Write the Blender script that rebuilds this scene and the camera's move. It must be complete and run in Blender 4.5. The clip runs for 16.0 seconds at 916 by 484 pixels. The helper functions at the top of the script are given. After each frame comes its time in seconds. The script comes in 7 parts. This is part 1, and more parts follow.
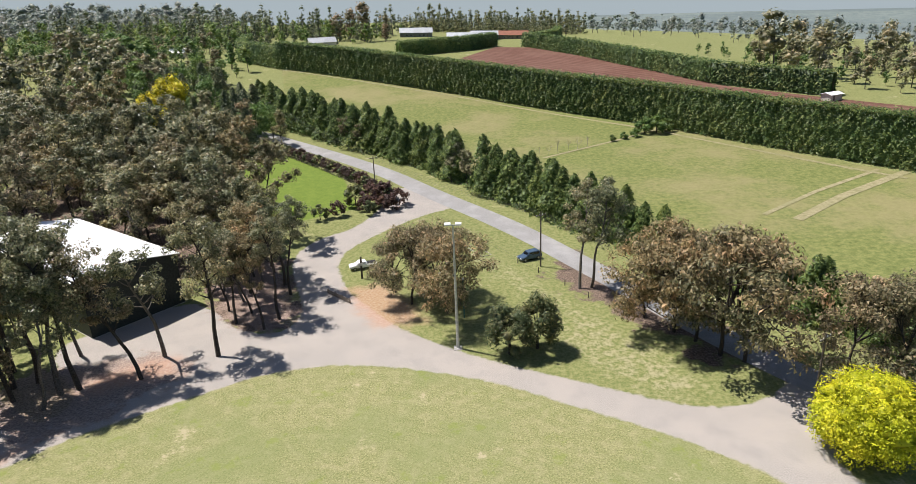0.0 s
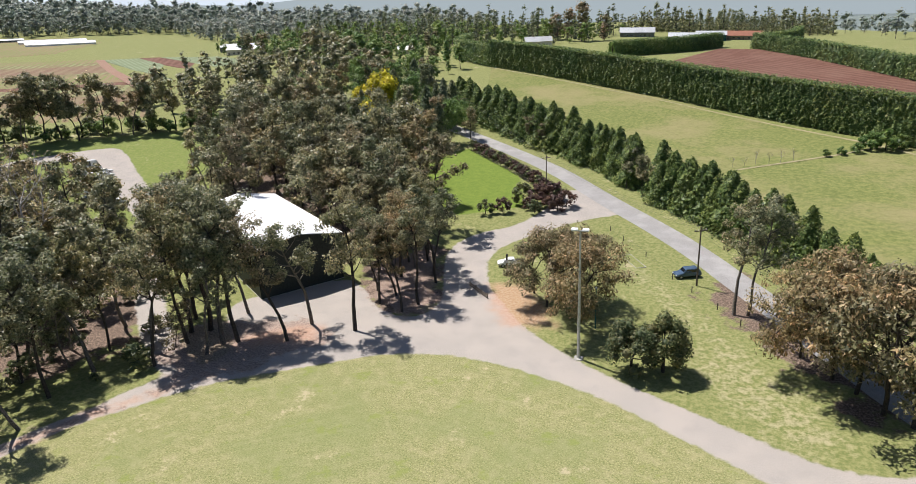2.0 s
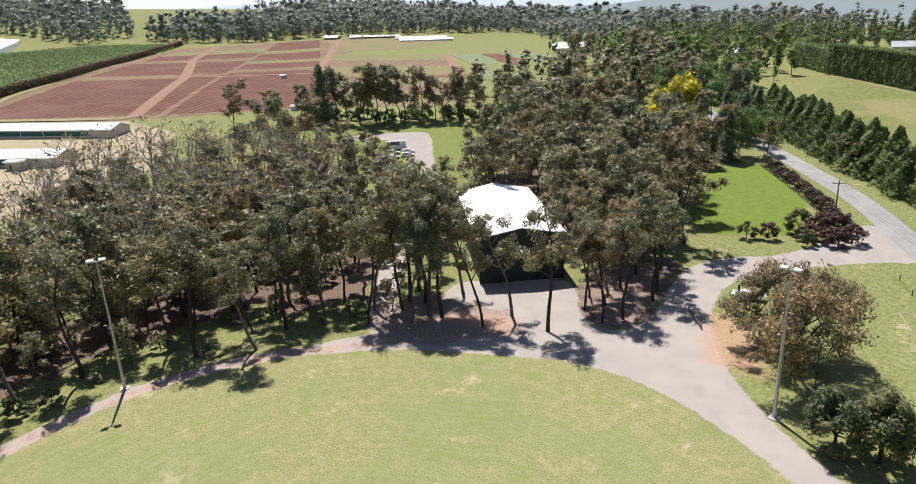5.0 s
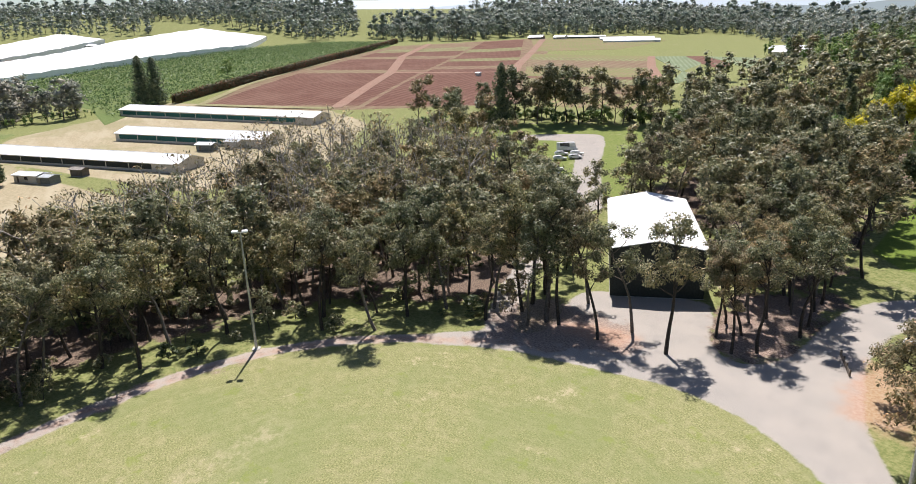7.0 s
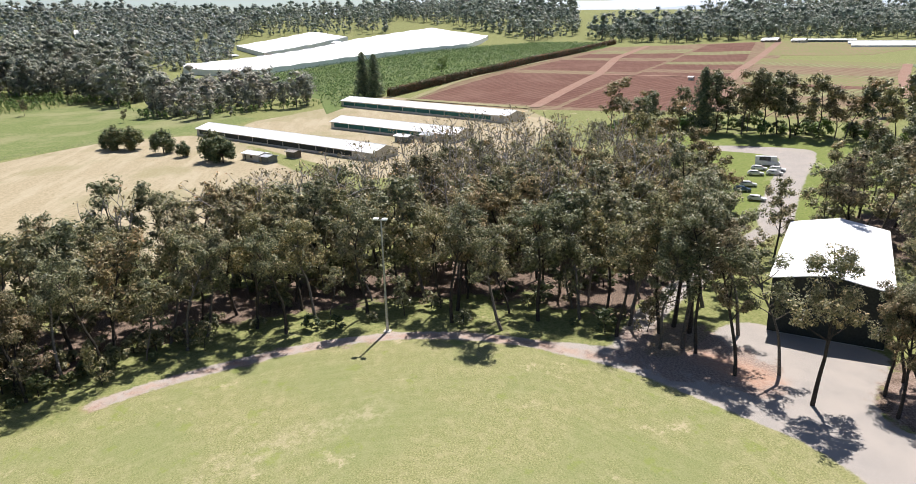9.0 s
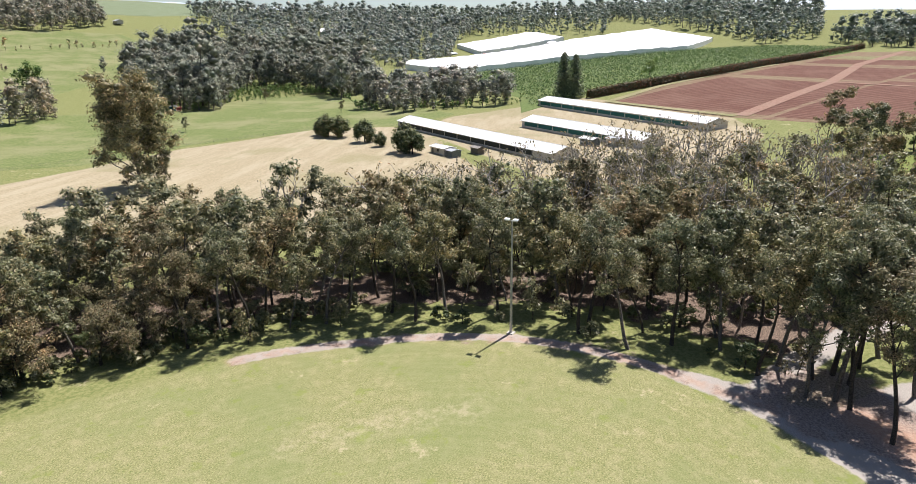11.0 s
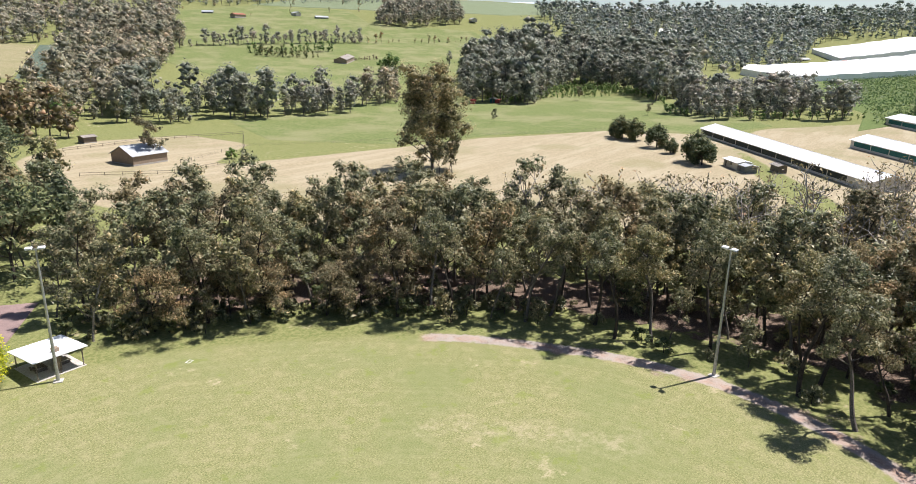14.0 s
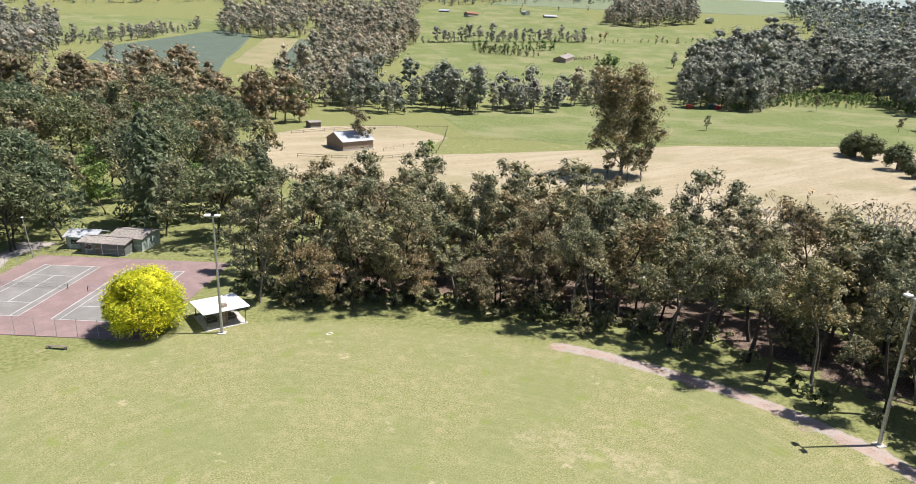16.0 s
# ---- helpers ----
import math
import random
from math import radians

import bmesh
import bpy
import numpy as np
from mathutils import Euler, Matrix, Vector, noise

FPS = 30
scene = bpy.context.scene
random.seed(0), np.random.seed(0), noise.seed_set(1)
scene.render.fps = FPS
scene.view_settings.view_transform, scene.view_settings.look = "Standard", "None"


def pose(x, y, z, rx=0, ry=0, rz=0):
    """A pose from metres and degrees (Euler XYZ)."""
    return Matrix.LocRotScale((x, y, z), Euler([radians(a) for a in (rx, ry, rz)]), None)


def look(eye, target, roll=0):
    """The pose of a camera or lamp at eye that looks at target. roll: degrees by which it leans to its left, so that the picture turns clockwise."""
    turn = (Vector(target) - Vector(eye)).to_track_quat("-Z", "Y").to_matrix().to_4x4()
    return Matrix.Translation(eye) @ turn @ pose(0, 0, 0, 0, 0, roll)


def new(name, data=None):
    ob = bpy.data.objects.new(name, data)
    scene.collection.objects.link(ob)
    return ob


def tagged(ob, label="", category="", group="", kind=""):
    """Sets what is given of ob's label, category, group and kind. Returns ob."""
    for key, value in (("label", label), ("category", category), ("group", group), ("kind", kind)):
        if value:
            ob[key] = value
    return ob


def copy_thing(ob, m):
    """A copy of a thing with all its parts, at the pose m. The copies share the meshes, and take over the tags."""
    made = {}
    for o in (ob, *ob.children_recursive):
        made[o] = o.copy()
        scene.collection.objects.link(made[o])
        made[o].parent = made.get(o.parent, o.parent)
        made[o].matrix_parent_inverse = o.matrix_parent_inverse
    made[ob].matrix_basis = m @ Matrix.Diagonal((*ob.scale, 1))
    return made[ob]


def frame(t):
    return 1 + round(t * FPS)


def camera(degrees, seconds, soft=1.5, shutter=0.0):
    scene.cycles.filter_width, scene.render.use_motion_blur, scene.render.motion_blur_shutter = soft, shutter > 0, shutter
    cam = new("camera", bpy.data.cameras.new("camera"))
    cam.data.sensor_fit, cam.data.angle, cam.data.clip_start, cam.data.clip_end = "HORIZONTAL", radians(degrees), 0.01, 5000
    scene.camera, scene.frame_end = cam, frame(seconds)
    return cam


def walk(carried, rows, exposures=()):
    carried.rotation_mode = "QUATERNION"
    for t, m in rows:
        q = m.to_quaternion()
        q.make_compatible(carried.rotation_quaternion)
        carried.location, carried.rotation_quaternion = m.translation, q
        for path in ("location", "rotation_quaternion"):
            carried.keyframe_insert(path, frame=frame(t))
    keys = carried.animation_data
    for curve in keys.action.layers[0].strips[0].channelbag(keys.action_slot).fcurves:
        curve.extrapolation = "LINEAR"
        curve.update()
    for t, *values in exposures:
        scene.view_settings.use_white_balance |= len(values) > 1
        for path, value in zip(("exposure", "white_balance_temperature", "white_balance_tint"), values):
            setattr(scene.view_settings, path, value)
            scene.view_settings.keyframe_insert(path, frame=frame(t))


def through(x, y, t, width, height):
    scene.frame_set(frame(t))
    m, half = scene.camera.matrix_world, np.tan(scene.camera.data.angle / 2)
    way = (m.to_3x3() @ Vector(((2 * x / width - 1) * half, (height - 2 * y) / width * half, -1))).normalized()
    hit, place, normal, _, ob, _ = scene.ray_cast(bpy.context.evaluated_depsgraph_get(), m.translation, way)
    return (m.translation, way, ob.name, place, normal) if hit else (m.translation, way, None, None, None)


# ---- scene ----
cam = camera(69.2, 16.0, soft=0.45)
METRES, EYE, TILT, LEAN, TURN = 89.0, 47.0, 0.0, 0.0, 0.0
ROWS = [
    (0.0, 0.0, 0.0, 0.0, -0.79, -20.22, 2.16),
    (0.5, 0.031, 0.0022, -0.0019, 4.05, -20.04, 2.29),
    (1.0, 0.0623, 0.0071, -0.0037, 9.0, -19.84, 2.42),
    (1.5, 0.0931, 0.0145, -0.0052, 13.73, -19.64, 2.51),
    (2.0, 0.1233, 0.025, -0.0068, 18.24, -19.46, 2.59),
    (2.5, 0.1519, 0.0372, -0.0084, 22.81, -19.27, 2.66),
    (3.0, 0.1797, 0.0521, -0.0099, 27.52, -19.05, 2.67),
    (3.5, 0.2062, 0.0692, -0.0115, 32.22, -18.82, 2.66),
    (4.0, 0.2312, 0.0884, -0.0129, 37.03, -18.61, 2.66),
    (6.5, 0.3259, 0.2125, -0.0215, 60.08, -17.6, 2.23),
    (7.0, 0.3385, 0.2408, -0.0233, 64.16, -17.45, 2.12),
    (7.5, 0.3482, 0.2697, -0.0243, 68.58, -17.28, 1.97),
    (8.0, 0.3553, 0.2993, -0.0248, 73.23, -17.12, 1.8),
    (8.5, 0.3604, 0.3302, -0.0263, 78.11, -16.95, 1.63),
    (9.0, 0.3629, 0.3617, -0.0273, 82.7, -16.83, 1.46),
    (11.5, 0.3346, 0.5133, -0.0311, 105.54, -16.43, 0.39),
    (12.0, 0.3211, 0.5412, -0.0315, 110.15, -16.41, 0.12),
    (12.5, 0.305, 0.5682, -0.0316, 114.92, -16.4, -0.1),
    (13.0, 0.2871, 0.5934, -0.0318, 119.59, -16.41, -0.37),
    (13.5, 0.2672, 0.6172, -0.0315, 124.31, -16.46, -0.63),
    (14.0, 0.2454, 0.6394, -0.0312, 129.0, -16.53, -0.88),
    (14.5, 0.2219, 0.6602, -0.0302, 133.72, -16.64, -1.13),
    (15.0, 0.1971, 0.6784, -0.0296, 138.45, -16.75, -1.36),
    (15.5, 0.1703, 0.6948, -0.0291, 143.39, -16.89, -1.59),
    (16.0, 0.1418, 0.709, -0.0277, 148.11, -17.04, -1.79),
]
walk(cam, [(t, pose(0, 0, EYE, TILT, LEAN, TURN) @ pose(METRES * x, METRES * y, METRES * z, 90 + pitch, roll, yaw)) for t, x, y, z, yaw, pitch, roll in ROWS],
     exposures=((0.0, 0.56, 6400, 14.5), (16.0, 0.70, 6330, 16.0)))

# ---- light ----
SUN_EL, SUN_LEFT = 62.5, 63.2  # height, and bearing to the left of +y, in degrees
world = bpy.data.worlds.new("sky")
scene.world = world
world.use_nodes = True
wn = world.node_tree.nodes
sky = wn.new("ShaderNodeTexSky")
sky.sky_type, sky.sun_disc = "NISHITA", False
sky.sun_elevation, sky.sun_rotation = radians(SUN_EL), radians(-SUN_LEFT)
sky.dust_density, sky.air_density, sky.altitude = 0.6, 1.0, 300
wn["Background"].inputs["Strength"].default_value = 0.066
world.node_tree.links.new(sky.outputs[0], wn["Background"].inputs["Color"])
sun = new("sun", bpy.data.lights.new("sun", "SUN"))
sun.data.energy, sun.data.angle, sun.data.color = 5.0, radians(0.53), (1.0, 0.955, 0.88)
ce = math.cos(radians(SUN_EL))
sun.matrix_world = look((-ce * math.sin(radians(SUN_LEFT)) * 100, ce * math.cos(radians(SUN_LEFT)) * 100, math.sin(radians(SUN_EL)) * 100), (0, 0, 0))

# ---- helpers of this scene ----
def link(tree, a, b):
    tree.links.new(a, b)


def node(tree, kind, **inputs):
    n = tree.nodes.new(kind)
    for k, v in inputs.items():
        n.inputs[k].default_value = v
    return n


def ramp(tree, fac, stops):
    r = tree.nodes.new("ShaderNodeValToRGB")
    e = r.color_ramp.elements
    while len(e) < len(stops):
        e.new(0.5)
    for k, (p, c) in enumerate(stops):
        e[k].position, e[k].color = p, (*c, 1)
    link(tree, fac, r.inputs["Fac"])
    return r.outputs["Color"]


def noise_fac(tree, coord, scale, detail=4.0, rough=0.6):
    n = node(tree, "ShaderNodeTexNoise", Scale=scale, Detail=detail, Roughness=rough)
    link(tree, coord, n.inputs["Vector"])
    return n.outputs["Fac"]


def mix(tree, fac, a, b, blend="MIX"):
    m = tree.nodes.new("ShaderNodeMix")
    m.data_type, m.blend_type = "RGBA", blend
    for sock, v in ((m.inputs[0], fac), (m.inputs[6], a), (m.inputs[7], b)):
        if isinstance(v, (int, float)):
            sock.default_value = v
        elif isinstance(v, tuple):
            sock.default_value = (*v, 1)
        else:
            link(tree, v, sock)
    return m.outputs[2]


def calc(tree, op, a, b=0.0, c=None, clamp=False):
    m = tree.nodes.new("ShaderNodeMath")
    m.operation, m.use_clamp = op, clamp
    for sock, v in zip(m.inputs, (a, b) if c is None else (a, b, c)):
        if isinstance(v, (int, float)):
            sock.default_value = v
        else:
            link(tree, v, sock)
    return m.outputs[0]


def step(tree, v, lo, hi):
    m = node(tree, "ShaderNodeMapRange")
    m.interpolation_type = "SMOOTHSTEP"
    m.inputs["From Min"].default_value, m.inputs["From Max"].default_value = lo, hi
    link(tree, v, m.inputs["Value"])
    return m.outputs["Result"]


def bump(tree, bsdf, height_out, strength, distance):
    b = node(tree, "ShaderNodeBump", Strength=strength, Distance=distance)
    link(tree, height_out, b.inputs["Height"])
    link(tree, b.outputs[0], bsdf.inputs["Normal"])


def fresh(name):
    m = bpy.data.materials.new(name)
    m.use_nodes = True
    t = m.node_tree
    return m, t, t.nodes["Principled BSDF"]


def surface(name, dark, light, scale=1.0, rough=0.8, metal=0.0, relief_m=0.0, stain=0.25, spread=0.15, spec=0.3):
    """A worn surface: fine grain between two colours, broad stains, and a little change from object to object."""
    m, t, p = fresh(name)
    co = node(t, "ShaderNodeTexCoord").outputs["Object"]
    fine, broad = noise_fac(t, co, scale * 6), noise_fac(t, co, scale * 0.5, 3)
    col = ramp(t, fine, ((0.38, dark), (0.62, light)))
    col = mix(t, calc(t, "MULTIPLY", step(t, broad, 0.45, 0.7), stain), col, tuple(c * 0.6 for c in dark))
    rnd = node(t, "ShaderNodeObjectInfo").outputs["Random"]
    col = mix(t, 1.0, col, ramp(t, rnd, ((0, (1 - spread,) * 3), (1, (1 + spread * 0.5,) * 3))), "MULTIPLY")
    link(t, col, p.inputs["Base Color"])
    p.inputs["Roughness"].default_value, p.inputs["Metallic"].default_value, p.inputs["Specular IOR Level"].default_value = rough, metal, spec
    if relief_m:
        bump(t, p, fine, 0.6, relief_m)
    return m


def leafage(name, stops, through=0.4, spread=0.22, gloss=0.25):
    """Leaves: a colour for every leaf, a tint for every tree, light that shines through."""
    m, t, p = fresh(name)
    geo = t.nodes.new("ShaderNodeNewGeometry")
    col = ramp(t, geo.outputs["Random Per Island"], stops)
    rnd = node(t, "ShaderNodeObjectInfo").outputs["Random"]
    tint = ramp(t, rnd, ((0, (1 - spread, 1 - spread * 0.7, 1 - spread)), (0.5, (1, 1, 1)), (1, (1 + spread, 1 + spread * 0.5, 1 - spread * 0.3))))
    broad = noise_fac(t, node(t, "ShaderNodeTexCoord").outputs["Object"], 0.45, 2)
    tree = noise_fac(t, node(t, "ShaderNodeTexCoord").outputs["Object"], 0.085, 3, 0.6)
    col = mix(t, 1.0, col, tint, "MULTIPLY")
    col = mix(t, 1.0, col, ramp(t, tree, ((0.32, (0.74, 0.84, 0.80)), (0.5, (1, 1, 1)), (0.68, (1.28, 1.12, 1.12)))), "MULTIPLY")
    col = mix(t, 1.0, col, ramp(t, broad, ((0.3, (0.78, 0.8, 0.78)), (0.7, (1.2, 1.16, 1.1)))), "MULTIPLY")
    link(t, col, p.inputs["Base Color"])
    p.inputs["Roughness"].default_value, p.inputs["Specular IOR Level"].default_value = 0.48, gloss
    tr = t.nodes.new("ShaderNodeBsdfTranslucent")
    link(t, col, tr.inputs["Color"])
    both = node(t, "ShaderNodeMixShader", Fac=through)
    link(t, p.outputs[0], both.inputs[1])
    link(t, tr.outputs[0], both.inputs[2])
    link(t, both.outputs[0], t.nodes["Material Output"].inputs["Surface"])
    return m


def mesh(name, verts, faces, material, smooth=False):
    me = bpy.data.meshes.new(name)
    verts = np.asarray(verts, np.float32)
    if isinstance(faces, np.ndarray):
        k = faces.shape[1]
        me.vertices.add(len(verts))
        me.vertices.foreach_set("co", verts.ravel())
        me.loops.add(faces.size)
        me.loops.foreach_set("vertex_index", faces.ravel().astype(np.int32))
        me.polygons.add(len(faces))
        me.polygons.foreach_set("loop_start", np.arange(0, faces.size, k, dtype=np.int32))
    else:
        me.from_pydata([tuple(v) for v in verts.tolist()], [], faces)
    if smooth:
        me.polygons.foreach_set("use_smooth", np.ones(len(me.polygons), bool))
    me.materials.append(material)
    me.update(calc_edges=True)
    me.validate()
    return me


def child(name, me, parent, label="", at=None):
    ob = new(name, me)
    ob.parent = parent
    if at is not None:
        ob.matrix_basis = at
    return tagged(ob, label)


def part(name, bm, material, parent, label="", at=None):
    me = bpy.data.meshes.new(name)
    bm.to_mesh(me)
    bm.free()
    me.materials.append(material)
    return child(name, me, parent, label, at)


def box(x0, x1, y0, y1, z0, z1, bevel=0.0, bm=None):
    bm = bm or bmesh.new()
    made = bmesh.ops.create_cube(bm, size=1.0, matrix=Matrix.Translation(((x0 + x1) / 2, (y0 + y1) / 2, (z0 + z1) / 2)) @ Matrix.Diagonal((x1 - x0, y1 - y0, z1 - z0, 1)))
    if bevel:
        bmesh.ops.bevel(bm, geom=list({e for v in made["verts"] for e in v.link_edges}), offset=bevel, segments=1, affect="EDGES")
    return bm


def rod(a, b, r0, r1=None, sides=8, bm=None):
    bm = bm or bmesh.new()
    a, b = Vector(a), Vector(b)
    turn = (b - a).to_track_quat("Z", "Y").to_matrix().to_4x4()
    bmesh.ops.create_cone(bm, cap_ends=True, segments=sides, radius1=r0, radius2=r0 if r1 is None else r1, depth=(b - a).length,
                          matrix=Matrix.Translation((a + b) / 2) @ turn)
    return bm


def thing(name, m, label, category, group="", kind=""):
    ob = new(name)
    ob.empty_display_size = 0.3
    ob.matrix_basis = m
    return tagged(ob, label, category, group, kind)


def on(x, y, turn=0.0, size=1.0, sink=0.0):
    """A pose on the ground."""
    return pose(x, y, float(height(x, y)) - sink, 0, 0, turn) @ Matrix.Scale(size, 4)


def inside(px, py, poly):
    """Which points lie in the polygon."""
    px, py = np.asarray(px, float), np.asarray(py, float)
    hit = np.zeros(px.shape, bool)
    for (x0, y0), (x1, y1) in zip(poly, poly[1:] + poly[:1]):
        if y0 != y1:
            hit ^= ((y0 > py) != (y1 > py)) & (px < (x1 - x0) * (py - y0) / (y1 - y0) + x0)
    return hit


def off_line(px, py, line):
    """Distance of points from a line of points."""
    best = np.full(np.shape(px), 1e9)
    for (x0, y0), (x1, y1) in zip(line, line[1:]):
        dx, dy = x1 - x0, y1 - y0
        s = np.clip(((px - x0) * dx + (py - y0) * dy) / (dx * dx + dy * dy), 0, 1)
        best = np.minimum(best, np.hypot(px - x0 - s * dx, py - y0 - s * dy))
    return best


def sided(px, py, poly):
    """Signed distance: positive inside the polygon."""
    d = off_line(px, py, poly + poly[:1])
    return np.where(inside(px, py, poly), d, -d)


def rounded(line, times=2, closed=False):
    """A line with its corners cut into curves."""
    for _ in range(times):
        pairs = list(zip(line, line[1:] + (line[:1] if closed else [])))
        cut = [q for (a, b), (c, d) in pairs for q in ((a * 0.75 + c * 0.25, b * 0.75 + d * 0.25), (a * 0.25 + c * 0.75, b * 0.25 + d * 0.75))]
        line = cut if closed else [line[0], *cut[1:-1], line[-1]]
    return line


def scatter(poly, gap, rng, clear=()):
    """Random places in a polygon at least gap apart, clear of the polygons in clear."""
    xs, ys = [p[0] for p in poly], [p[1] for p in poly]
    n = int((max(xs) - min(xs)) * (max(ys) - min(ys)) / gap ** 2 * 5)
    px, py = rng.uniform(min(xs), max(xs), n), rng.uniform(min(ys), max(ys), n)
    ok = inside(px, py, poly)
    for c in clear:
        ok &= ~inside(px, py, c)
    kept, cells = [], {}
    for x, y in zip(px[ok], py[ok]):
        c = (int(x // gap), int(y // gap))
        near = [q for i in (-1, 0, 1) for j in (-1, 0, 1) for q in cells.get((c[0] + i, c[1] + j), ())]
        if all((x - a) ** 2 + (y - b) ** 2 > gap * gap for a, b in near):
            cells.setdefault(c, []).append((x, y))
            kept.append((float(x), float(y)))
    return kept


def line_points(line, gap, shift=0.0):
    out = []
    for (x0, y0), (x1, y1) in zip(line, line[1:]):
        d = math.hypot(x1 - x0, y1 - y0)
        for k in range(int(d / gap)):
            s = k * gap / d
            out.append((x0 + (x1 - x0) * s - (y1 - y0) / d * shift, y0 + (y1 - y0) * s + (x1 - x0) / d * shift))
    return out


def drape(name, poly, lift, material, gap, label, category):
    """A sheet over the ground in the shape of a polygon."""
    bm = bmesh.new()
    bm.faces.new([bm.verts.new((x, y, 0)) for x, y in poly])
    bmesh.ops.triangulate(bm, faces=bm.faces[:])
    for axis in (0, 1):
        lo, hi = min(p[axis] for p in poly), max(p[axis] for p in poly)
        for v in np.arange(lo + gap, hi, gap):
            bmesh.ops.bisect_plane(bm, geom=bm.verts[:] + bm.edges[:] + bm.faces[:], plane_co=(v, v, 0), plane_no=(1, 0, 0) if axis == 0 else (0, 1, 0))
    for v in bm.verts:
        v.co.z = float(height(v.co.x, v.co.y)) + lift + 0.0007 * max(0.0, math.hypot(v.co.x + 15, v.co.y - 25) - 150)
    bmesh.ops.recalc_face_normals(bm, faces=bm.faces[:])
    if sum(f.normal.z for f in bm.faces) < 0:
        bmesh.ops.reverse_faces(bm, faces=bm.faces[:])
    mid = sum((v.co.xy for v in bm.verts), Vector((0, 0))) / len(bm.verts)
    # the sheet's edge runs down into the ground
    for v in bmesh.ops.extrude_edge_only(bm, edges=[e for e in bm.edges if e.is_boundary])["geom"]:
        if isinstance(v, bmesh.types.BMVert):
            out = v.co.xy - mid
            v.co.xy += out.normalized() * 5.0
            v.co.z = float(height(v.co.x, v.co.y)) - 0.4
    me = bpy.data.meshes.new(name)
    bm.to_mesh(me)
    bm.free()
    me.materials.append(material)
    return tagged(new(name, me), label, category, kind="structure")


def ribbon(name, line, width, lift, material, gap, label, category):
    """A strip of ground along a line."""
    pts = []
    for (x0, y0), (x1, y1) in zip(line, line[1:]):
        n = max(1, int(math.hypot(x1 - x0, y1 - y0) / gap))
        pts += [(x0 + (x1 - x0) * k / n, y0 + (y1 - y0) * k / n) for k in range(n)]
    pts.append(line[-1])
    p = np.array(pts)
    d = np.gradient(p, axis=0)
    d /= np.linalg.norm(d, axis=1)[:, None]
    side = np.stack([-d[:, 1], d[:, 0]], 1)
    across = np.linspace(-0.5, 0.5, 5) * width
    xy = p[:, None, :] + side[:, None, :] * across[None, :, None]
    z = height(xy[..., 0], xy[..., 1]) + lift + 0.0008 * np.maximum(0, np.hypot(xy[..., 0] + 15, xy[..., 1] - 25) - 150)
    v = np.concatenate([xy, z[..., None]], 2).reshape(-1, 3)
    i = np.arange(len(p) - 1)[:, None] * 5 + np.arange(4)[None, :]
    f = np.stack([i, i + 5, i + 6, i + 1], -1).reshape(-1, 4)[:, ::-1]
    return tagged(new(name, mesh(name, v, f, material, True)), label, category, kind="structure")


# ---- terrain: heights by bearing (degrees left of +y) and distance from the oval ----
BEARINGS = (-40, -15, 5, 30, 55, 80, 105, 125, 145, 165, 190, 320)
RADII = (110, 200, 330, 550, 800, 950, 1100, 1600, 4600)
HEIGHTS = np.array((
    (0, 4, 8, 0, -12, -19, -25, -35, -45), (0, 5, 11, 14, 5, -3, -10, -30, -45), (0, 6, 16, 20, 20, 15, 10, -20, -45),
    (0, 6, 17, 21, 24, 26, 28, 20, -40), (0, 6, 15, 19, 34, 42, 62, 95, 60), (0, 5, 12, 28, 37, 40, 78, 118, 120),
    (0, 4, 8, 9, 16, 24, 46, 110, 160), (0, 3, 4, 10, 42, 72, 100, 150, 150), (0, 3, 5, 22, 55, 80, 104, 150, 150),
    (0, 4, 7, 24, 48, 70, 92, 140, 140), (0, 4, 8, 22, 45, 65, 85, 130, 130), (0, 4, 8, 0, -12, -19, -25, -35, -45)), float)


def relief():
    """The height table on a fine grid of bearing and log distance, smoothed."""
    logs = np.linspace(math.log(90), math.log(4600), 120)
    rows = np.array([np.interp(logs, np.log(RADII), r) for r in HEIGHTS])
    turn = np.arange(-40, 320, 3.0)
    grid = np.array([np.interp(turn, BEARINGS, rows[:, k]) for k in range(len(logs))]).T
    for _ in range(4):
        grid = (np.roll(grid, 1, 0) + grid + np.roll(grid, -1, 0)) / 3
    for _ in range(10):
        wide = np.pad(grid, ((0, 0), (1, 1)), mode="edge")
        grid = (wide[:, :-2] + wide[:, 1:-1] + wide[:, 2:]) / 3
    return logs, grid


LOGS, GRID = relief()


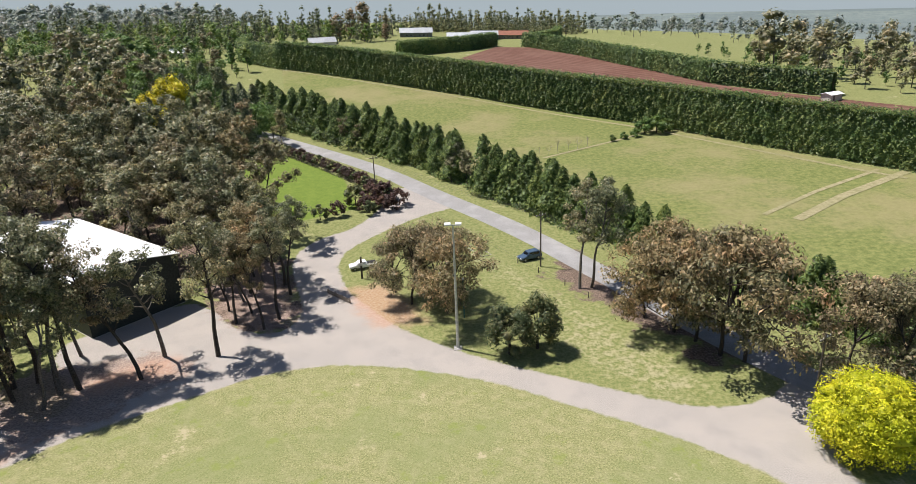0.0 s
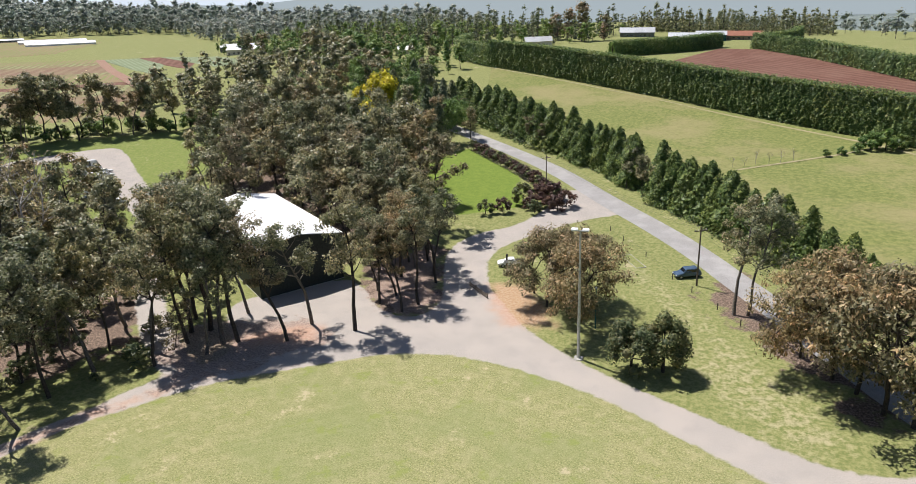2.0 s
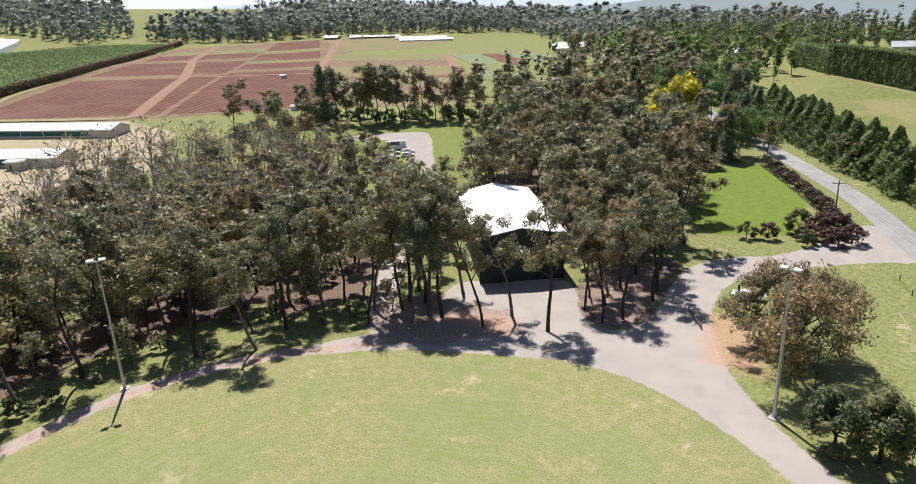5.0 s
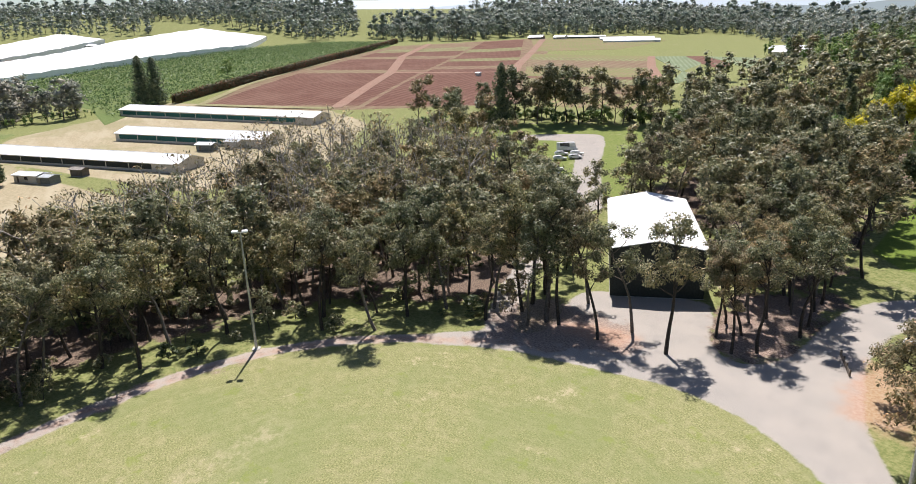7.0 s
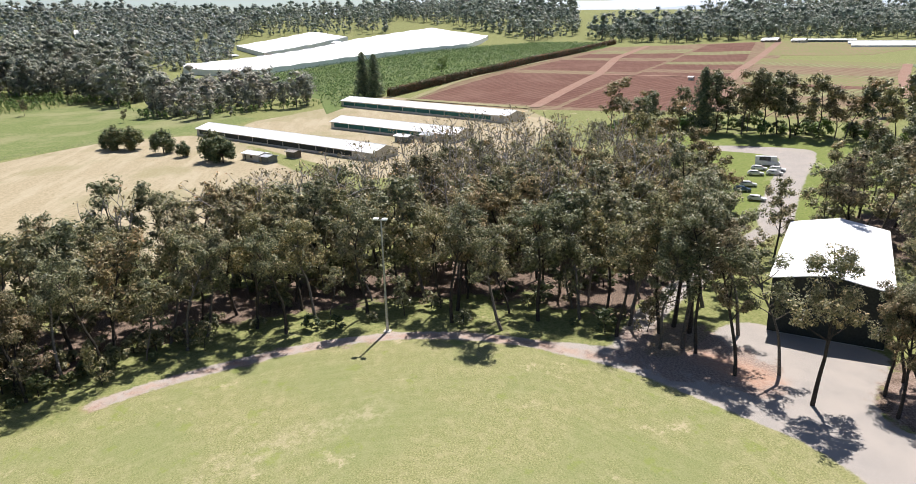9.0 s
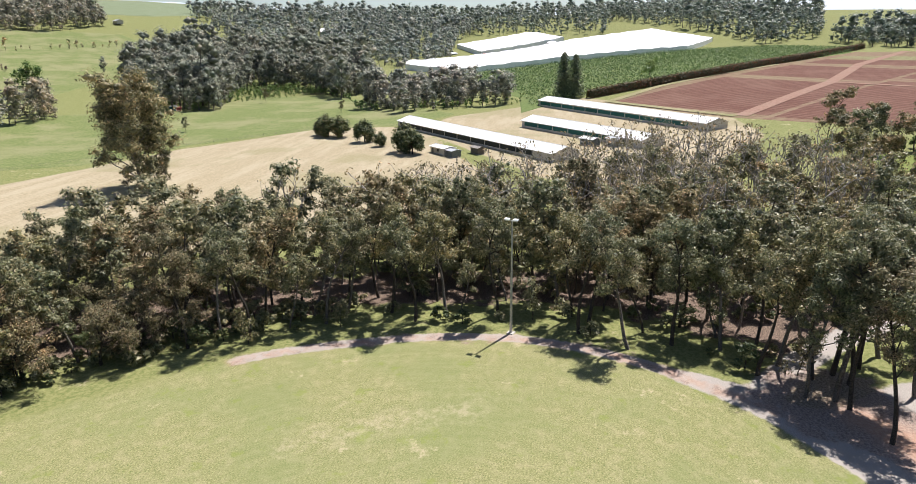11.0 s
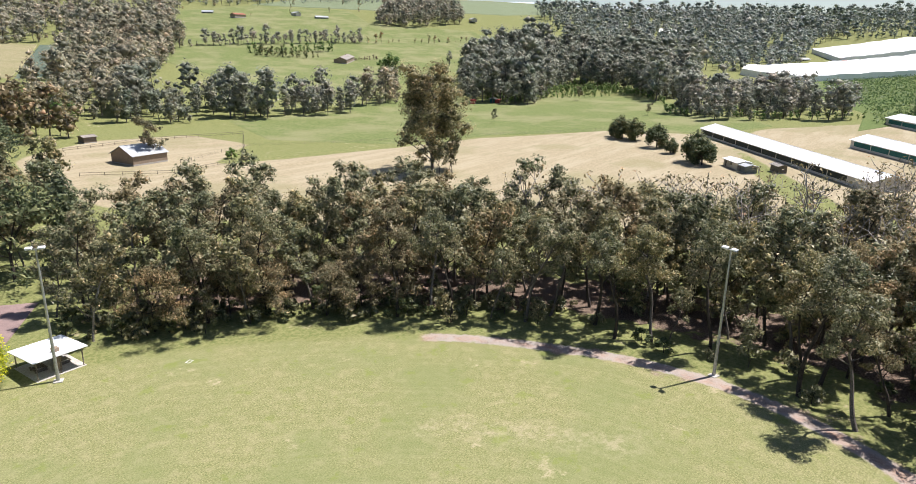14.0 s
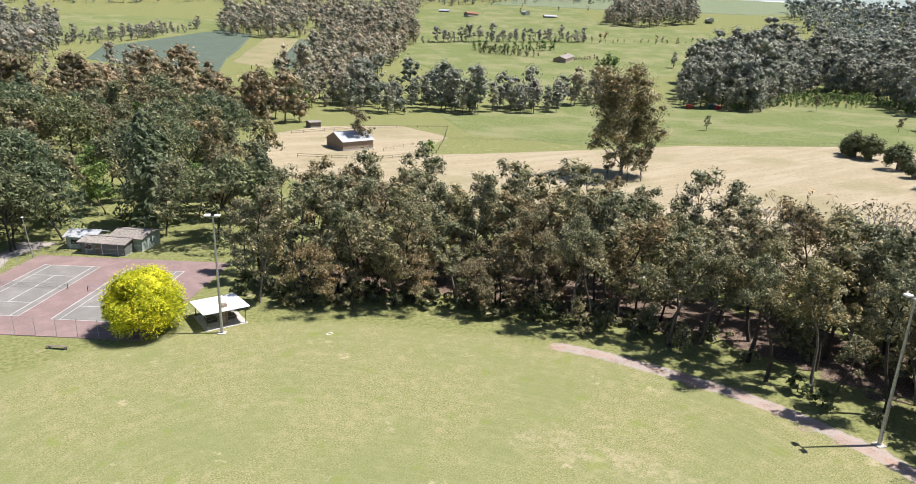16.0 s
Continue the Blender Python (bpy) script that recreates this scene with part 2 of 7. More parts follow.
def height(x, y):
    """Ground height at x, y (numbers or arrays)."""
    x, y = np.asarray(x, float), np.asarray(y, float)
    dx, dy = x + 15, y - 25
    r = np.clip(np.hypot(dx, dy), 90, 4599)
    a = (np.degrees(np.arctan2(-dx, dy)) + 40) % 360 / 3
    b = (np.log(r) - LOGS[0]) / (LOGS[1] - LOGS[0])
    i, j = np.floor(a).astype(int), np.clip(np.floor(b).astype(int), 0, len(LOGS) - 2)
    u, v = a - i, b - j
    n = len(GRID)
    z = (GRID[i % n, j] * (1 - u) + GRID[(i + 1) % n, j] * u) * (1 - v) + (GRID[i % n, j + 1] * (1 - u) + GRID[(i + 1) % n, j + 1] * u) * v
    return z * np.clip((np.hypot(dx, dy) - 90) / 25, 0, 1) * np.clip((np.hypot(x - 8, y + 70) - 34) / 30, 0, 1)


# ---- end of terrain ----
# ---- materials ----
EUC = leafage("eucalypt_leaves", ((0, (0.074, 0.081, 0.041)), (0.45, (0.215, 0.217, 0.117)), (0.8, (0.366, 0.346, 0.202)), (1, (0.525, 0.421, 0.260))), 0.35, gloss=0.45)
EUC_BROWN = leafage("bronze_eucalypt_leaves", ((0, (0.090, 0.082, 0.046)), (0.5, (0.244, 0.215, 0.122)), (0.85, (0.372, 0.309, 0.198)), (1, (0.488, 0.336, 0.219))), 0.35)
DARK_LEAF = leafage("dark_glossy_leaves", ((0, (0.053, 0.079, 0.037)), (0.6, (0.124, 0.152, 0.070)), (1, (0.235, 0.222, 0.109))), 0.38)
CYPRESS = leafage("cypress_needles", ((0, (0.053, 0.094, 0.030)), (0.6, (0.152, 0.220, 0.067)), (1, (0.306, 0.364, 0.116))), 0.38, 0.15)
HEDGE_LEAF = leafage("hedge_needles", ((0, (0.052, 0.098, 0.033)), (0.6, (0.121, 0.184, 0.061)), (1, (0.246, 0.302, 0.098))), 0.38, 0.1)
PINE = leafage("pine_needles", ((0, (0.070, 0.095, 0.056)), (0.6, (0.169, 0.203, 0.116)), (1, (0.331, 0.346, 0.196))), 0.36)
GREEN_LEAF = leafage("fresh_green_leaves", ((0, (0.069, 0.129, 0.035)), (0.6, (0.164, 0.258, 0.076)), (1, (0.294, 0.380, 0.135))), 0.35)
GOLD_LEAF = leafage("golden_elm_leaves", ((0, (0.276, 0.322, 0.014)), (0.5, (0.552, 0.575, 0.021)), (1, (0.828, 0.782, 0.057))), 0.42, 0.06)
YELLOW_LEAF = leafage("yellow_blossom", ((0, (0.26, 0.26, 0.015)), (0.6, (0.53, 0.49, 0.025)), (1, (0.72, 0.63, 0.05))), 0.4, 0.1)
PURPLE_LEAF = leafage("purple_shrub_leaves", ((0, (0.061, 0.039, 0.035)), (0.6, (0.131, 0.079, 0.074)), (1, (0.227, 0.149, 0.105))), 0.42)
# distance haze is mixed into these leaves: paler and bluer than foliage close by
HAZED_WOOD_LEAF = leafage("hazed_far_wood_leaves", ((0, (0.150, 0.182, 0.172)), (0.5, (0.283, 0.324, 0.298)), (1, (0.468, 0.492, 0.430))), 0.42, 0.2)
# middle-distance woods: leaf colour greyed and lightened to carry the haze in front
HAZED_VALLEY_LEAF = leafage("hazed_valley_wood_leaves", ((0, (0.144, 0.155, 0.132)), (0.5, (0.300, 0.306, 0.259)), (1, (0.488, 0.473, 0.392))), 0.4)
ORCHARD_LEAF = leafage("orchard_leaves", ((0, (0.062, 0.11, 0.042)), (0.6, (0.130, 0.198, 0.078)), (1, (0.21, 0.275, 0.12))), 0.42, 0.1)
RUST_LEAF = leafage("rusty_hedge_leaves", ((0, (0.03, 0.045, 0.02)), (0.5, (0.07, 0.075, 0.03)), (1, (0.2, 0.075, 0.05))), 0.42)
BARK = surface("dark_bark", (0.028, 0.023, 0.019), (0.085, 0.07, 0.056), 1.2, 0.95, relief_m=0.03)
PALE_BARK = surface("pale_bark", (0.14, 0.12, 0.10), (0.33, 0.30, 0.26), 0.8, 0.9, relief_m=0.02)
GREY_BARK = surface("grey_bark", (0.075, 0.064, 0.054), (0.19, 0.168, 0.145), 1.0, 0.92, relief_m=0.02)
DEAD_WOOD = surface("grey_dead_wood", (0.22, 0.20, 0.18), (0.46, 0.43, 0.39), 1.0, 0.95)
GALV = surface("galvanised_steel", (0.36, 0.37, 0.37), (0.5, 0.51, 0.5), 0.6, 0.45, 0.6)
ROOF_WHITE = surface("white_roof_sheet", (0.78, 0.79, 0.79), (0.86, 0.86, 0.85), 0.15, 0.45, 0.0, stain=0.12)
ROOF_GREY = surface("grey_roof_sheet", (0.36, 0.38, 0.39), (0.5, 0.52, 0.53), 0.3, 0.5, 0.2)
ROOF_OLD = surface("weathered_roof_sheet", (0.17, 0.15, 0.13), (0.36, 0.33, 0.29), 0.5, 0.8)
WALL_DARK = surface("dark_green_cladding", (0.016, 0.022, 0.02), (0.03, 0.038, 0.034), 0.5, 0.6)
WALL_GREEN = surface("teal_shade_cloth", (0.02, 0.10, 0.085), (0.035, 0.15, 0.13), 0.5, 0.8)
WALL_PALE = surface("pale_green_boards", (0.26, 0.32, 0.28), (0.36, 0.42, 0.37), 0.6, 0.8)
WALL_GREY = surface("grey_green_boards", (0.13, 0.145, 0.13), (0.2, 0.215, 0.195), 0.6, 0.8)
BRICK_TAN = surface("tan_brick", (0.24, 0.18, 0.13), (0.34, 0.27, 0.2), 2.0, 0.9)
WALL_CREAM = surface("cream_wall", (0.5, 0.46, 0.38), (0.62, 0.58, 0.5), 0.6, 0.85)
ROOF_RED = surface("terracotta_roof", (0.24, 0.095, 0.06), (0.36, 0.16, 0.1), 0.6, 0.85)
RED_SHED = surface("red_painted_steel", (0.22, 0.03, 0.025), (0.32, 0.055, 0.045), 0.5, 0.6)
TIMBER = surface("weathered_timber", (0.11, 0.09, 0.07), (0.24, 0.2, 0.16), 1.5, 0.9, relief_m=0.01)
POST_WOOD = surface("grey_post_wood", (0.09, 0.075, 0.06), (0.2, 0.17, 0.14), 1.5, 0.95)
CONCRETE = surface("concrete", (0.36, 0.34, 0.31), (0.5, 0.48, 0.44), 1.0, 0.9)
LAMP_WHITE = surface("white_lamp_housing", (0.72, 0.73, 0.73), (0.82, 0.82, 0.81), 0.8, 0.4)
RUBBER = surface("tyre_rubber", (0.012, 0.012, 0.012), (0.028, 0.028, 0.028), 2.0, 0.85)
PAINT_WHITE = surface("white_car_paint", (0.74, 0.74, 0.73), (0.8, 0.8, 0.79), 0.3, 0.25, spec=0.5)
PAINT_BLUE = surface("grey_blue_car_paint", (0.06, 0.10, 0.16), (0.09, 0.14, 0.21), 0.3, 0.25, 0.3, spec=0.5)
WINDOW_DARK = surface("dark_window_glass", (0.010, 0.013, 0.016), (0.02, 0.024, 0.028), 0.4, 0.12, spec=0.6)
LINE_WHITE = surface("white_line_paint", (0.52, 0.52, 0.5), (0.72, 0.72, 0.7), 1.0, 0.8)
NET_CLOTH = surface("white_orchard_net", (0.78, 0.79, 0.79), (0.86, 0.86, 0.86), 0.02, 0.9, stain=0.1)
WIRE = surface("dark_wire", (0.04, 0.04, 0.04), (0.07, 0.07, 0.07), 1.0, 0.6, 0.5)


def asphalt(name, dark, light):
    m, t, p = fresh(name)
    co = node(t, "ShaderNodeTexCoord").outputs["Object"]
    col = ramp(t, noise_fac(t, co, 9.0, 5), ((0.38, dark), (0.62, light)))
    col = mix(t, calc(t, "MULTIPLY", step(t, noise_fac(t, co, 0.22, 5), 0.42, 0.68), 0.45), col, tuple(c * 1.35 for c in light))
    link(t, col, p.inputs["Base Color"])
    p.inputs["Roughness"].default_value = 0.9
    bump(t, p, noise_fac(t, co, 30.0), 0.4, 0.01)
    return m


ASPHALT = asphalt("worn_grey_asphalt", (0.19, 0.185, 0.18), (0.27, 0.265, 0.255))
COURT_RED = asphalt("faded_red_court", (0.175, 0.122, 0.112), (0.245, 0.175, 0.16))
COURT_GREY = asphalt("grey_green_court", (0.155, 0.15, 0.135), (0.22, 0.21, 0.19))


def field(name, dark, light, dry, dry_share=0.5, turn=0.0, rows=0.0, row_col=(0.2, 0.2, 0.1), row_mix=0.5, scale=1.0):
    """Open land: mottled at three scales, with crop rows where rows gives their spacing in metres."""
    m, t, p = fresh(name)
    co = node(t, "ShaderNodeTexCoord").outputs["Object"]
    col = ramp(t, noise_fac(t, co, 0.9 * scale, 8, 0.75), ((0.38, dark), (0.62, light)))
    broad = noise_fac(t, co, 0.035 * scale, 5, 0.65)
    col = mix(t, calc(t, "MULTIPLY", step(t, broad, 0.42, 0.66), dry_share), col, dry)
    if rows:
        mp = node(t, "ShaderNodeMapping")
        mp.inputs["Rotation"].default_value = (0, 0, radians(turn))
        link(t, co, mp.inputs["Vector"])
        w = node(t, "ShaderNodeTexWave", Scale=math.pi / 10 / rows, Distortion=1.2, Detail=3.0)
        w.inputs["Detail Scale"].default_value = 1.5
        link(t, mp.outputs[0], w.inputs["Vector"])
        gaps = step(t, noise_fac(t, co, 0.06, 3), 0.3, 0.55)
        col = mix(t, calc(t, "MULTIPLY", calc(t, "MULTIPLY", step(t, w.outputs["Fac"], 0.35, 0.75), row_mix), gaps), col, row_col)
    link(t, col, p.inputs["Base Color"])
    p.inputs["Roughness"].default_value, p.inputs["Specular IOR Level"].default_value = 0.95, 0.1
    bump(t, p, noise_fac(t, co, 2.0, 5), 0.6, 0.15)
    return m


def ground_material():
    """Grass, with gravel, red earth, leaf litter, watered lawn and dry paddock where the ground's own maps put them."""
    m, t, p = fresh("ground")
    co = node(t, "ShaderNodeTexCoord").outputs["Object"]

    def where(name, ragged, soft, scale):
        a = t.nodes.new("ShaderNodeAttribute")
        a.attribute_name = name
        n = calc(t, "MULTIPLY", calc(t, "SUBTRACT", noise_fac(t, co, scale, 5, 0.65), 0.5), ragged)
        return step(t, calc(t, "ADD", a.outputs["Fac"], n), -soft, soft)

    fine, mid, broad = noise_fac(t, co, 4.6, 8, 0.82), noise_fac(t, co, 0.6, 8, 0.78), noise_fac(t, co, 0.06, 4, 0.6)
    grass = ramp(t, fine, ((0.35, (0.076, 0.098, 0.038)), (0.5, (0.199, 0.202, 0.083)), (0.65, (0.39, 0.36, 0.19))))
    grass = mix(t, calc(t, "MULTIPLY", step(t, mid, 0.46, 0.64), 0.5), grass, (0.33, 0.295, 0.17))
    grass = mix(t, calc(t, "MULTIPLY", step(t, broad, 0.42, 0.64), 0.55), grass, (0.168, 0.195, 0.076))
    rings = node(t, "ShaderNodeTexWave", Scale=0.23, Distortion=4.0, Detail=4.0)
    rings.wave_type, rings.rings_direction = "RINGS", "Z"
    shift = node(t, "ShaderNodeMapping")
    shift.inputs["Location"].default_value = (12, -22, 0)
    link(t, co, shift.inputs["Vector"])
    link(t, shift.outputs[0], rings.inputs["Vector"])
    grass = mix(t, calc(t, "MULTIPLY", rings.outputs["Fac"], 0.035), grass, (0.27, 0.255, 0.13))
    # the mower's rounds: streaks that follow the edge of the oval
    edge = t.nodes.new("ShaderNodeAttribute")
    edge.attribute_name = "edge"
    far = node(t, "ShaderNodeMapping")
    far.inputs["Scale"].default_value = (0.035, 0.035, 0)
    link(t, co, far.inputs["Vector"])
    xyz = t.nodes.new("ShaderNodeSeparateXYZ")
    link(t, far.outputs[0], xyz.inputs[0])
    back = t.nodes.new("ShaderNodeCombineXYZ")
    link(t, xyz.outputs[0], back.inputs[0])
    link(t, xyz.outputs[1], back.inputs[1])
    link(t, calc(t, "MULTIPLY", edge.outputs["Fac"], 1.7), back.inputs[2])
    streak = noise_fac(t, back.outputs[0], 1.0, 4, 0.65)
    grass = mix(t, calc(t, "MULTIPLY", step(t, streak, 0.46, 0.66), 0.07), grass, (0.38, 0.34, 0.21))
    grass = mix(t, calc(t, "MULTIPLY", step(t, streak, 0.54, 0.34), 0.10), grass, (0.14, 0.165, 0.07))
    tuft = calc(t, "MULTIPLY", step(t, noise_fac(t, co, 0.24, 6, 0.7), 0.57, 0.66), 0.5)
    grass = mix(t, tuft, grass, (0.175, 0.215, 0.045))
    bare = calc(t, "MULTIPLY", step(t, noise_fac(t, co, 0.13, 7, 0.68), 0.60, 0.67), step(t, noise_fac(t, co, 1.1, 6, 0.75), 0.42, 0.55))
    grass = mix(t, calc(t, "MULTIPLY", bare, 0.6), grass, (0.44, 0.37, 0.25))
    wild = mix(t, step(t, noise_fac(t, co, 1.4, 8, 0.78), 0.36, 0.64), (0.120, 0.143, 0.046), (0.235, 0.235, 0.100))
    wild = mix(t, calc(t, "MULTIPLY", bare, 0.7), wild, (0.42, 0.35, 0.24))
    col = mix(t, where("rough", 6.0, 1.5, 0.2), grass, wild)
    col = mix(t, calc(t, "MULTIPLY", calc(t, "MULTIPLY", where("worn", 9.0, 2.5, 0.35), step(t, noise_fac(t, co, 0.7, 6, 0.75), 0.42, 0.62)), 0.42), col, (0.44, 0.37, 0.26))
    lawn = ramp(t, calc(t, "ADD", calc(t, "MULTIPLY", fine, 0.6), calc(t, "MULTIPLY", mid, 0.4)), ((0.4, (0.085, 0.135, 0.022)), (0.6, (0.165, 0.215, 0.042))))
    col = mix(t, where("lawn", 0.6, 0.4, 0.8), col, lawn)
    litter = ramp(t, noise_fac(t, co, 3.5, 6, 0.75), ((0.38, (0.045, 0.034, 0.026)), (0.5, (0.13, 0.095, 0.072)), (0.63, (0.30, 0.225, 0.175))))
    col = mix(t, where("litter", 26.0, 1.2, 0.16), col, litter)
    paddock = ramp(t, noise_fac(t, co, 1.2, 6, 0.7), ((0.4, (0.27, 0.225, 0.14)), (0.6, (0.35, 0.30, 0.20))))
    stretch = node(t, "ShaderNodeMapping")
    stretch.inputs["Rotation"].default_value, stretch.inputs["Scale"].default_value = (0, 0, radians(-62)), (0.012, 0.22, 1)
    link(t, co, stretch.inputs["Vector"])
    paddock = mix(t, calc(t, "MULTIPLY", step(t, noise_fac(t, stretch.outputs[0], 1.0, 6, 0.7), 0.45, 0.62), 0.5), paddock, (0.40, 0.35, 0.25))
    paddock = mix(t, calc(t, "MULTIPLY", step(t, noise_fac(t, co, 0.028, 5, 0.6), 0.5, 0.62), 0.5), paddock, (0.22, 0.205, 0.105))
    col = mix(t, where("dry", 3.0, 0.8, 0.1), col, paddock)
    gravel = ramp(t, noise_fac(t, co, 7.0, 6, 0.75), ((0.36, (0.228, 0.208, 0.186)), (0.64, (0.385, 0.355, 0.32))))
    gravel = mix(t, calc(t, "MULTIPLY", step(t, noise_fac(t, co, 0.2, 5), 0.4, 0.65), 0.45), gravel, (0.37, 0.33, 0.29))
    gravel = mix(t, calc(t, "MULTIPLY", step(t, noise_fac(t, co, 0.33, 4), 0.52, 0.7), 0.4), gravel, (0.25, 0.235, 0.22))
    col = mix(t, where("gravel", 1.6, 0.3, 0.7), col, gravel)
    col = mix(t, calc(t, "MULTIPLY", where("fallen", 14.0, 1.2, 0.28), 0.8), col, ramp(t, noise_fac(t, co, 3.0, 6, 0.75), ((0.38, (0.12, 0.085, 0.066)), (0.5, (0.25, 0.185, 0.15)), (0.62, (0.38, 0.30, 0.25)))))
    red = ramp(t, noise_fac(t, co, 2.2, 6, 0.7), ((0.4, (0.36, 0.20, 0.13)), (0.6, (0.43, 0.29, 0.21))))
    col = mix(t, calc(t, "MULTIPLY", where("red", 6.0, 1.8, 0.35), 0.7), col, red)
    link(t, col, p.inputs["Base Color"])
    p.inputs["Roughness"].default_value, p.inputs["Specular IOR Level"].default_value = 0.95, 0.1
    bump(t, p, noise_fac(t, co, 9.0, 5, 0.75), 0.35, 0.05)
    return m


# ---- plan ----
OVAL = rounded([(48, 18), (44, 35), (37, 48), (32, 54), (22, 63), (14, 68), (5, 74), (-3, 77.5), (-12, 80), (-20, 80.5), (-28, 78.5), (-36, 73), (-44, 68), (-50, 63),
                (-56, 54.5), (-61, 46), (-63, 36), (-63, 28), (-61.5, 19), (-58, 10), (-53, 0), (-46, -9), (-38, -17), (-30, -24), (-20, -31), (-8, -36), (8, -36), (26, -32), (42, -10)], 1, True)
YARD = rounded([(1, 149), (-8, 144), (-19, 132), (-24, 121), (-20, 106), (-16, 100), (-10, 91), (-2, 84), (5, 79.3), (14, 74.3), (22, 70), (28, 67), (36, 67.5), (43, 74),
                (49, 66), (41, 62), (38, 55), (46, 38), (38, 44), (32, 54), (27, 59), (22, 63), (14, 68), (5, 74), (-3, 77.5), (-12, 80), (-20, 80.5), (-28, 78.5), (-36, 73), (-44, 68),
                (-50, 63), (-56, 54.5), (-59, 57), (-55, 66), (-49, 73), (-55, 80), (-60, 86), (-60, 91), (-47, 104), (-40, 99), (-36, 93), (-28, 89.5), (-25, 97), (-29, 108), (-33, 122),
                (-30, 132), (-23, 137), (-18, 148), (-14, 168)], 1, True)
PATH = rounded([(-50, 66), (-57, 57), (-62.5, 46.5), (-65, 36), (-65, 28), (-63.2, 19), (-59.7, 9.5), (-54.5, -1), (-50.5, -6.5)], 2)
RED_EARTH = [(-19.5, 106), (-13, 108), (-7, 97), (-5.5, 92), (-13, 91), (-18, 100)]
FALL = [(-45, 76), (-38, 80), (-41, 86), (-50, 82), (-54, 74)]
LAWN = [(-61, 186), (-51, 198), (-30, 173), (-23, 150), (-37, 142), (-46, 146)]
PARK = rounded([(-104, 118), (-114, 123), (-130, 135), (-160, 158), (-168, 160), (-184, 144), (-188, 150), (-184, 157), (-171, 174), (-163, 173), (-135, 149), (-108, 129), (-98, 122)], 1, True)
HALL = [(-57, 91), (-46.5, 103.5), (-74, 125), (-85, 113)]
ROAD = rounded([(-160, 330), (-125, 290), (-95, 250), (-72, 228), (-55, 213), (-36, 194.5), (-19, 176.5), (-6, 158), (8, 140), (16, 127.5), (22, 115), (27, 105), (33, 92), (39.5, 79), (47.5, 66), (60, 48), (80, 22), (120, -40)], 2)
BELT = [(-52, 75), (-59, 62), (-66.5, 50), (-68.5, 36), (-68.5, 26), (-66.5, 18), (-62, 7), (-57, -3), (-49, -13), (-41, -20), (-31, -29), (-21, -38), (-13, -44), (-14, -58), (-30, -72), (-48, -72),
        (-75, -52), (-94, -25), (-106, 10), (-113, 45), (-120, 75), (-114, 104), (-100, 116), (-88, 112), (-62, 92), (-61, 84)]
GROVE = [(-88, 120), (-76, 132), (-52, 112), (-45, 113), (-39, 122), (-38, 138), (-47, 144), (-64, 182), (-58, 202), (-80, 226), (-112, 222), (-128, 196), (-118, 160), (-104, 140), (-100, 126)]
ISLAND = [(-40, 99), (-36, 93.5), (-29, 90.5), (-26, 97), (-30, 107), (-34, 120), (-38, 122), (-45, 111)]
WEST_DRY = [(-100, -150), (-180, -133), (-219, -126), (-282, -88), (-284, -50), (-262, -28), (-205, 0), (-170, 20), (-125, 10), (-100, -40), (-75, -80), (-55, -110), (-45, -150), (-58, -200), (-92, -222), (-130, -215), (-136, -180)]
SHED_DRY = [(-350, 2), (-385, 40), (-300, 108), (-250, 112), (-200, 84), (-170, 60), (-180, 30), (-262, -28), (-315, -32)]
PARK_GREEN = [(-103, 132), (-112, 114), (-150, 116), (-222, 132), (-200, 172), (-152, 205), (-122, 196), (-114, 160)]
WORN = [(-46, 31), (-42, 31), (-38, 24), (-34, 18), (-30, 10), (-33, 10), (-39, 19)]
SCUFFED = [(16, 92), (24, 86), (30, 72), (26, 68), (18, 78), (14, 86)]
TREAD = [(4, 118), (10, 108), (15, 98), (20, 90), (24, 80)]
FALLEN = [(-35, 78), (-36, 84), (-44, 88), (-56, 86), (-66, 82), (-62, 68), (-53, 62), (-44, 68)]
DRIVE = rounded([(-55, 68), (-66, 76), (-78, 88), (-92, 104), (-103, 119)], 2)
BANK = [(28, -58), (21, -90), (12, -97), (19, -101), (33, -72)]
VERGE = [(16, 108), (24, 92), (34, 78), (44, 76), (38, 92), (28, 108), (22, 120)]


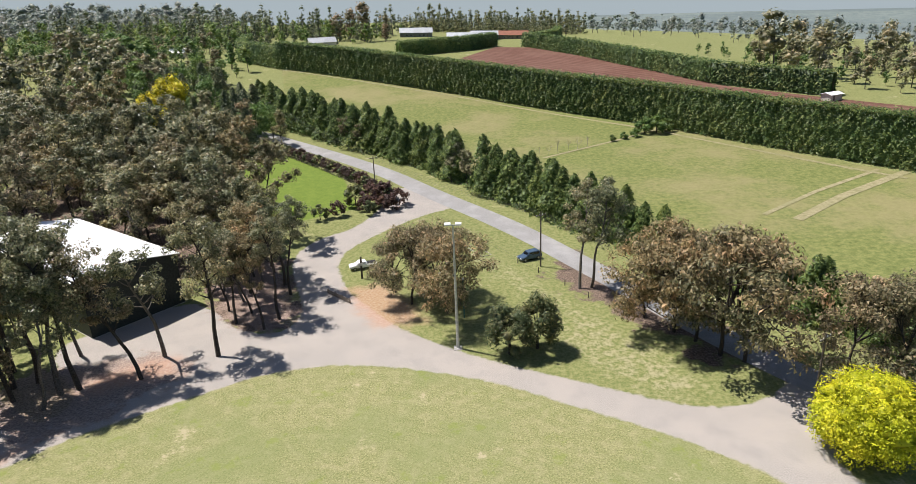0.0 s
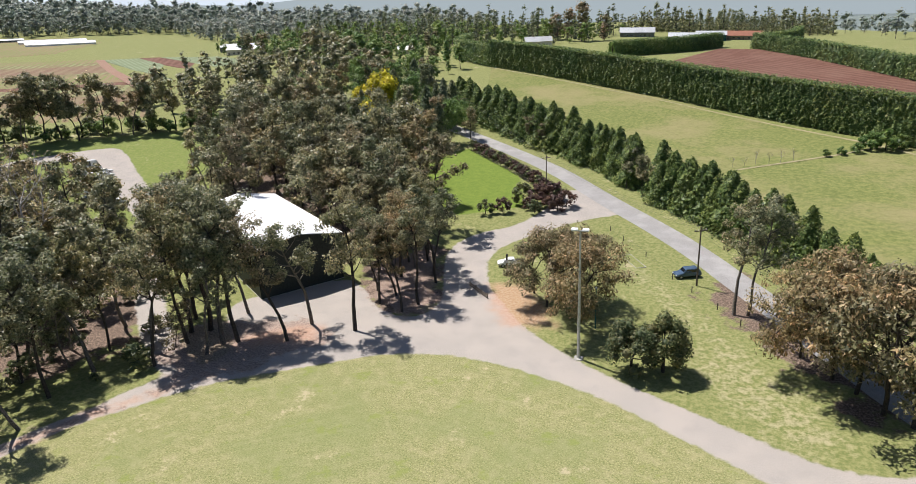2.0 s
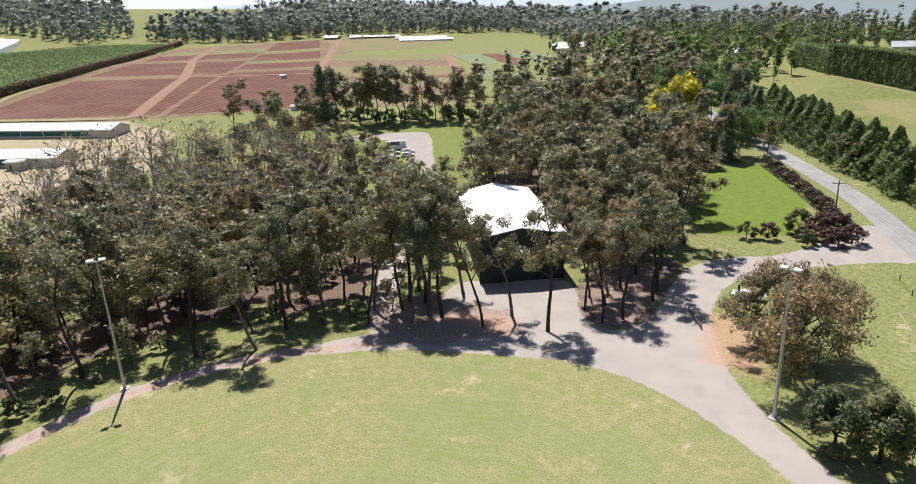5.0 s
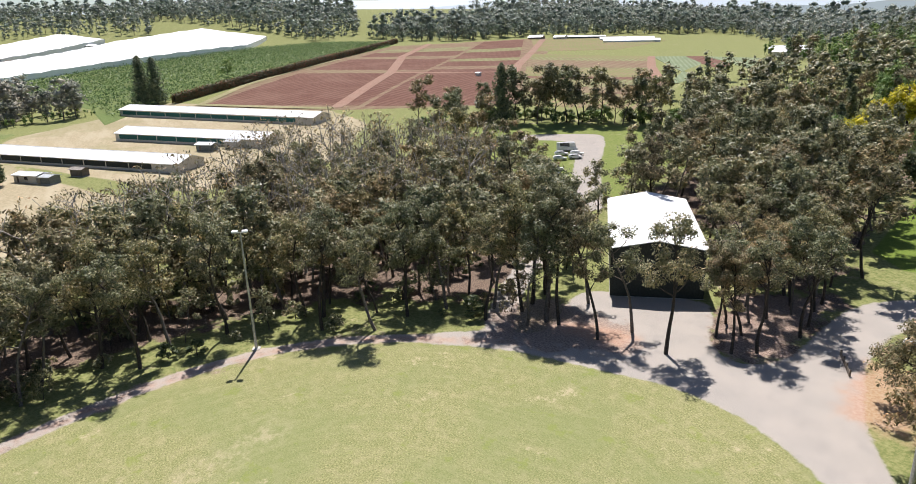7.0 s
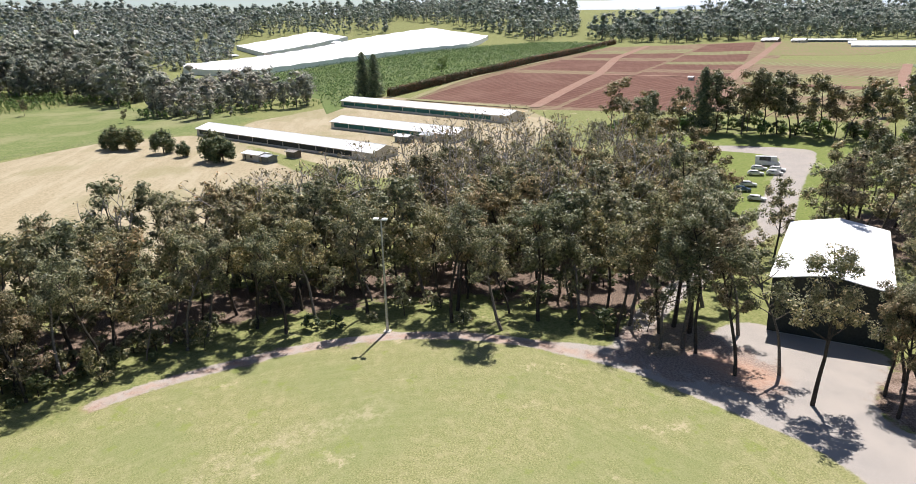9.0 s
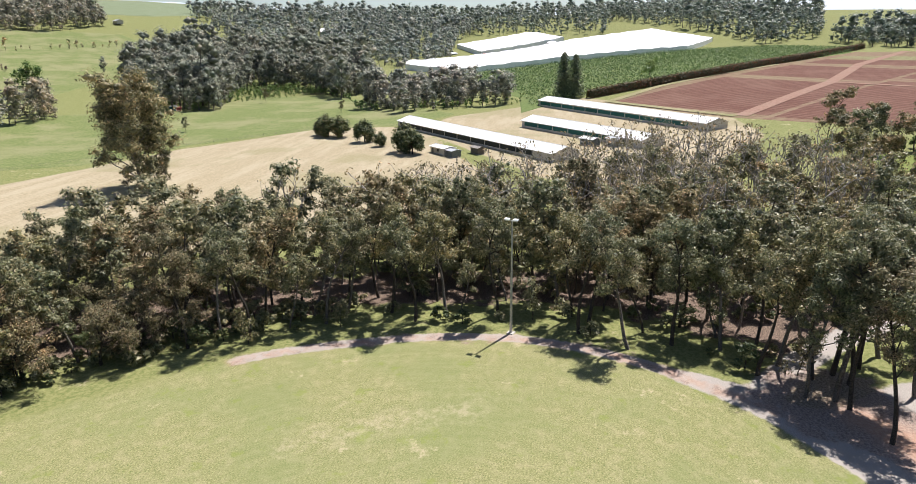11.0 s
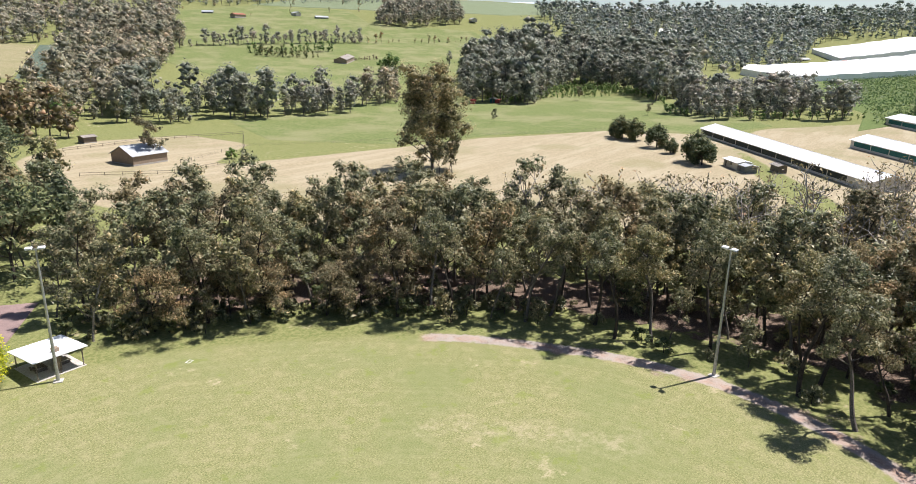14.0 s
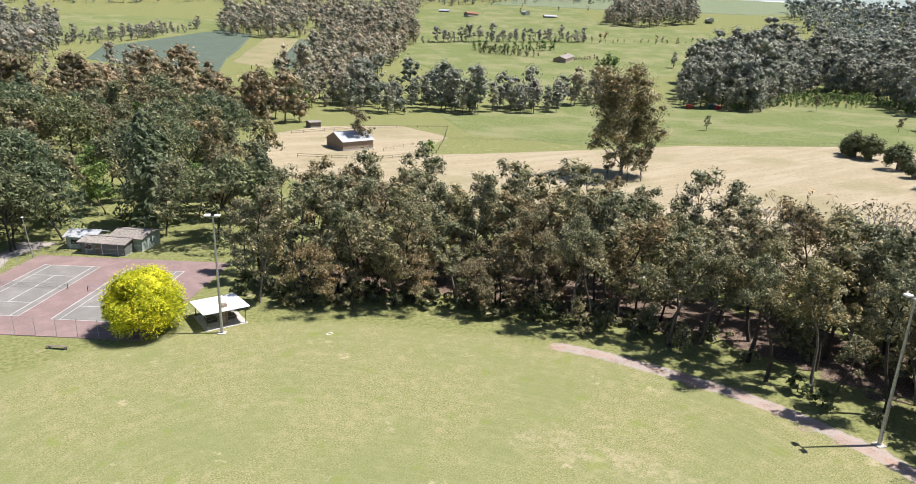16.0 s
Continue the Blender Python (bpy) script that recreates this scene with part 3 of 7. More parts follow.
def make_ground():
    def axis(lo, hi, ends):
        core = np.arange(lo, hi + 0.1, 1.6)
        grow = np.cumsum(1.6 * 1.085 ** np.arange(1, 100))
        grow = grow[: np.searchsorted(grow, 4600)]
        return np.concatenate([lo - grow[::-1], core, hi + grow])
    xs, ys = axis(-170, 80, 0), axis(-110, 235, 0)
    gx, gy = np.meshgrid(xs, ys)
    z = height(gx, gy)
    v = np.stack([gx, gy, z], -1).reshape(-1, 3)
    n = len(xs)
    i = (np.arange(len(ys) - 1)[:, None] * n + np.arange(n - 1)[None, :]).ravel()
    f = np.stack([i, i + 1, i + n + 1, i + n], 1)
    me = mesh("ground", v, f, ground_material(), True)
    px, py = v[:, 0], v[:, 1]

    def put(name, value):
        a = me.attributes.new(name, "FLOAT", "POINT")
        a.data.foreach_set("value", np.clip(value, -12, 12).astype(np.float32))
    yard = np.maximum.reduce([sided(px, py, YARD), 1.35 - off_line(px, py, PATH), 2.4 - off_line(px, py, DRIVE)])
    put("gravel", np.maximum.reduce([yard, sided(px, py, PARK), sided(px, py, BANK)]))
    put("red", np.maximum.reduce([sided(px, py, RED_EARTH), sided(px, py, FALL) - 1.0, 0.3 - off_line(px, py, PATH)]))
    put("lawn", np.maximum(sided(px, py, LAWN), np.minimum(sided(px, py, PARK_GREEN), 0.0)))
    put("litter", np.maximum.reduce([sided(px, py, BELT) - 12, sided(px, py, GROVE) - 3, sided(px, py, ISLAND) + 1, sided(px, py, VERGE)]))
    put("worn", np.maximum.reduce([sided(px, py, WORN), sided(px, py, SCUFFED) - 0.5, 1.0 - off_line(px, py, TREAD)]))
    put("fallen", np.maximum.reduce([sided(px, py, FALLEN) - 1.5, sided(px, py, ISLAND) + 0.5, 1.2 - off_line(px, py, PATH)]) - 1.0)
    put("dry", np.maximum(sided(px, py, WEST_DRY), sided(px, py, SHED_DRY)))
    put("rough", -sided(px, py, OVAL) - 2)
    me.attributes.new("edge", "FLOAT", "POINT").data.foreach_set("value", np.clip(sided(px, py, OVAL), -20, 60).astype(np.float32))
    return tagged(new("ground", me), "mown green sports oval, verges and open country around it", "ground", kind="structure")


make_ground()
# ---- plants ----
def tubes(segments, sides=5):
    """One mesh of tapered tubes from segments (start, end, start radius, end radius)."""
    a = np.array([s[0] for s in segments], float)
    b = np.array([s[1] for s in segments], float)
    ra, rb = np.array([s[2] for s in segments]), np.array([s[3] for s in segments])
    d = b - a
    d /= np.linalg.norm(d, axis=1)[:, None] + 1e-9
    ref = np.where(np.abs(d[:, 2:3]) < 0.9, [[0, 0, 1.0]], [[1.0, 0, 0]])
    u = np.cross(d, ref)
    u /= np.linalg.norm(u, axis=1)[:, None]
    w = np.cross(d, u)
    ang = np.arange(sides) * 2 * math.pi / sides
    ring = u[:, None, :] * np.cos(ang)[None, :, None] + w[:, None, :] * np.sin(ang)[None, :, None]
    v = np.concatenate([a[:, None] + ring * ra[:, None, None], b[:, None] + ring * rb[:, None, None]], 1).reshape(-1, 3)
    base = np.arange(len(segments))[:, None] * 2 * sides
    k = np.arange(sides)[None, :]
    j = (k + 1) % sides
    f = np.stack([base + k, base + j, base + sides + j, base + sides + k], -1).reshape(-1, 4)
    return v, f


def blades(rng, at, out, size, long=1.6, droop=0.3):
    """Leaf sprays: a small ragged blade at each place, facing roughly out."""
    n = len(at)
    nrm = out + rng.normal(0, 0.6, (n, 3)) + [0, 0, 0.75]
    nrm /= np.linalg.norm(nrm, axis=1)[:, None] + 1e-9
    tang = rng.normal(0, 1, (n, 3)) + [0, 0, -droop * 2]
    tang -= nrm * (tang * nrm).sum(1)[:, None]
    tang /= np.linalg.norm(tang, axis=1)[:, None] + 1e-9
    side = np.cross(nrm, tang)
    s = (size * rng.uniform(0.6, 1.4, n))[:, None]
    t, q = tang * s * long * 0.5, side * s * 0.5
    v = np.stack([at - t + q * rng.uniform(-0.5, 1.1, (n, 1)), at + t * rng.uniform(0.6, 1.1, (n, 1)), at - q * rng.uniform(0.8, 1.4, (n, 1))], 1).reshape(-1, 3)
    return v, np.arange(n * 3).reshape(-1, 3)


def kernels(rng, centres, radius, squash=0.85):
    """A rough eight-sided lump at each centre: the dense inside of a clump of leaves."""
    n = len(centres)
    axes = np.array([(1, 0, 0), (0, 1, 0), (-1, 0, 0), (0, -1, 0), (0, 0, squash), (0, 0, -squash)], float)
    v = centres[:, None] + axes[None] * (np.asarray(radius).reshape(-1, 1, 1) * rng.uniform(0.7, 1.25, (n, 6, 1))) + rng.normal(0, 0.08, (n, 6, 3)) * np.asarray(radius).reshape(-1, 1, 1)
    tri = np.array([(0, 1, 4), (1, 2, 4), (2, 3, 4), (3, 0, 4), (1, 0, 5), (2, 1, 5), (3, 2, 5), (0, 3, 5)])
    return v.reshape(-1, 3), (np.arange(n)[:, None, None] * 6 + tri[None]).reshape(-1, 3)


def joined(leaf_v, leaf_f, lump_v, lump_f):
    """Leaves and lumps in one triangle mesh."""
    return np.concatenate([leaf_v, lump_v]), np.concatenate([leaf_f, lump_f + len(leaf_v)])


def grow(rng, start, way, length, radius, level, segs, tips, cfg):
    p, d = np.array(start, float), np.array(way, float)
    steps = 3 if level == 0 else 2
    for k in range(steps):
        d = d + rng.normal(0, cfg["wobble"], 3) + [0, 0, cfg["lift"] * (level > 0)]
        d /= np.linalg.norm(d)
        q = p + d * length / steps
        r0, r1 = radius * (1 - 0.4 * k / steps), radius * (1 - 0.4 * (k + 1) / steps)
        segs.append((p, q, r0, r1))
        p = q
        if level > 0 and k < steps - 1 and rng.random() < cfg["side"]:
            s = d + rng.normal(0, 0.8, 3)
            s /= np.linalg.norm(s)
            if level < cfg["levels"]:
                grow(rng, p, s, length * 0.55, radius * 0.5, level + 1, segs, tips, cfg)
            else:
                tips.append(p + s * length * 0.3)
    if level >= cfg["levels"]:
        tips.append(p)
        return
    n = cfg["forks"][min(level, len(cfg["forks"]) - 1)]
    turn = rng.uniform(0, 6.28)
    for k in range(n):
        a = turn + 6.28 * k / n + rng.normal(0, 0.35)
        spread = cfg["spread"] * rng.uniform(0.6, 1.25)
        if level == 0 and k == 0:
            spread *= 0.25
        u = np.cross(d, [math.cos(a), math.sin(a), 0.01])
        u /= np.linalg.norm(u) + 1e-9
        nd = d * math.cos(spread) + u * math.sin(spread)
        grow(rng, p, nd, length * rng.uniform(*cfg["shrink"]), radius * 0.58, level + 1, segs, tips, cfg)


def tree_meshes(name, seed, height_m, leaf_mat, bark, leaves, size, clump, cfg, bole=0.42, droop=0.4, low=0):
    """Trunk and crown of a branching tree, both scaled to the height asked for."""
    rng = np.random.default_rng(seed)
    segs, tips = [], []
    way = np.array([rng.normal(0, cfg["lean"]), rng.normal(0, cfg["lean"]), 1.0])
    grow(rng, (0, 0, -0.3), way / np.linalg.norm(way), height_m * bole, height_m * cfg["girth"], 0, segs, tips, cfg)
    for k in range(low):
        s = segs[int(rng.integers(1, 3))]
        a = rng.uniform(0, 6.28)
        grow(rng, s[0] + (s[1] - s[0]) * rng.random(), (math.cos(a), math.sin(a), 0.3), height_m * 0.18, height_m * cfg["girth"] * 0.3, cfg["levels"] - 1, segs, tips, cfg)
    tips = np.array(tips)
    k = height_m / (tips[:, 2].max() + clump * 0.6)
    tips *= k
    segs = [(a * k, b * k, r0, r1) for a, b, r0, r1 in segs]
    per = max(4, int(leaves / len(tips)))
    c = np.repeat(tips, per, 0)
    o = rng.normal(0, 1, (len(c), 3))
    o /= np.linalg.norm(o, axis=1)[:, None]
    rad = clump * np.repeat(rng.uniform(0.65, 1.3, len(tips)), per)[:, None] * rng.uniform(0.25, 1.0, (len(c), 1)) ** 0.6
    at = c + o * rad * [1, 1, 0.7]
    v, f = blades(rng, at, o, size, 1.7, droop)
    tv, tf = tubes(segs, 4)
    return mesh(name + "_trunk", tv, tf, bark, True), mesh(name + "_crown", v, f, leaf_mat)


def leader_meshes(name, seed, height_m, leaf_mat, bark, leaves, size, clump, low=0.38, reach=0.24, droop=0.4, girth=0.0125, limbs=11, lean=0.03, core=False, sway=0.11):
    """A tree with one wandering stem, rising limbs all the way up it and clumps of leaves along the limbs."""
    rng = np.random.default_rng(seed)
    n = 9
    stem = [np.array((0.0, 0.0, -0.3))]
    way = np.array([rng.normal(0, lean), rng.normal(0, lean), 1.0])
    for k in range(n):
        way = way + [rng.normal(0, sway), rng.normal(0, sway), 0.05]
        way /= np.linalg.norm(way)
        stem.append(stem[-1] + way * height_m * 0.95 / n)
    rad = [height_m * girth * (1 - 0.85 * (k / n) ** 0.9) for k in range(n + 1)]
    segs = [(stem[k], stem[k + 1], rad[k], rad[k + 1]) for k in range(n)]
    tips = [stem[-1], (stem[-1] + stem[-2]) / 2, stem[-2]]
    turn = rng.uniform(0, 6.28)
    for k in range(limbs):
        f = low + (0.93 - low) * (k + rng.uniform(0, 0.8)) / limbs
        i = min(int(f * n), n - 1)
        p = stem[i] + (stem[i + 1] - stem[i]) * (f * n - i)
        turn += 2.4 + rng.normal(0, 0.5)
        up = rng.uniform(0.35, 1.1)
        d = np.array([math.cos(turn), math.sin(turn), up])
        d /= np.linalg.norm(d)
        length = height_m * reach * rng.uniform(0.6, 1.25) * (1.15 - 0.55 * f)
        r = height_m * girth * 0.42 * (1.1 - 0.6 * f)
        for j in range(3):
            d = d + rng.normal(0, 0.16, 3) + [0, 0, 0.1]
            d /= np.linalg.norm(d)
            q = p + d * length / 3
            segs.append((p, q, r * (1 - j * 0.28), r * (0.72 - j * 0.25)))
            p = q
            if j:
                for _ in range(2):
                    s = d + rng.normal(0, 0.75, 3)
                    s /= np.linalg.norm(s)
                    e = p + s * length * rng.uniform(0.25, 0.5)
                    segs.append((p, e, r * 0.3, r * 0.12))
                    tips.append(e)
        tips.append(p)
    tips = np.array(tips)
    per = max(4, int(leaves / len(tips)))
    c = np.repeat(tips, per, 0)
    o = rng.normal(0, 1, (len(c), 3))
    o /= np.linalg.norm(o, axis=1)[:, None]
    wide = clump * np.repeat(rng.uniform(0.55, 1.35, len(tips)), per)[:, None]
    at = c + o * wide * rng.uniform(0.35, 1.0, (len(c), 1)) ** 0.6 * [1, 1, 0.75]
    v, f = blades(rng, at, o, size, 1.7, droop)
    if core:
        v, f = joined(v, f, *kernels(rng, tips, wide[::per, 0] * 0.44, 0.7))
    tv, tf = tubes(segs, 4)
    return mesh(name + "_trunk", tv, tf, bark, True), mesh(name + "_crown", v, f, leaf_mat)


def cone_meshes(name, seed, height_m, width, leaf_mat, bark, leaves, size, taper=1.0, bottom=0.04, lumpy=0.25, core=0):
    """A conifer: whorls of drooping sprays round one stem."""
    rng = np.random.default_rng(seed)
    t = 1 - np.sqrt(rng.random(leaves)) if taper >= 1 else rng.random(leaves) ** 1.25
    ang = rng.uniform(0, 6.28, leaves)
    lobes = 1 + lumpy * np.sin(ang * 5 + t * 17 + seed) * np.sin(t * 31 + ang * 2)
    r = width / 2 * (1 - t) ** (0.8 * taper) * lobes * rng.uniform(0.55, 1.0, leaves) ** 0.5
    z = height_m * (bottom + (1 - bottom) * t)
    out = np.stack([np.cos(ang), np.sin(ang), np.full(leaves, 0.25)], 1)
    at = np.stack([np.cos(ang) * r, np.sin(ang) * r, z - r * 0.15], 1)
    v, f = blades(rng, at, out, size, 1.8, 0.5)
    if core:
        q = (np.arange(core) + 0.5) / core
        w = width / 2 * (1 - q) ** (0.8 * taper) * 0.55
        turn = np.arange(core) * 2.4
        v, f = joined(v, f, *kernels(rng, np.stack([np.cos(turn) * w * 0.25, np.sin(turn) * w * 0.25, height_m * (bottom + (1 - bottom) * q)], 1), w, 1.0))
    segs = [(np.array((0, 0, -0.3)), np.array((0, 0, height_m * 0.5)), height_m * 0.018, height_m * 0.011), (np.array((0, 0, height_m * 0.5)), np.array((0, 0, height_m * 0.97)), height_m * 0.011, 0.02)]
    tv, tf = tubes(segs, 4)
    return mesh(name + "_trunk", tv, tf, bark, True), mesh(name + "_crown", v, f, leaf_mat)


def dome_meshes(name, seed, height_m, width, leaf_mat, bark, leaves, size, lumps=30, base=-0.06):
    """A dense round tree or shrub: lumps of leaves over a dome on forked stems."""
    rng = np.random.default_rng(seed)
    d = rng.normal(0, 1, (lumps, 3))
    d[:, 2] = np.abs(d[:, 2]) * 1.0 - 0.45
    d /= np.linalg.norm(d, axis=1)[:, None]
    c = d * [width * 0.36, width * 0.36, height_m * 0.42] + [0, 0, height_m * (0.45 + base * 0.5)]
    per = leaves // lumps
    cc = np.repeat(c, per, 0)
    o = rng.normal(0, 1, (len(cc), 3))
    o /= np.linalg.norm(o, axis=1)[:, None]
    rad = np.repeat(rng.uniform(0.75, 1.2, lumps), per)[:, None] * [width * 0.17, width * 0.17, height_m * 0.15]
    at = cc + o * rad * rng.uniform(0.5, 1.0, (len(cc), 1)) ** 0.5
    at[:, 2] = np.maximum(at[:, 2], height_m * 0.03)
    inner_c = c * [0.93, 0.93, 1]
    v, f = joined(*blades(rng, at, o, size, 1.5, 0.2), *kernels(rng, inner_c, np.full(lumps, width * 0.13), 0.8 * height_m / width))
    segs = [(np.array((0, 0, -0.3)), np.array((0, 0, height_m * 0.3)), height_m * 0.03, height_m * 0.024)]
    for q in c[::3]:
        segs.append((np.array((0, 0, height_m * 0.28)), q, height_m * 0.014, height_m * 0.004))
    tv, tf = tubes(segs, 4)
    return mesh(name + "_trunk", tv, tf, bark, True), mesh(name + "_crown", v, f, leaf_mat)


def stand(name, meshes, m, label, category, group=""):
    ob = thing(name, m, label, category, group)
    child("trunk", meshes[0], ob)
    if meshes[1]:
        child("crown", meshes[1], ob)
    return ob


BROAD = dict(wobble=0.1, lift=0.05, side=0.7, levels=3, forks=(4, 3, 3), spread=0.75, shrink=(0.55, 0.8), lean=0.08, girth=0.016)
LOOSE = dict(wobble=0.14, lift=0.12, side=0.5, levels=3, forks=(3, 3, 2), spread=0.7, shrink=(0.5, 0.8), lean=0.1, girth=0.017)

tall = [leader_meshes("tall_eucalypt", 10 + k, 20, EUC_BROWN if k == 3 else EUC, GREY_BARK if k in (1, 4) else PALE_BARK if k == 6 else BARK, 6800, 0.24, 1.0, 0.37 + 0.07 * (k % 3), 0.20 + 0.03 * (k % 2), girth=0.0165, limbs=13) for k in range(7)]
inner = [leader_meshes("inner_eucalypt", 20 + k, 20, EUC_BROWN if k in (2, 5) else EUC, GREY_BARK if k in (1, 3) else PALE_BARK if k == 6 else BARK, 3000, 0.36, 1.3, 0.20 + 0.07 * (k % 3), 0.19 + 0.02 * (k % 2), girth=0.0145, limbs=12, core=True) for k in range(7)]
sapling = [leader_meshes("eucalypt_sapling", 40 + k, 8, EUC if k else EUC_BROWN, BARK, 900, 0.32, 0.8, 0.1, 0.22, girth=0.01, limbs=10) for k in range(3)]
broad = [tree_meshes("broad_eucalypt", 30 + k, 15, EUC_BROWN, BARK, 8500, 0.3, 1.4, BROAD, 0.27, 0.9, low=4) for k in range(3)]
thin = [leader_meshes("thin_eucalypt", 50 + k, 16, EUC, GREY_BARK, 1300, 0.38, 1.1, 0.4, 0.2, limbs=8) for k in range(3)]
mid = [leader_meshes("mid_eucalypt", 60 + k, 20, EUC if k % 2 else EUC_BROWN, GREY_BARK if k == 2 else BARK, 2300, 0.48, 1.45, 0.16 + 0.06 * k, 0.2, limbs=14, core=True) for k in range(4)]
dead = [tree_meshes("dead_tree", 70 + k, 13, EUC_BROWN, DEAD_WOOD, 40, 0.3, 0.6, LOOSE, 0.4) for k in range(3)]
under = [dome_meshes("understorey", 80 + k, 2.2, 2.6, EUC if k else DARK_LEAF, BARK, 220, 0.36, 9) for k in range(3)]

rng = np.random.default_rng(5)
near_trees = [(-35, 84.2, 0, 1.08), (-42.9, 84.8, 1, 1.0), (-43.7, 78.8, 3, 1.05), (-53.4, 72.3, 4, 0.97), (-51, 76.8, 0, 1.2),
              (-52.9, 75.6, 1, 1.22), (-60.3, 77.6, 3, 1.2), (-64, 50.5, 4, 0.97), (-68.5, 43, 5, 1.04), (-66.5, 57, 0, 1.02), (-66, 64, 1, 1.02), (-58.5, 67.5, 2, 0.95), (-73.5, 44.5, 3, 1.06),
              (-72, 21, 4, 0.99), (-75, 29, 2, 1.04), (-72, 11, 0, 1.02), (-65.5, 1.5, 1, 0.99), (-57.5, -8, 5, 0.97), (-53, -16, 3, 0.97), (-39.5, -33, 2, 0.99), (-69, 16, 5, 0.93),
              (-58.5, 74.5, 0, 1.2), (-57.8, 79, 2, 1.26), (-63, 82, 5, 1.2), (-55.6, 86, 1, 0.95), (-67, 86, 4, 1.2), (-62, 71, 1, 1.05)]
row_group = "eucalypts round the oval"
first = {}


def plant(kind, meshes, k, x, y, size, turn, label, category, group):
    key = (kind, k % len(meshes))
    if key not in first:
        first[key] = stand(kind, meshes[key[1]], on(x, y, turn, size), label, category, group)
        return first[key]
    return tagged(copy_thing(first[key], on(x, y, turn, size / first[key].scale[0])), label, category, group)


TALL_LABEL = "tall dark-trunked eucalypt with a sparse olive crown"
for x, y, k, s in near_trees:
    plant("eucalypt_tree", tall, k, x, y, s, rng.uniform(0, 360), TALL_LABEL, "tree", row_group)
taken = [(x, y) for x, y, _, _ in near_trees]
for x, y in scatter(BELT, 5.0, rng, (HALL, YARD)):
    if min(math.hypot(x - a, y - b) for a, b in taken) < 3.2 or off_line(np.array([x]), np.array([y]), OVAL)[0] < 10.5 or off_line(np.array([x]), np.array([y]), DRIVE)[0] < (6 if x < -78 else 4):
        continue
    if rng.random() < 0.22:
        plant("slender_eucalypt", thin, int(rng.integers(3)), x, y, rng.uniform(0.6, 1.0), rng.uniform(0, 360), "slender eucalypt with thin foliage among taller trees", "tree", row_group)
    elif off_line(np.array([x]), np.array([y]), PATH)[0] < 13:
        plant("eucalypt_tree", tall, int(rng.integers(7)), x, y, rng.uniform(0.72, 1.08), rng.uniform(0, 360), TALL_LABEL, "tree", row_group)
    else:
        plant("tall_eucalypt", inner, int(rng.integers(7)), x, y, rng.uniform(0.75, 1.15), rng.uniform(0, 360), TALL_LABEL, "tree", row_group)
grove_dark = [dome_meshes("dark_garden_tree", 85 + k, 12 + 2 * k, 9, DARK_LEAF if k else CYPRESS, BARK, 2000, 0.55, 34, 0.0) for k in range(2)]
for x, y in scatter(GROVE, 5.8, rng, (HALL, YARD, LAWN)):
    if off_line(np.array([x]), np.array([y]), DRIVE)[0] < 6:
        continue
    if y < 178 or (x < -96 and y < 205):
        plant("tall_eucalypt", inner, int(rng.integers(7)), x, y, rng.uniform(0.85, 1.2), rng.uniform(0, 360), TALL_LABEL, "tree", "eucalypts behind the hall")
    elif y < 190:
        plant("dark_garden_tree", grove_dark, int(rng.integers(2)), x, y, rng.uniform(0.8, 1.2), rng.uniform(0, 360), "dense dark green tree behind the hall", "tree", "trees behind the hall")
for x, y in scatter(ISLAND, 3.6, rng, (HALL,)):
    plant("eucalypt_tree", tall, int(rng.integers(7)), x, y, rng.uniform(0.65, 0.95), rng.uniform(0, 360), TALL_LABEL, "tree", "eucalypts beside the hall")
front = [q for q in scatter(BELT, 2.7, np.random.default_rng(77), (HALL, YARD)) if 9 < off_line(np.array([q[0]]), np.array([q[1]]), OVAL)[0] < 17 and q[1] < 4]
for x, y in scatter(BELT, 3.4, rng, (HALL, YARD))[:130] + front:
    plant("understorey_shrub", under, int(rng.integers(3)), x, y, rng.uniform(0.6, 1.9), rng.uniform(0, 360), "low grey-green shrub under the eucalypts", "shrub", "understorey shrubs")
for x, y in scatter(BELT, 13.0, rng, (HALL, YARD)):
    plant("eucalypt_sapling", sapling, int(rng.integers(3)), x, y, rng.uniform(0.6, 1.3), rng.uniform(0, 360), "young eucalypt leafy to the ground", "tree", row_group)
for k, (x, y) in enumerate(line_points([(-55, -17), (-46, -25), (-40, -31), (-30, -39), (-20, -47)], 6.0) + line_points([(-62, -24), (-52, -33), (-36, -48)], 9.0)):
    plant("broad_eucalypt", broad, k, x + rng.normal(0, 1.2), y + rng.normal(0, 1.2), rng.uniform(0.6, 0.92), rng.uniform(0, 360), "bronze eucalypt with a rounded crown among taller trees", "tree", row_group)
for x, y, k, s in ((-8, 99, 0, 0.95), (-4.5, 101, 1, 0.9), (-2, 95.2, 2, 1.0), (-11, 104, 2, 0.75)):
    plant("broad_eucalypt", broad, k, x, y, s, 70 * k + x, "bronze-green eucalypt with a broad drooping crown", "tree", "eucalypts on the green")
for x, y, k, s in ((31, 86, 1, 1.2), (35, 79, 0, 1.3), (37.5, 77, 2, 1.32), (33, 83, 2, 1.15), (48, 72, 1, 1.02), (52, 69, 0, 0.98), (28, 91, 0, 0.9)):
    plant("broad_eucalypt", broad, k, x, y, s, 50 * k + x * 7, "bronze-green eucalypt with a broad drooping crown", "tree", "eucalypts beside the road")
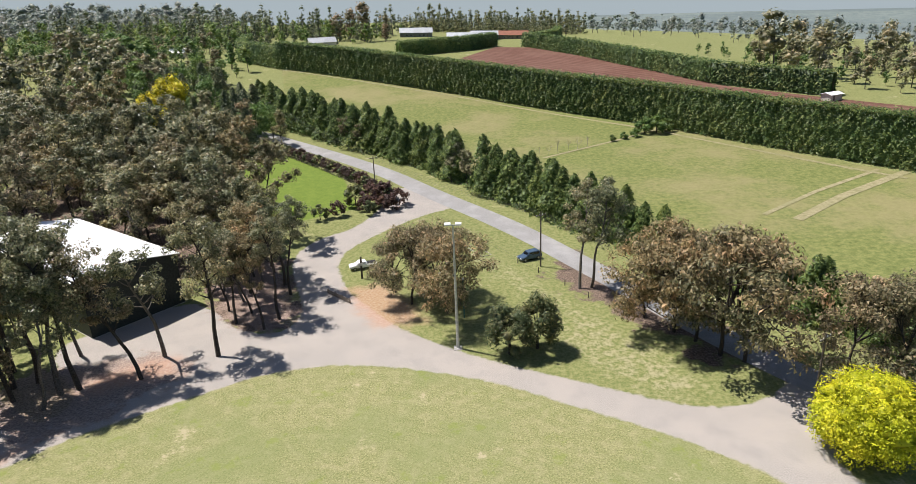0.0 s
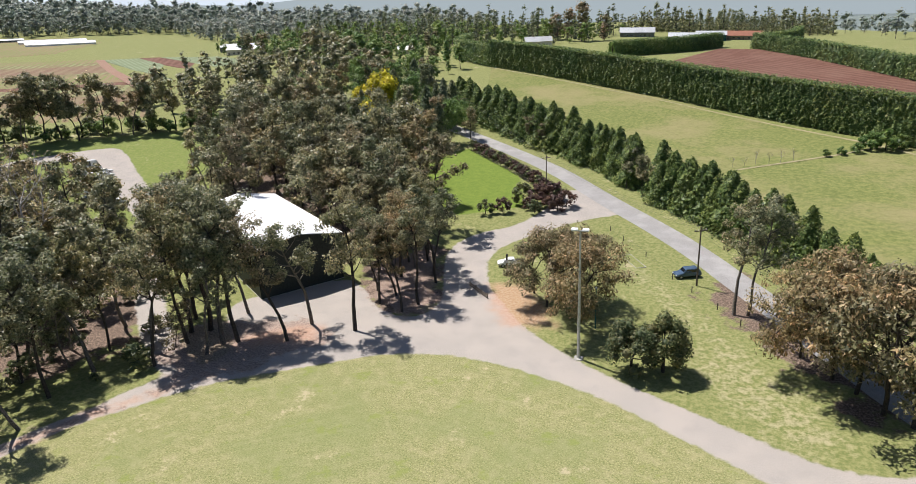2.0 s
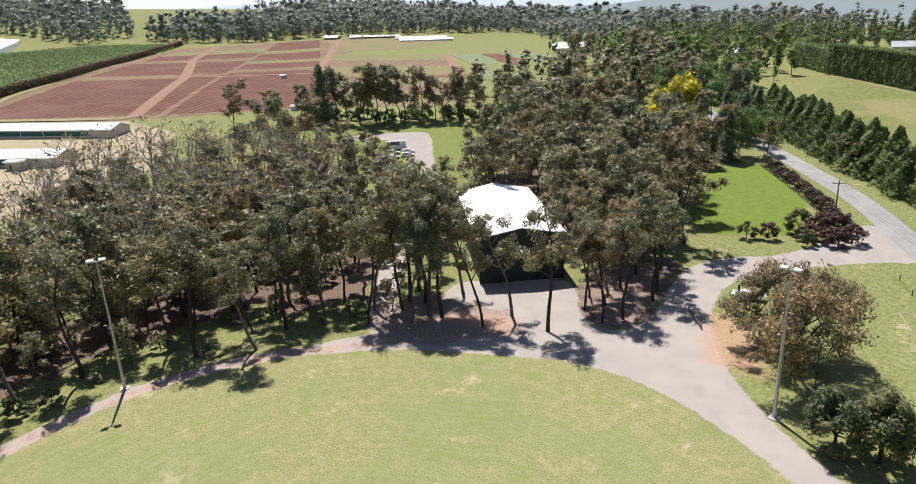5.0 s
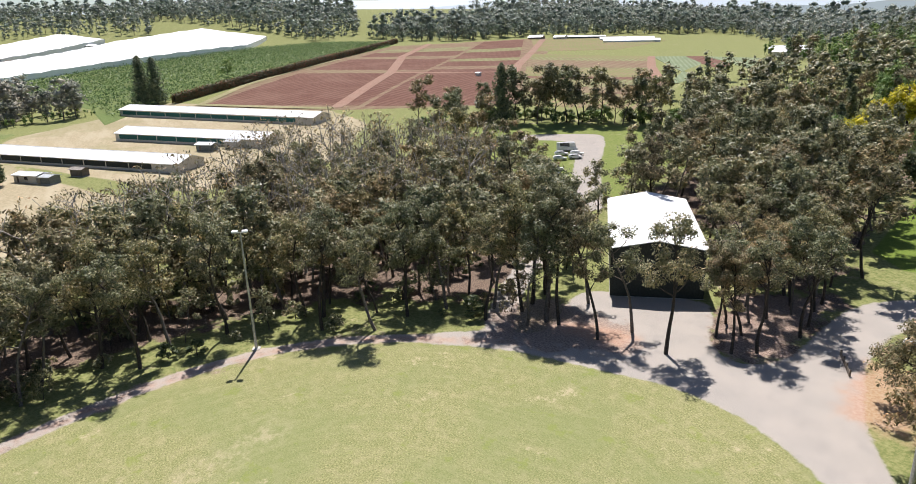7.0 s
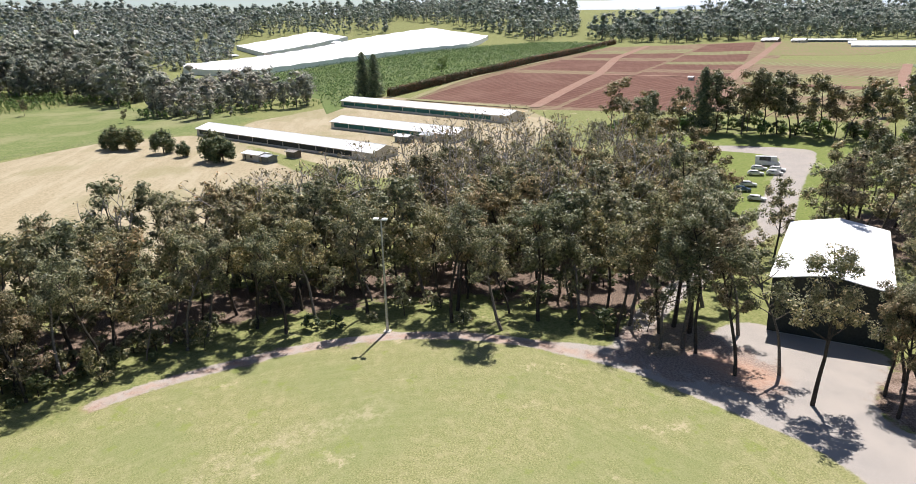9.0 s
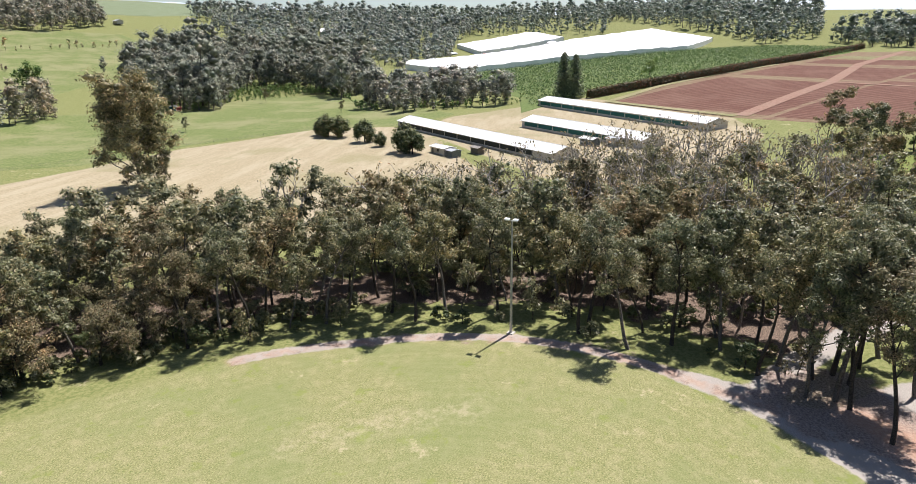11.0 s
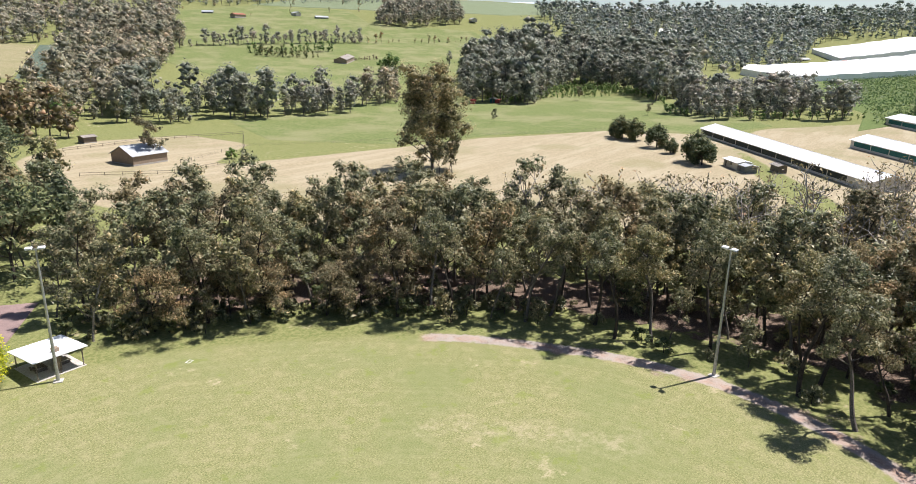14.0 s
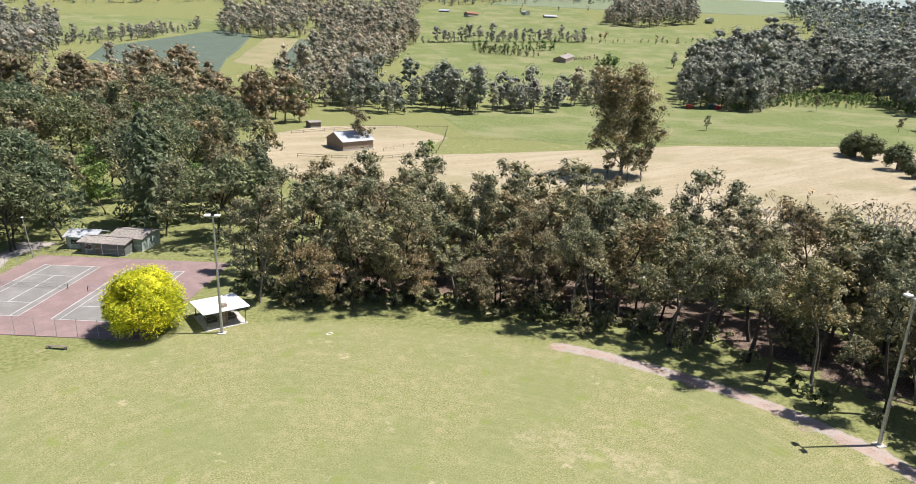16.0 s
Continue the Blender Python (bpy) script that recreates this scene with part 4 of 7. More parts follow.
for x, y, k, s in ((20.3, 102.5, 1, 0.95), (22.3, 103, 4, 1.0)):
    plant("eucalypt_tree", tall, k, x, y, s, 100 * k, "tall twin eucalypt beside the sealed road", "tree", "pair of eucalypts")
for x, y in scatter([(-88, -20), (-100, 5), (-120, 5), (-150, 40), (-170, 60), (-170, 100), (-130, 110), (-100, 96), (-96, 30)], 6.5, rng):
    plant("dead_tree", dead, int(rng.integers(3)), x, y, rng.uniform(1.25, 1.85), rng.uniform(0, 360), "bare grey dead tree with broken limbs", "tree", "dead trees near the sheds")
    if rng.random() < 0.8:
        plant("field_eucalypt", mid, int(rng.integers(4)), x + 4, y + 2, rng.uniform(0.5, 0.9), rng.uniform(0, 360), "mid-sized eucalypt near the farm sheds", "tree", "trees near the sheds")

small_dark = [dome_meshes("dark_tree", 90 + k, 8.8 - k, 6.8, DARK_LEAF, BARK, 4200, 0.27, 34, 0.0) for k in range(2)]
plant("dark_tree", small_dark, 0, 10.6, 82.8, 1.0, 20, "small dense dark green tree beside the track", "tree", "dark trees beside the track")
plant("dark_tree", small_dark, 1, 6.6, 81.6, 1.0, 70, "small dense dark green tree beside the track", "tree", "dark trees beside the track")
gold = [dome_meshes("golden_elm", 91, 11.2, 12.2, GOLD_LEAF, BARK, 24000, 0.23, 110, -0.1)]
plant("golden_elm", gold, 0, 2.6, -41, 1.0, 0, "rounded golden elm in bright yellow-green leaf", "tree", "golden elms")
plant("golden_elm", gold, 0, 42, 58, 0.92, 130, "rounded golden elm in bright yellow-green leaf", "tree", "golden elms")

# planted belts, gardens and far woods
cypress = [cone_meshes("cypress", 100 + k, 10.5, 6.4, CYPRESS, BARK, 2600, 0.44, 0.72, 0.0, 0.5, core=14) for k in range(4)]
pine = [cone_meshes("pine", 110 + k, 24, 10.5, PINE, BARK, 3000, 0.7, 0.6, 0.08, 0.55, core=18) for k in range(3)]
shrub = [dome_meshes("garden_shrub", 120 + k, 4.5, 5, (GREEN_LEAF, DARK_LEAF, CYPRESS)[k], BARK, 560, 0.48, 14) for k in range(3)]
purple = [dome_meshes("purple_shrub", 130 + k, 3.2, 3.8, PURPLE_LEAF if k else DARK_LEAF, BARK, 480, 0.34, 12, 0.02) for k in range(3)]
fresh_tree = [leader_meshes("green_tree", 140 + k, 16, GREEN_LEAF, BARK, 1800, 0.62, 1.9, 0.15, 0.3) for k in range(2)]
wattle = [dome_meshes("yellow_tree", 150, 13, 11, YELLOW_LEAF, BARK, 2600, 0.5, 34, 0.1)]


for k, (x, y) in enumerate(line_points([(-72, 250), (-44, 220), (-24, 198), (-6, 178), (2, 167)], 1.7) + line_points([(7, 160), (20, 143), (28, 131)], 1.6)
                           + line_points([(31, 127), (41, 109), (52, 89), (66, 68), (84, 40)], 1.7)):
    far_end = 1.15 if y > 190 else (1.05 if y > 125 else 0.85)
    plant("cypress_tree", cypress, k, x + rng.normal(0, 0.9), y + rng.normal(0, 0.9), far_end * rng.uniform(0.68, 1.2), rng.uniform(0, 360), "dark green cypress in a roadside windbreak", "tree", "roadside cypresses")
for x, y, s in ((-34, 205, 0.5), (-30, 200, 0.45), (-1, 166, 0.55), (3, 161, 0.5)):
    plant("field_eucalypt", mid, int(x), x, y, s, x * 9, "small grey eucalypt among roadside cypresses", "tree", "roadside cypresses")
for k, (x, y) in enumerate(line_points([(-50, 196.5), (-36, 181.5), (-25, 168), (-15, 154)], 1.9)):
    plant("purple_shrub", purple, k, x, y, rng.uniform(0.75, 1.1), rng.uniform(0, 360), "rounded purple-leaved shrub in a row beside the lawn", "shrub", "shrubs beside the lawn")
for x, y, k in ((-31, 143.5, 0), (-27.5, 145.5, 1), (-20, 146, 0), (-17, 149, 2), (-22, 148.5, 2)):
    plant("purple_shrub", purple, k, x, y, rng.uniform(0.9, 1.3), rng.uniform(0, 360), "rounded purple-leaved shrub at the lawn corner", "shrub", "shrubs beside the lawn")
for k, (x, y) in enumerate(scatter([(-64, 190), (-50, 205), (-75, 250), (-95, 285), (-125, 300), (-150, 270), (-130, 215), (-96, 206), (-90, 190)], 6.3, rng)):
    ms, name, lab = ((fresh_tree, "green_tree", "leafy bright green garden tree"), (mid, "garden_eucalypt", "bronze-green eucalypt in a wooded garden"),
                     (shrub, "garden_shrub", "dense green garden shrub"), (pine, "garden_conifer", "dark conifer in a wooded garden"))[int(rng.choice(4, p=(0.26, 0.2, 0.14, 0.4)))]
    if min(math.hypot(x - a + q * 0.4, y - b + q) for a, b in ((-101, 244), (-86, 196)) for q in (0, 4, 8, 12)) < 6:
        continue
    plant(name, ms, k, x, y, rng.uniform(0.55, 0.95) * (0.65 if ms is pine else 1.0), rng.uniform(0, 360), lab, "tree", "garden trees")
for x, y, s in ((-101, 244, 1.2), (-86, 196, 1.1), (-92, 201, 0.85), (-108, 240, 0.8)):
    plant("yellow_blossom_tree", wattle, 0, x, y, s, x, "garden tree covered in bright yellow blossom", "tree", "garden trees")
for x, y, k, s in ((-230, 128, 0, 1.0), (-208, 161, 1, 1.1), (-200, 167, 2, 1.15), (-195, 178, 3, 1.0), (-190, 182, 0, 1.1), (-184, 186, 1, 1.05), (-175, 190, 2, 1.0), (-164, 199, 3, 0.9), (-152, 205, 0, 0.85), (-205, 164, 0, 1.0), (-203, 171, 2, 0.9), (-197, 173, 1, 1.1), (-187, 178, 3, 1.0), (-180, 190, 0, 0.95), (-171, 195, 1, 0.85), (-215, 150, 3, 0.8), (-222, 143, 2, 0.75),
                   (-160, 112, 1, 0.9), (-168, 120, 2, 1.0), (-180, 125, 3, 0.95), (-190, 121, 0, 0.9), (-150, 118, 3, 0.7), (-143, 122, 2, 0.75), (-212, 138, 1, 0.8)):
    plant("field_eucalypt", mid, k, x, y, s * 1.12, x * 3, "tall thin eucalypt beside the ploughed field", "tree", "trees beside the car park")
plant("pointed_pine", pine, 0, -211, 157, 1.0, 0, "tall narrow dark pine beside the ploughed field", "tree", "trees beside the car park")
for k, (x, y) in enumerate(line_points([(-225, 132), (-205, 172), (-150, 212), (-120, 200)], 3.2)):
    plant("garden_shrub", shrub, k, x + rng.normal(0, 3), y + rng.normal(0, 3), rng.uniform(0.7, 1.6), rng.uniform(0, 360), "dense green shrub along the paddock edge", "shrub", "paddock shrubs")
for x, y, k, s in ((60, 207, 0, 1.2), (63.5, 206.5, 0, 1.35), (67, 208, 2, 1.0), (56, 203, 0, 0.7), (52, 201, 0, 0.55), (48, 199, 2, 0.5)):
    plant("garden_shrub", shrub, k, x, y, s, x * 31, "bright green bush on the drain across the pasture", "shrub", "pasture bushes")
for k, (x, y) in enumerate(line_points([(24, 186), (44, 196)], 3.4)):
    plant("bare_fruit_tree", dead, k, x, y, rng.uniform(0.22, 0.32), rng.uniform(0, 360), "small leafless fruit tree along the pasture drain", "tree", "bare fruit trees")
for x, y, k, s in ((-24, 152, 0, 1.2), (-20.5, 151.5, 2, 1.1), (-17, 154, 1, 1.15), (-13.5, 151, 2, 1.0), (-15, 148, 1, 0.9), (-21, 156.5, 1, 0.9)):
    plant("purple_shrub", purple, k, x, y, s * 1.35, x * 17, "tall bronze and purple shrub at the lawn corner", "shrub", "shrubs beside the lawn")
big = [leader_meshes("big_eucalypt", 160, 32, EUC, PALE_BARK, 26000, 0.5, 2.9, 0.08, 0.33, girth=0.018, limbs=44, core=True, sway=0.03, lean=0.0)]
plant("big_eucalypt", big, 0, -150, -93, 1.02, 40, "very tall spreading eucalypt alone in the dry paddock", "tree", "")
for x, y, k, s in ((-146, -86, 1, 0.62), (-150, -84, 2, 0.55), (-156, -90, 3, 0.6), (-143, -92, 0, 0.5)):
    plant("field_eucalypt", mid, k, x, y, s, 10 * k, "smaller eucalypt under the great paddock tree", "tree", "trees round the great eucalypt")
bush = [dome_meshes("dense_bush", 125, 10.5, 10, DARK_LEAF, BARK, 2800, 0.55, 44, -0.02)]
for x, y, s in ((-220, -27, 1.1), (-216, -23, 0.95), (-232, -41, 0.6), (-242, -51, 0.95), (-254, -66, 0.95), (-256, -73, 1.0), (-261, -78, 0.8)):
    plant("dense_shrub", bush, 0, x, y, s, x * 7, "large dense dark green bush beside the farm sheds", "shrub", "bushes beside the sheds")
for x, y, ms, k, s, n, lab in ((-269, -153, mid, 1, 0.42, "paddock_tree", "small round eucalypt alone in the green paddock"), (-402, -176, mid, 2, 0.55, "paddock_tree", "eucalypt alone in the green paddock"),
                               (-178, -236, mid, 3, 0.5, "paddock_tree", "eucalypt at the paddock corner"), (-345, -100, mid, 0, 0.4, "paddock_tree", "small eucalypt in the green paddock"),
                               (-90, -168, mid, 0, 0.85, "house_tree", "grey eucalypt beside the farmhouse"), (-113, -157, shrub, 0, 0.9, "sapling", "small leafy sapling inside a fence corner"),
                               (-394, 27, pine, 1, 1.1, "paddock_pine", "tall ragged pine behind the farm sheds"), (-388, 34, pine, 2, 1.05, "paddock_pine", "tall ragged pine behind the farm sheds"),
                               (-470, 85, fresh_tree, 0, 0.95, "orchard_tree", "dark leafy tree standing in the orchard")):
    plant(n, ms, k, x, y, s, x * 5, lab, "tree", "paddock trees")
park_pine = [tree_meshes("park_pine", 170 + k, 22, PINE, BARK, 2600, 0.72, 2.5, BROAD, 0.2, 0.2, low=4) for k in range(3)]
for k, (x, y) in enumerate(scatter([(34, -88), (18, -92), (-2, -97), (-16, -78), (-28, -80), (-38, -100), (-40, -150), (-50, -195), (-30, -235), (25, -215), (70, -150)], 8.0, rng, ([(-20, -150), (10, -170), (30, -150), (20, -130)],))):
    ms, name, lab = ((pine, "dark_pine", "tall dark pine in the park behind the courts"), (park_pine, "spreading_pine", "broad dark pine with layered branches in the park"), (mid, "park_eucalypt", "tall eucalypt in the park behind the courts"),
                     (fresh_tree, "park_tree", "leafy green tree in the park behind the courts"))[int(rng.choice(4, p=(0.1, 0.34, 0.42, 0.14)))]
    plant(name, ms, k, x, y, rng.uniform(0.7, 1.15), rng.uniform(0, 360), lab, "tree", "park trees")
plant("park_eucalypt", mid, 1, 20, -95, 0.9, 0, "tall eucalypt in the park behind the courts", "tree", "park trees")
plant("park_tree", fresh_tree, 1, 24, -44, 0.55, 0, "leafy green tree at the corner of the courts", "tree", "park trees")


def wood(name, poly, gap, tall_m, leaf_mat, label, lumps=14, size=1.0, seed=0, shape="round", clear=(), thin_out=0.72):
    """Many far trees in one mesh: each a stem under a crown of leafy lumps, round-headed, upright or pointed."""
    r = np.random.default_rng(seed)
    spots = [q for q in scatter(poly, gap * 0.6, r, clear) if thin_out + 0.6 * noise.noise((q[0] / 38, q[1] / 38, seed)) + 0.4 * noise.noise((q[0] / 13, q[1] / 13, seed)) > r.random()]
    spots = np.array(spots)
    if not len(spots):
        return
    n = len(spots)
    z = height(spots[:, 0], spots[:, 1])
    patch = np.array([noise.noise((x / 45, y / 45, seed + 9)) for x, y in spots])
    hs = tall_m * np.clip(0.86 + 0.5 * patch, 0.5, 1.25) * np.clip(r.normal(0.86, 0.24, n), 0.35, 1.35)
    u = r.uniform(0, 1, (n, lumps)) ** (1.3 if shape == "cone" else 0.9)
    ang = r.uniform(0, 6.28, (n, lumps)) + np.arange(lumps)[None] * 2.4
    foot = r.uniform(0.02, 0.10, n) if shape == "cone" else r.uniform(0.06, 0.28, n)
    f = foot[:, None] + (0.92 - foot[:, None]) * u
    if shape == "cone":
        prof, wide = (1 - u) ** 0.85 + 0.03, r.uniform(0.13, 0.21, n)
    else:
        prof, wide = np.sqrt(np.clip(1 - (1.75 * u - 0.95) ** 2, 0.05, 1)), r.uniform(0.13, 0.23, n)
    rad = hs[:, None] * wide[:, None] * prof * np.sqrt(r.uniform(0.12, 1.0, (n, lumps)))
    lean = r.normal(0, 0.06, (n, 2)) * hs[:, None]
    c = np.stack([spots[:, 0, None] + np.cos(ang) * rad + lean[:, :1] * f, spots[:, 1, None] + np.sin(ang) * rad + lean[:, 1:] * f, z[:, None] + hs[:, None] * f], -1)
    c[:, 0] = np.stack([spots[:, 0] + lean[:, 0], spots[:, 1] + lean[:, 1], z + hs * 0.91], -1)
    lump = c.reshape(-1, 3)
    lr = (np.repeat(hs, lumps) * r.uniform(0.10, 0.175, n * lumps) * (0.74 - 0.3 * u.ravel() if shape == "cone" else 1.0) * (14 / lumps) ** 0.33)
    per = 15 if lumps > 9 else 10
    cc, ll = np.repeat(lump, per, 0), np.repeat(lr, per)
    o = r.normal(0, 1, (len(cc), 3)) + [0, 0, 0.25]
    o /= np.linalg.norm(o, axis=1)[:, None]
    at = cc + o * ll[:, None] * r.uniform(0.8, 1.25, (len(cc), 1)) * [1, 1, 0.8]
    v, fc = joined(*blades(r, at, o, np.clip(ll * 0.5, 0.3, 1.6) * size, 1.4, 0.3), *kernels(r, lump, lr * 0.7, 0.75))
    tv, tf = tubes([(np.array((x, y, q - 0.5)), np.array((x + e[0] * 0.8, y + e[1] * 0.8, q + hh * 0.8)), hh * 0.016, hh * 0.005) for (x, y), q, hh, e in zip(spots, z, hs, lean)], 4)
    ob = thing(name, Matrix(), label, "woodland", kind="stuff")
    child("foliage", mesh(name, v, fc, leaf_mat), ob)
    child("trunks", mesh(name + "_trunks", tv, tf, GREY_BARK), ob)


wood("creek_wood", [(-342, -235), (-340, -214), (-355, -184), (-481, -236), (-504, -192), (-427, -130), (-467, -126), (-640, -180), (-740, -290), (-715, -365), (-640, -397), (-545, -376), (-454, -322)], 11.5, 31, HAZED_VALLEY_LEAF, "dense eucalypt woodland along a creek", 18, 0.9, 1, thin_out=0.85)
wood("creek_row", [(-347, -84), (-339, -57), (-351, -39), (-366, -5), (-399, -8), (-420, -43), (-441, -81), (-419, -109)], 10.5, 24, HAZED_VALLEY_LEAF, "row of tall eucalypts beside the orchard", 18, 0.9, 28, thin_out=0.8)
wood("creek_scrub", [(-345, -195), (-388, -203), (-461, -163), (-430, -126), (-350, -92), (-345, -45), (-372, 8), (-384, 4), (-362, -45), (-368, -96), (-440, -132), (-517, -187), (-531, -233), (-467, -242), (-360, -225)], 5.5, 5.5, GREEN_LEAF, "pale green scrub at the woodland edge", 7, 0.9, 2)
wood("middle_wood", [(-125, -262), (-151, -246), (-191, -241), (-204, -262), (-198, -290), (-161, -310), (-143, -303)], 11, 23, HAZED_VALLEY_LEAF, "belt of tall eucalypts behind the dry paddock", 20, 0.9, 3, thin_out=0.85)
wood("middle_wood", [(-200, -246), (-213, -233), (-240, -230), (-252, -246), (-232, -260), (-210, -258)], 10, 20, HAZED_VALLEY_LEAF, "clump of eucalypts beside the green paddock", 20, 0.9, 29, thin_out=0.8)
wood("middle_wood", [(-259, -247), (-271, -240), (-293, -242), (-310, -268), (-290, -272)], 10, 21, HAZED_VALLEY_LEAF, "clump of eucalypts beside the green paddock", 20, 0.9, 31, thin_out=0.8)
wood("park_wood", [(-60, -200), (-95, -240), (-80, -330), (-20, -345), (60, -320), (120, -230), (90, -180), (20, -230), (-20, -240)], 12, 22, EUC_BROWN, "mixed park woodland", 20, 0.9, 4)
wood("south_wood", [(-91, -268), (-123, -262), (-150, -301), (-198, -389), (-292, -512), (-354, -604), (-390, -699), (-282, -643), (-190, -495), (-140, -400), (-110, -340)], 12, 24, HAZED_VALLEY_LEAF, "eucalypt forest running up the hill", 16, 0.9, 5, thin_out=0.85)
wood("south_upper_wood", [(-156, -662), (-208, -638), (-288, -645), (-378, -682), (-471, -818), (-393, -880), (-296, -900), (-204, -827)], 15, 24, HAZED_VALLEY_LEAF, "dense forest round houses on the far slope", 10, 1.0, 32, thin_out=0.9)
wood("garden_row", [(-13, -580), (-69, -616), (-141, -704), (-149, -734), (-76, -665), (-16, -622)], 9, 13, HAZED_VALLEY_LEAF, "row of trees along the market garden", 10, 0.9, 33)
wood("south_far_wood", [(40, -345), (28, -385), (2, -468), (-10, -574), (-18, -757), (60, -800), (130, -600), (160, -420), (90, -340)], 14, 22, HAZED_VALLEY_LEAF, "wooded gardens on the far slope", 12, 0.9, 6, thin_out=0.85)
wood("south_far_wood", [(-40, -345), (28, -350), (-12, -440), (-70, -425)], 11, 13, HAZED_VALLEY_LEAF, "trees below the market garden", 14, 0.9, 34)
wood("ridge_wood", [(-632, -610), (-673, -577), (-765, -570), (-900, -700), (-830, -780)], 14, 30, HAZED_VALLEY_LEAF, "clump of tall eucalypts on the ridge", 14, 0.9, 7, thin_out=0.9)
wood("windbreak_row", [(-333, -563), (-520, -518), (-524, -526), (-338, -575)], 9, 17, HAZED_VALLEY_LEAF, "planted row of trees across green paddocks", 12, 0.8, 8, thin_out=1.3)
wood("windbreak_row", [(-520, -516), (-654, -466), (-656, -470), (-522, -521)], 9, 10, EUC, "row of young trees across green paddocks", 8, 0.8, 35, thin_out=1.3)
wood("house_hedge", [(-355, -490), (-395, -450), (-402, -455), (-366, -496)], 6, 9, DARK_LEAF, "dense garden hedge beside a hillside house", 9, 0.9, 36, thin_out=1.6)
wood("house_hedge", [(-360, -505), (-440, -480), (-443, -486), (-362, -512)], 6, 9, GREEN_LEAF, "garden shrubs behind a hillside house", 9, 0.9, 24, thin_out=1.4)
wood("house_hedge", [(-425, -432), (-452, -425), (-455, -432), (-428, -440)], 5, 5, PURPLE_LEAF, "dark shrubs before a hillside house", 9, 0.9, 37, thin_out=1.4)
wood("paddock_trees", [(-395, -372), (-405, -372), (-408, -352), (-396, -350)], 9, 17, GREEN_LEAF, "round dark green tree below the hillside house", 22, 0.9, 38, thin_out=1.5)
wood("paddock_trees", [(-491, -380), (-501, -380), (-501, -370), (-491, -370)], 12, 16, HAZED_VALLEY_LEAF, "single eucalypt in the hillside paddock", 18, 0.9, 39, thin_out=1.5)
wood("paddock_trees", [(-80, -278), (-108, -278), (-108, -266), (-80, -266)], 11, 17, GREEN_LEAF, "fresh green trees beside the farm lane", 22, 0.9, 40, thin_out=1.5)
wood("north_west_wood", [(-785, 345), (-735, 400), (-735, 500), (-690, 560), (-660, 640), (-590, 700), (-600, 900), (-900, 800), (-1000, 600), (-960, 400), (-880, 325)], 16, 27, HAZED_WOOD_LEAF, "tall eucalypt forest beyond the fields", 10, 1.0, 9, thin_out=1.25)
wood("north_wood", [(-590, 700), (-480, 620), (-400, 560), (-350, 580), (-250, 700), (-300, 900), (-600, 900)], 17, 22, HAZED_WOOD_LEAF, "mixed woodland round farmhouses", 10, 1.0, 10, thin_out=0.85)
wood("field_edge_wood", [(-150, 215), (-118, 232), (-120, 300), (-165, 345), (-225, 330), (-232, 285), (-205, 225)], 10, 16, EUC, "scrubby eucalypts along the field edge", 16, 0.9, 11, thin_out=0.5)
wood("garden_wood", [(-125, 300), (-100, 296), (-100, 350), (-140, 385), (-150, 470), (-250, 470), (-320, 500), (-340, 455), (-250, 400), (-200, 350)], 10, 13, GREEN_LEAF, "leafy green gardens beside the houses", 16, 0.9, 12, thin_out=0.55)
wood("garden_wood", [(-125, 300), (-110, 296), (-115, 350), (-145, 385), (-160, 470), (-260, 470), (-340, 455), (-250, 400), (-200, 350)], 13, 15, EUC_BROWN, "bronze eucalypts among the gardens", 20, 0.9, 41, thin_out=0.3)
wood("garden_conifers", [(-135, 320), (-120, 400), (-150, 470), (-260, 470), (-330, 455), (-250, 390)], 16, 16, PINE, "dark conifers among the gardens", 22, 0.9, 42, "cone", thin_out=0.3)
wood("north_pines", [(-120, 480), (-60, 500), (-40, 640), (-220, 700), (-340, 640), (-330, 540), (-200, 500)], 13, 22, PINE, "dark pines and cypresses on the hill", 18, 1.0, 13, "cone", thin_out=0.55)
wood("north_gardens", [(-130, 470), (-60, 500), (-40, 600), (-220, 660), (-340, 600), (-330, 520), (-200, 480)], 15, 15, GREEN_LEAF, "garden trees below the pines", 12, 1.0, 43, thin_out=0.6)
wood("hill_pines", [(-20, 640), (60, 590), (120, 605), (130, 700), (20, 760), (-60, 740)], 10, 19, PINE, "dark pines on the skyline", 16, 1.0, 14, "cone", thin_out=1.0)
wood("hedge_end_trees", [(-92, 525), (-44, 505), (-40, 520), (-85, 545)], 17, 22, EUC_BROWN, "broad bronze eucalypts behind the hedges", 26, 0.9, 44, thin_out=1.3)
wood("east_wood", [(143, 262), (160, 225), (230, 240), (250, 330), (215, 395), (170, 380), (150, 330)], 17, 19, EUC, "loose eucalypts beyond the windbreak hedges", 24, 0.9, 15, thin_out=0.8)
wood("east_scrub", [(150, 268), (230, 240), (260, 340), (205, 430), (150, 420)], 17, 8, GREEN_LEAF, "pale green garden trees beyond the hedges", 12, 0.9, 45)
wood("plain_wood", [(150, 520), (420, 420), (700, 700), (600, 1300), (200, 1200), (120, 800)], 34, 16, HAZED_WOOD_LEAF, "scattered trees on the plain below", 8, 1.0, 16, thin_out=0.6)
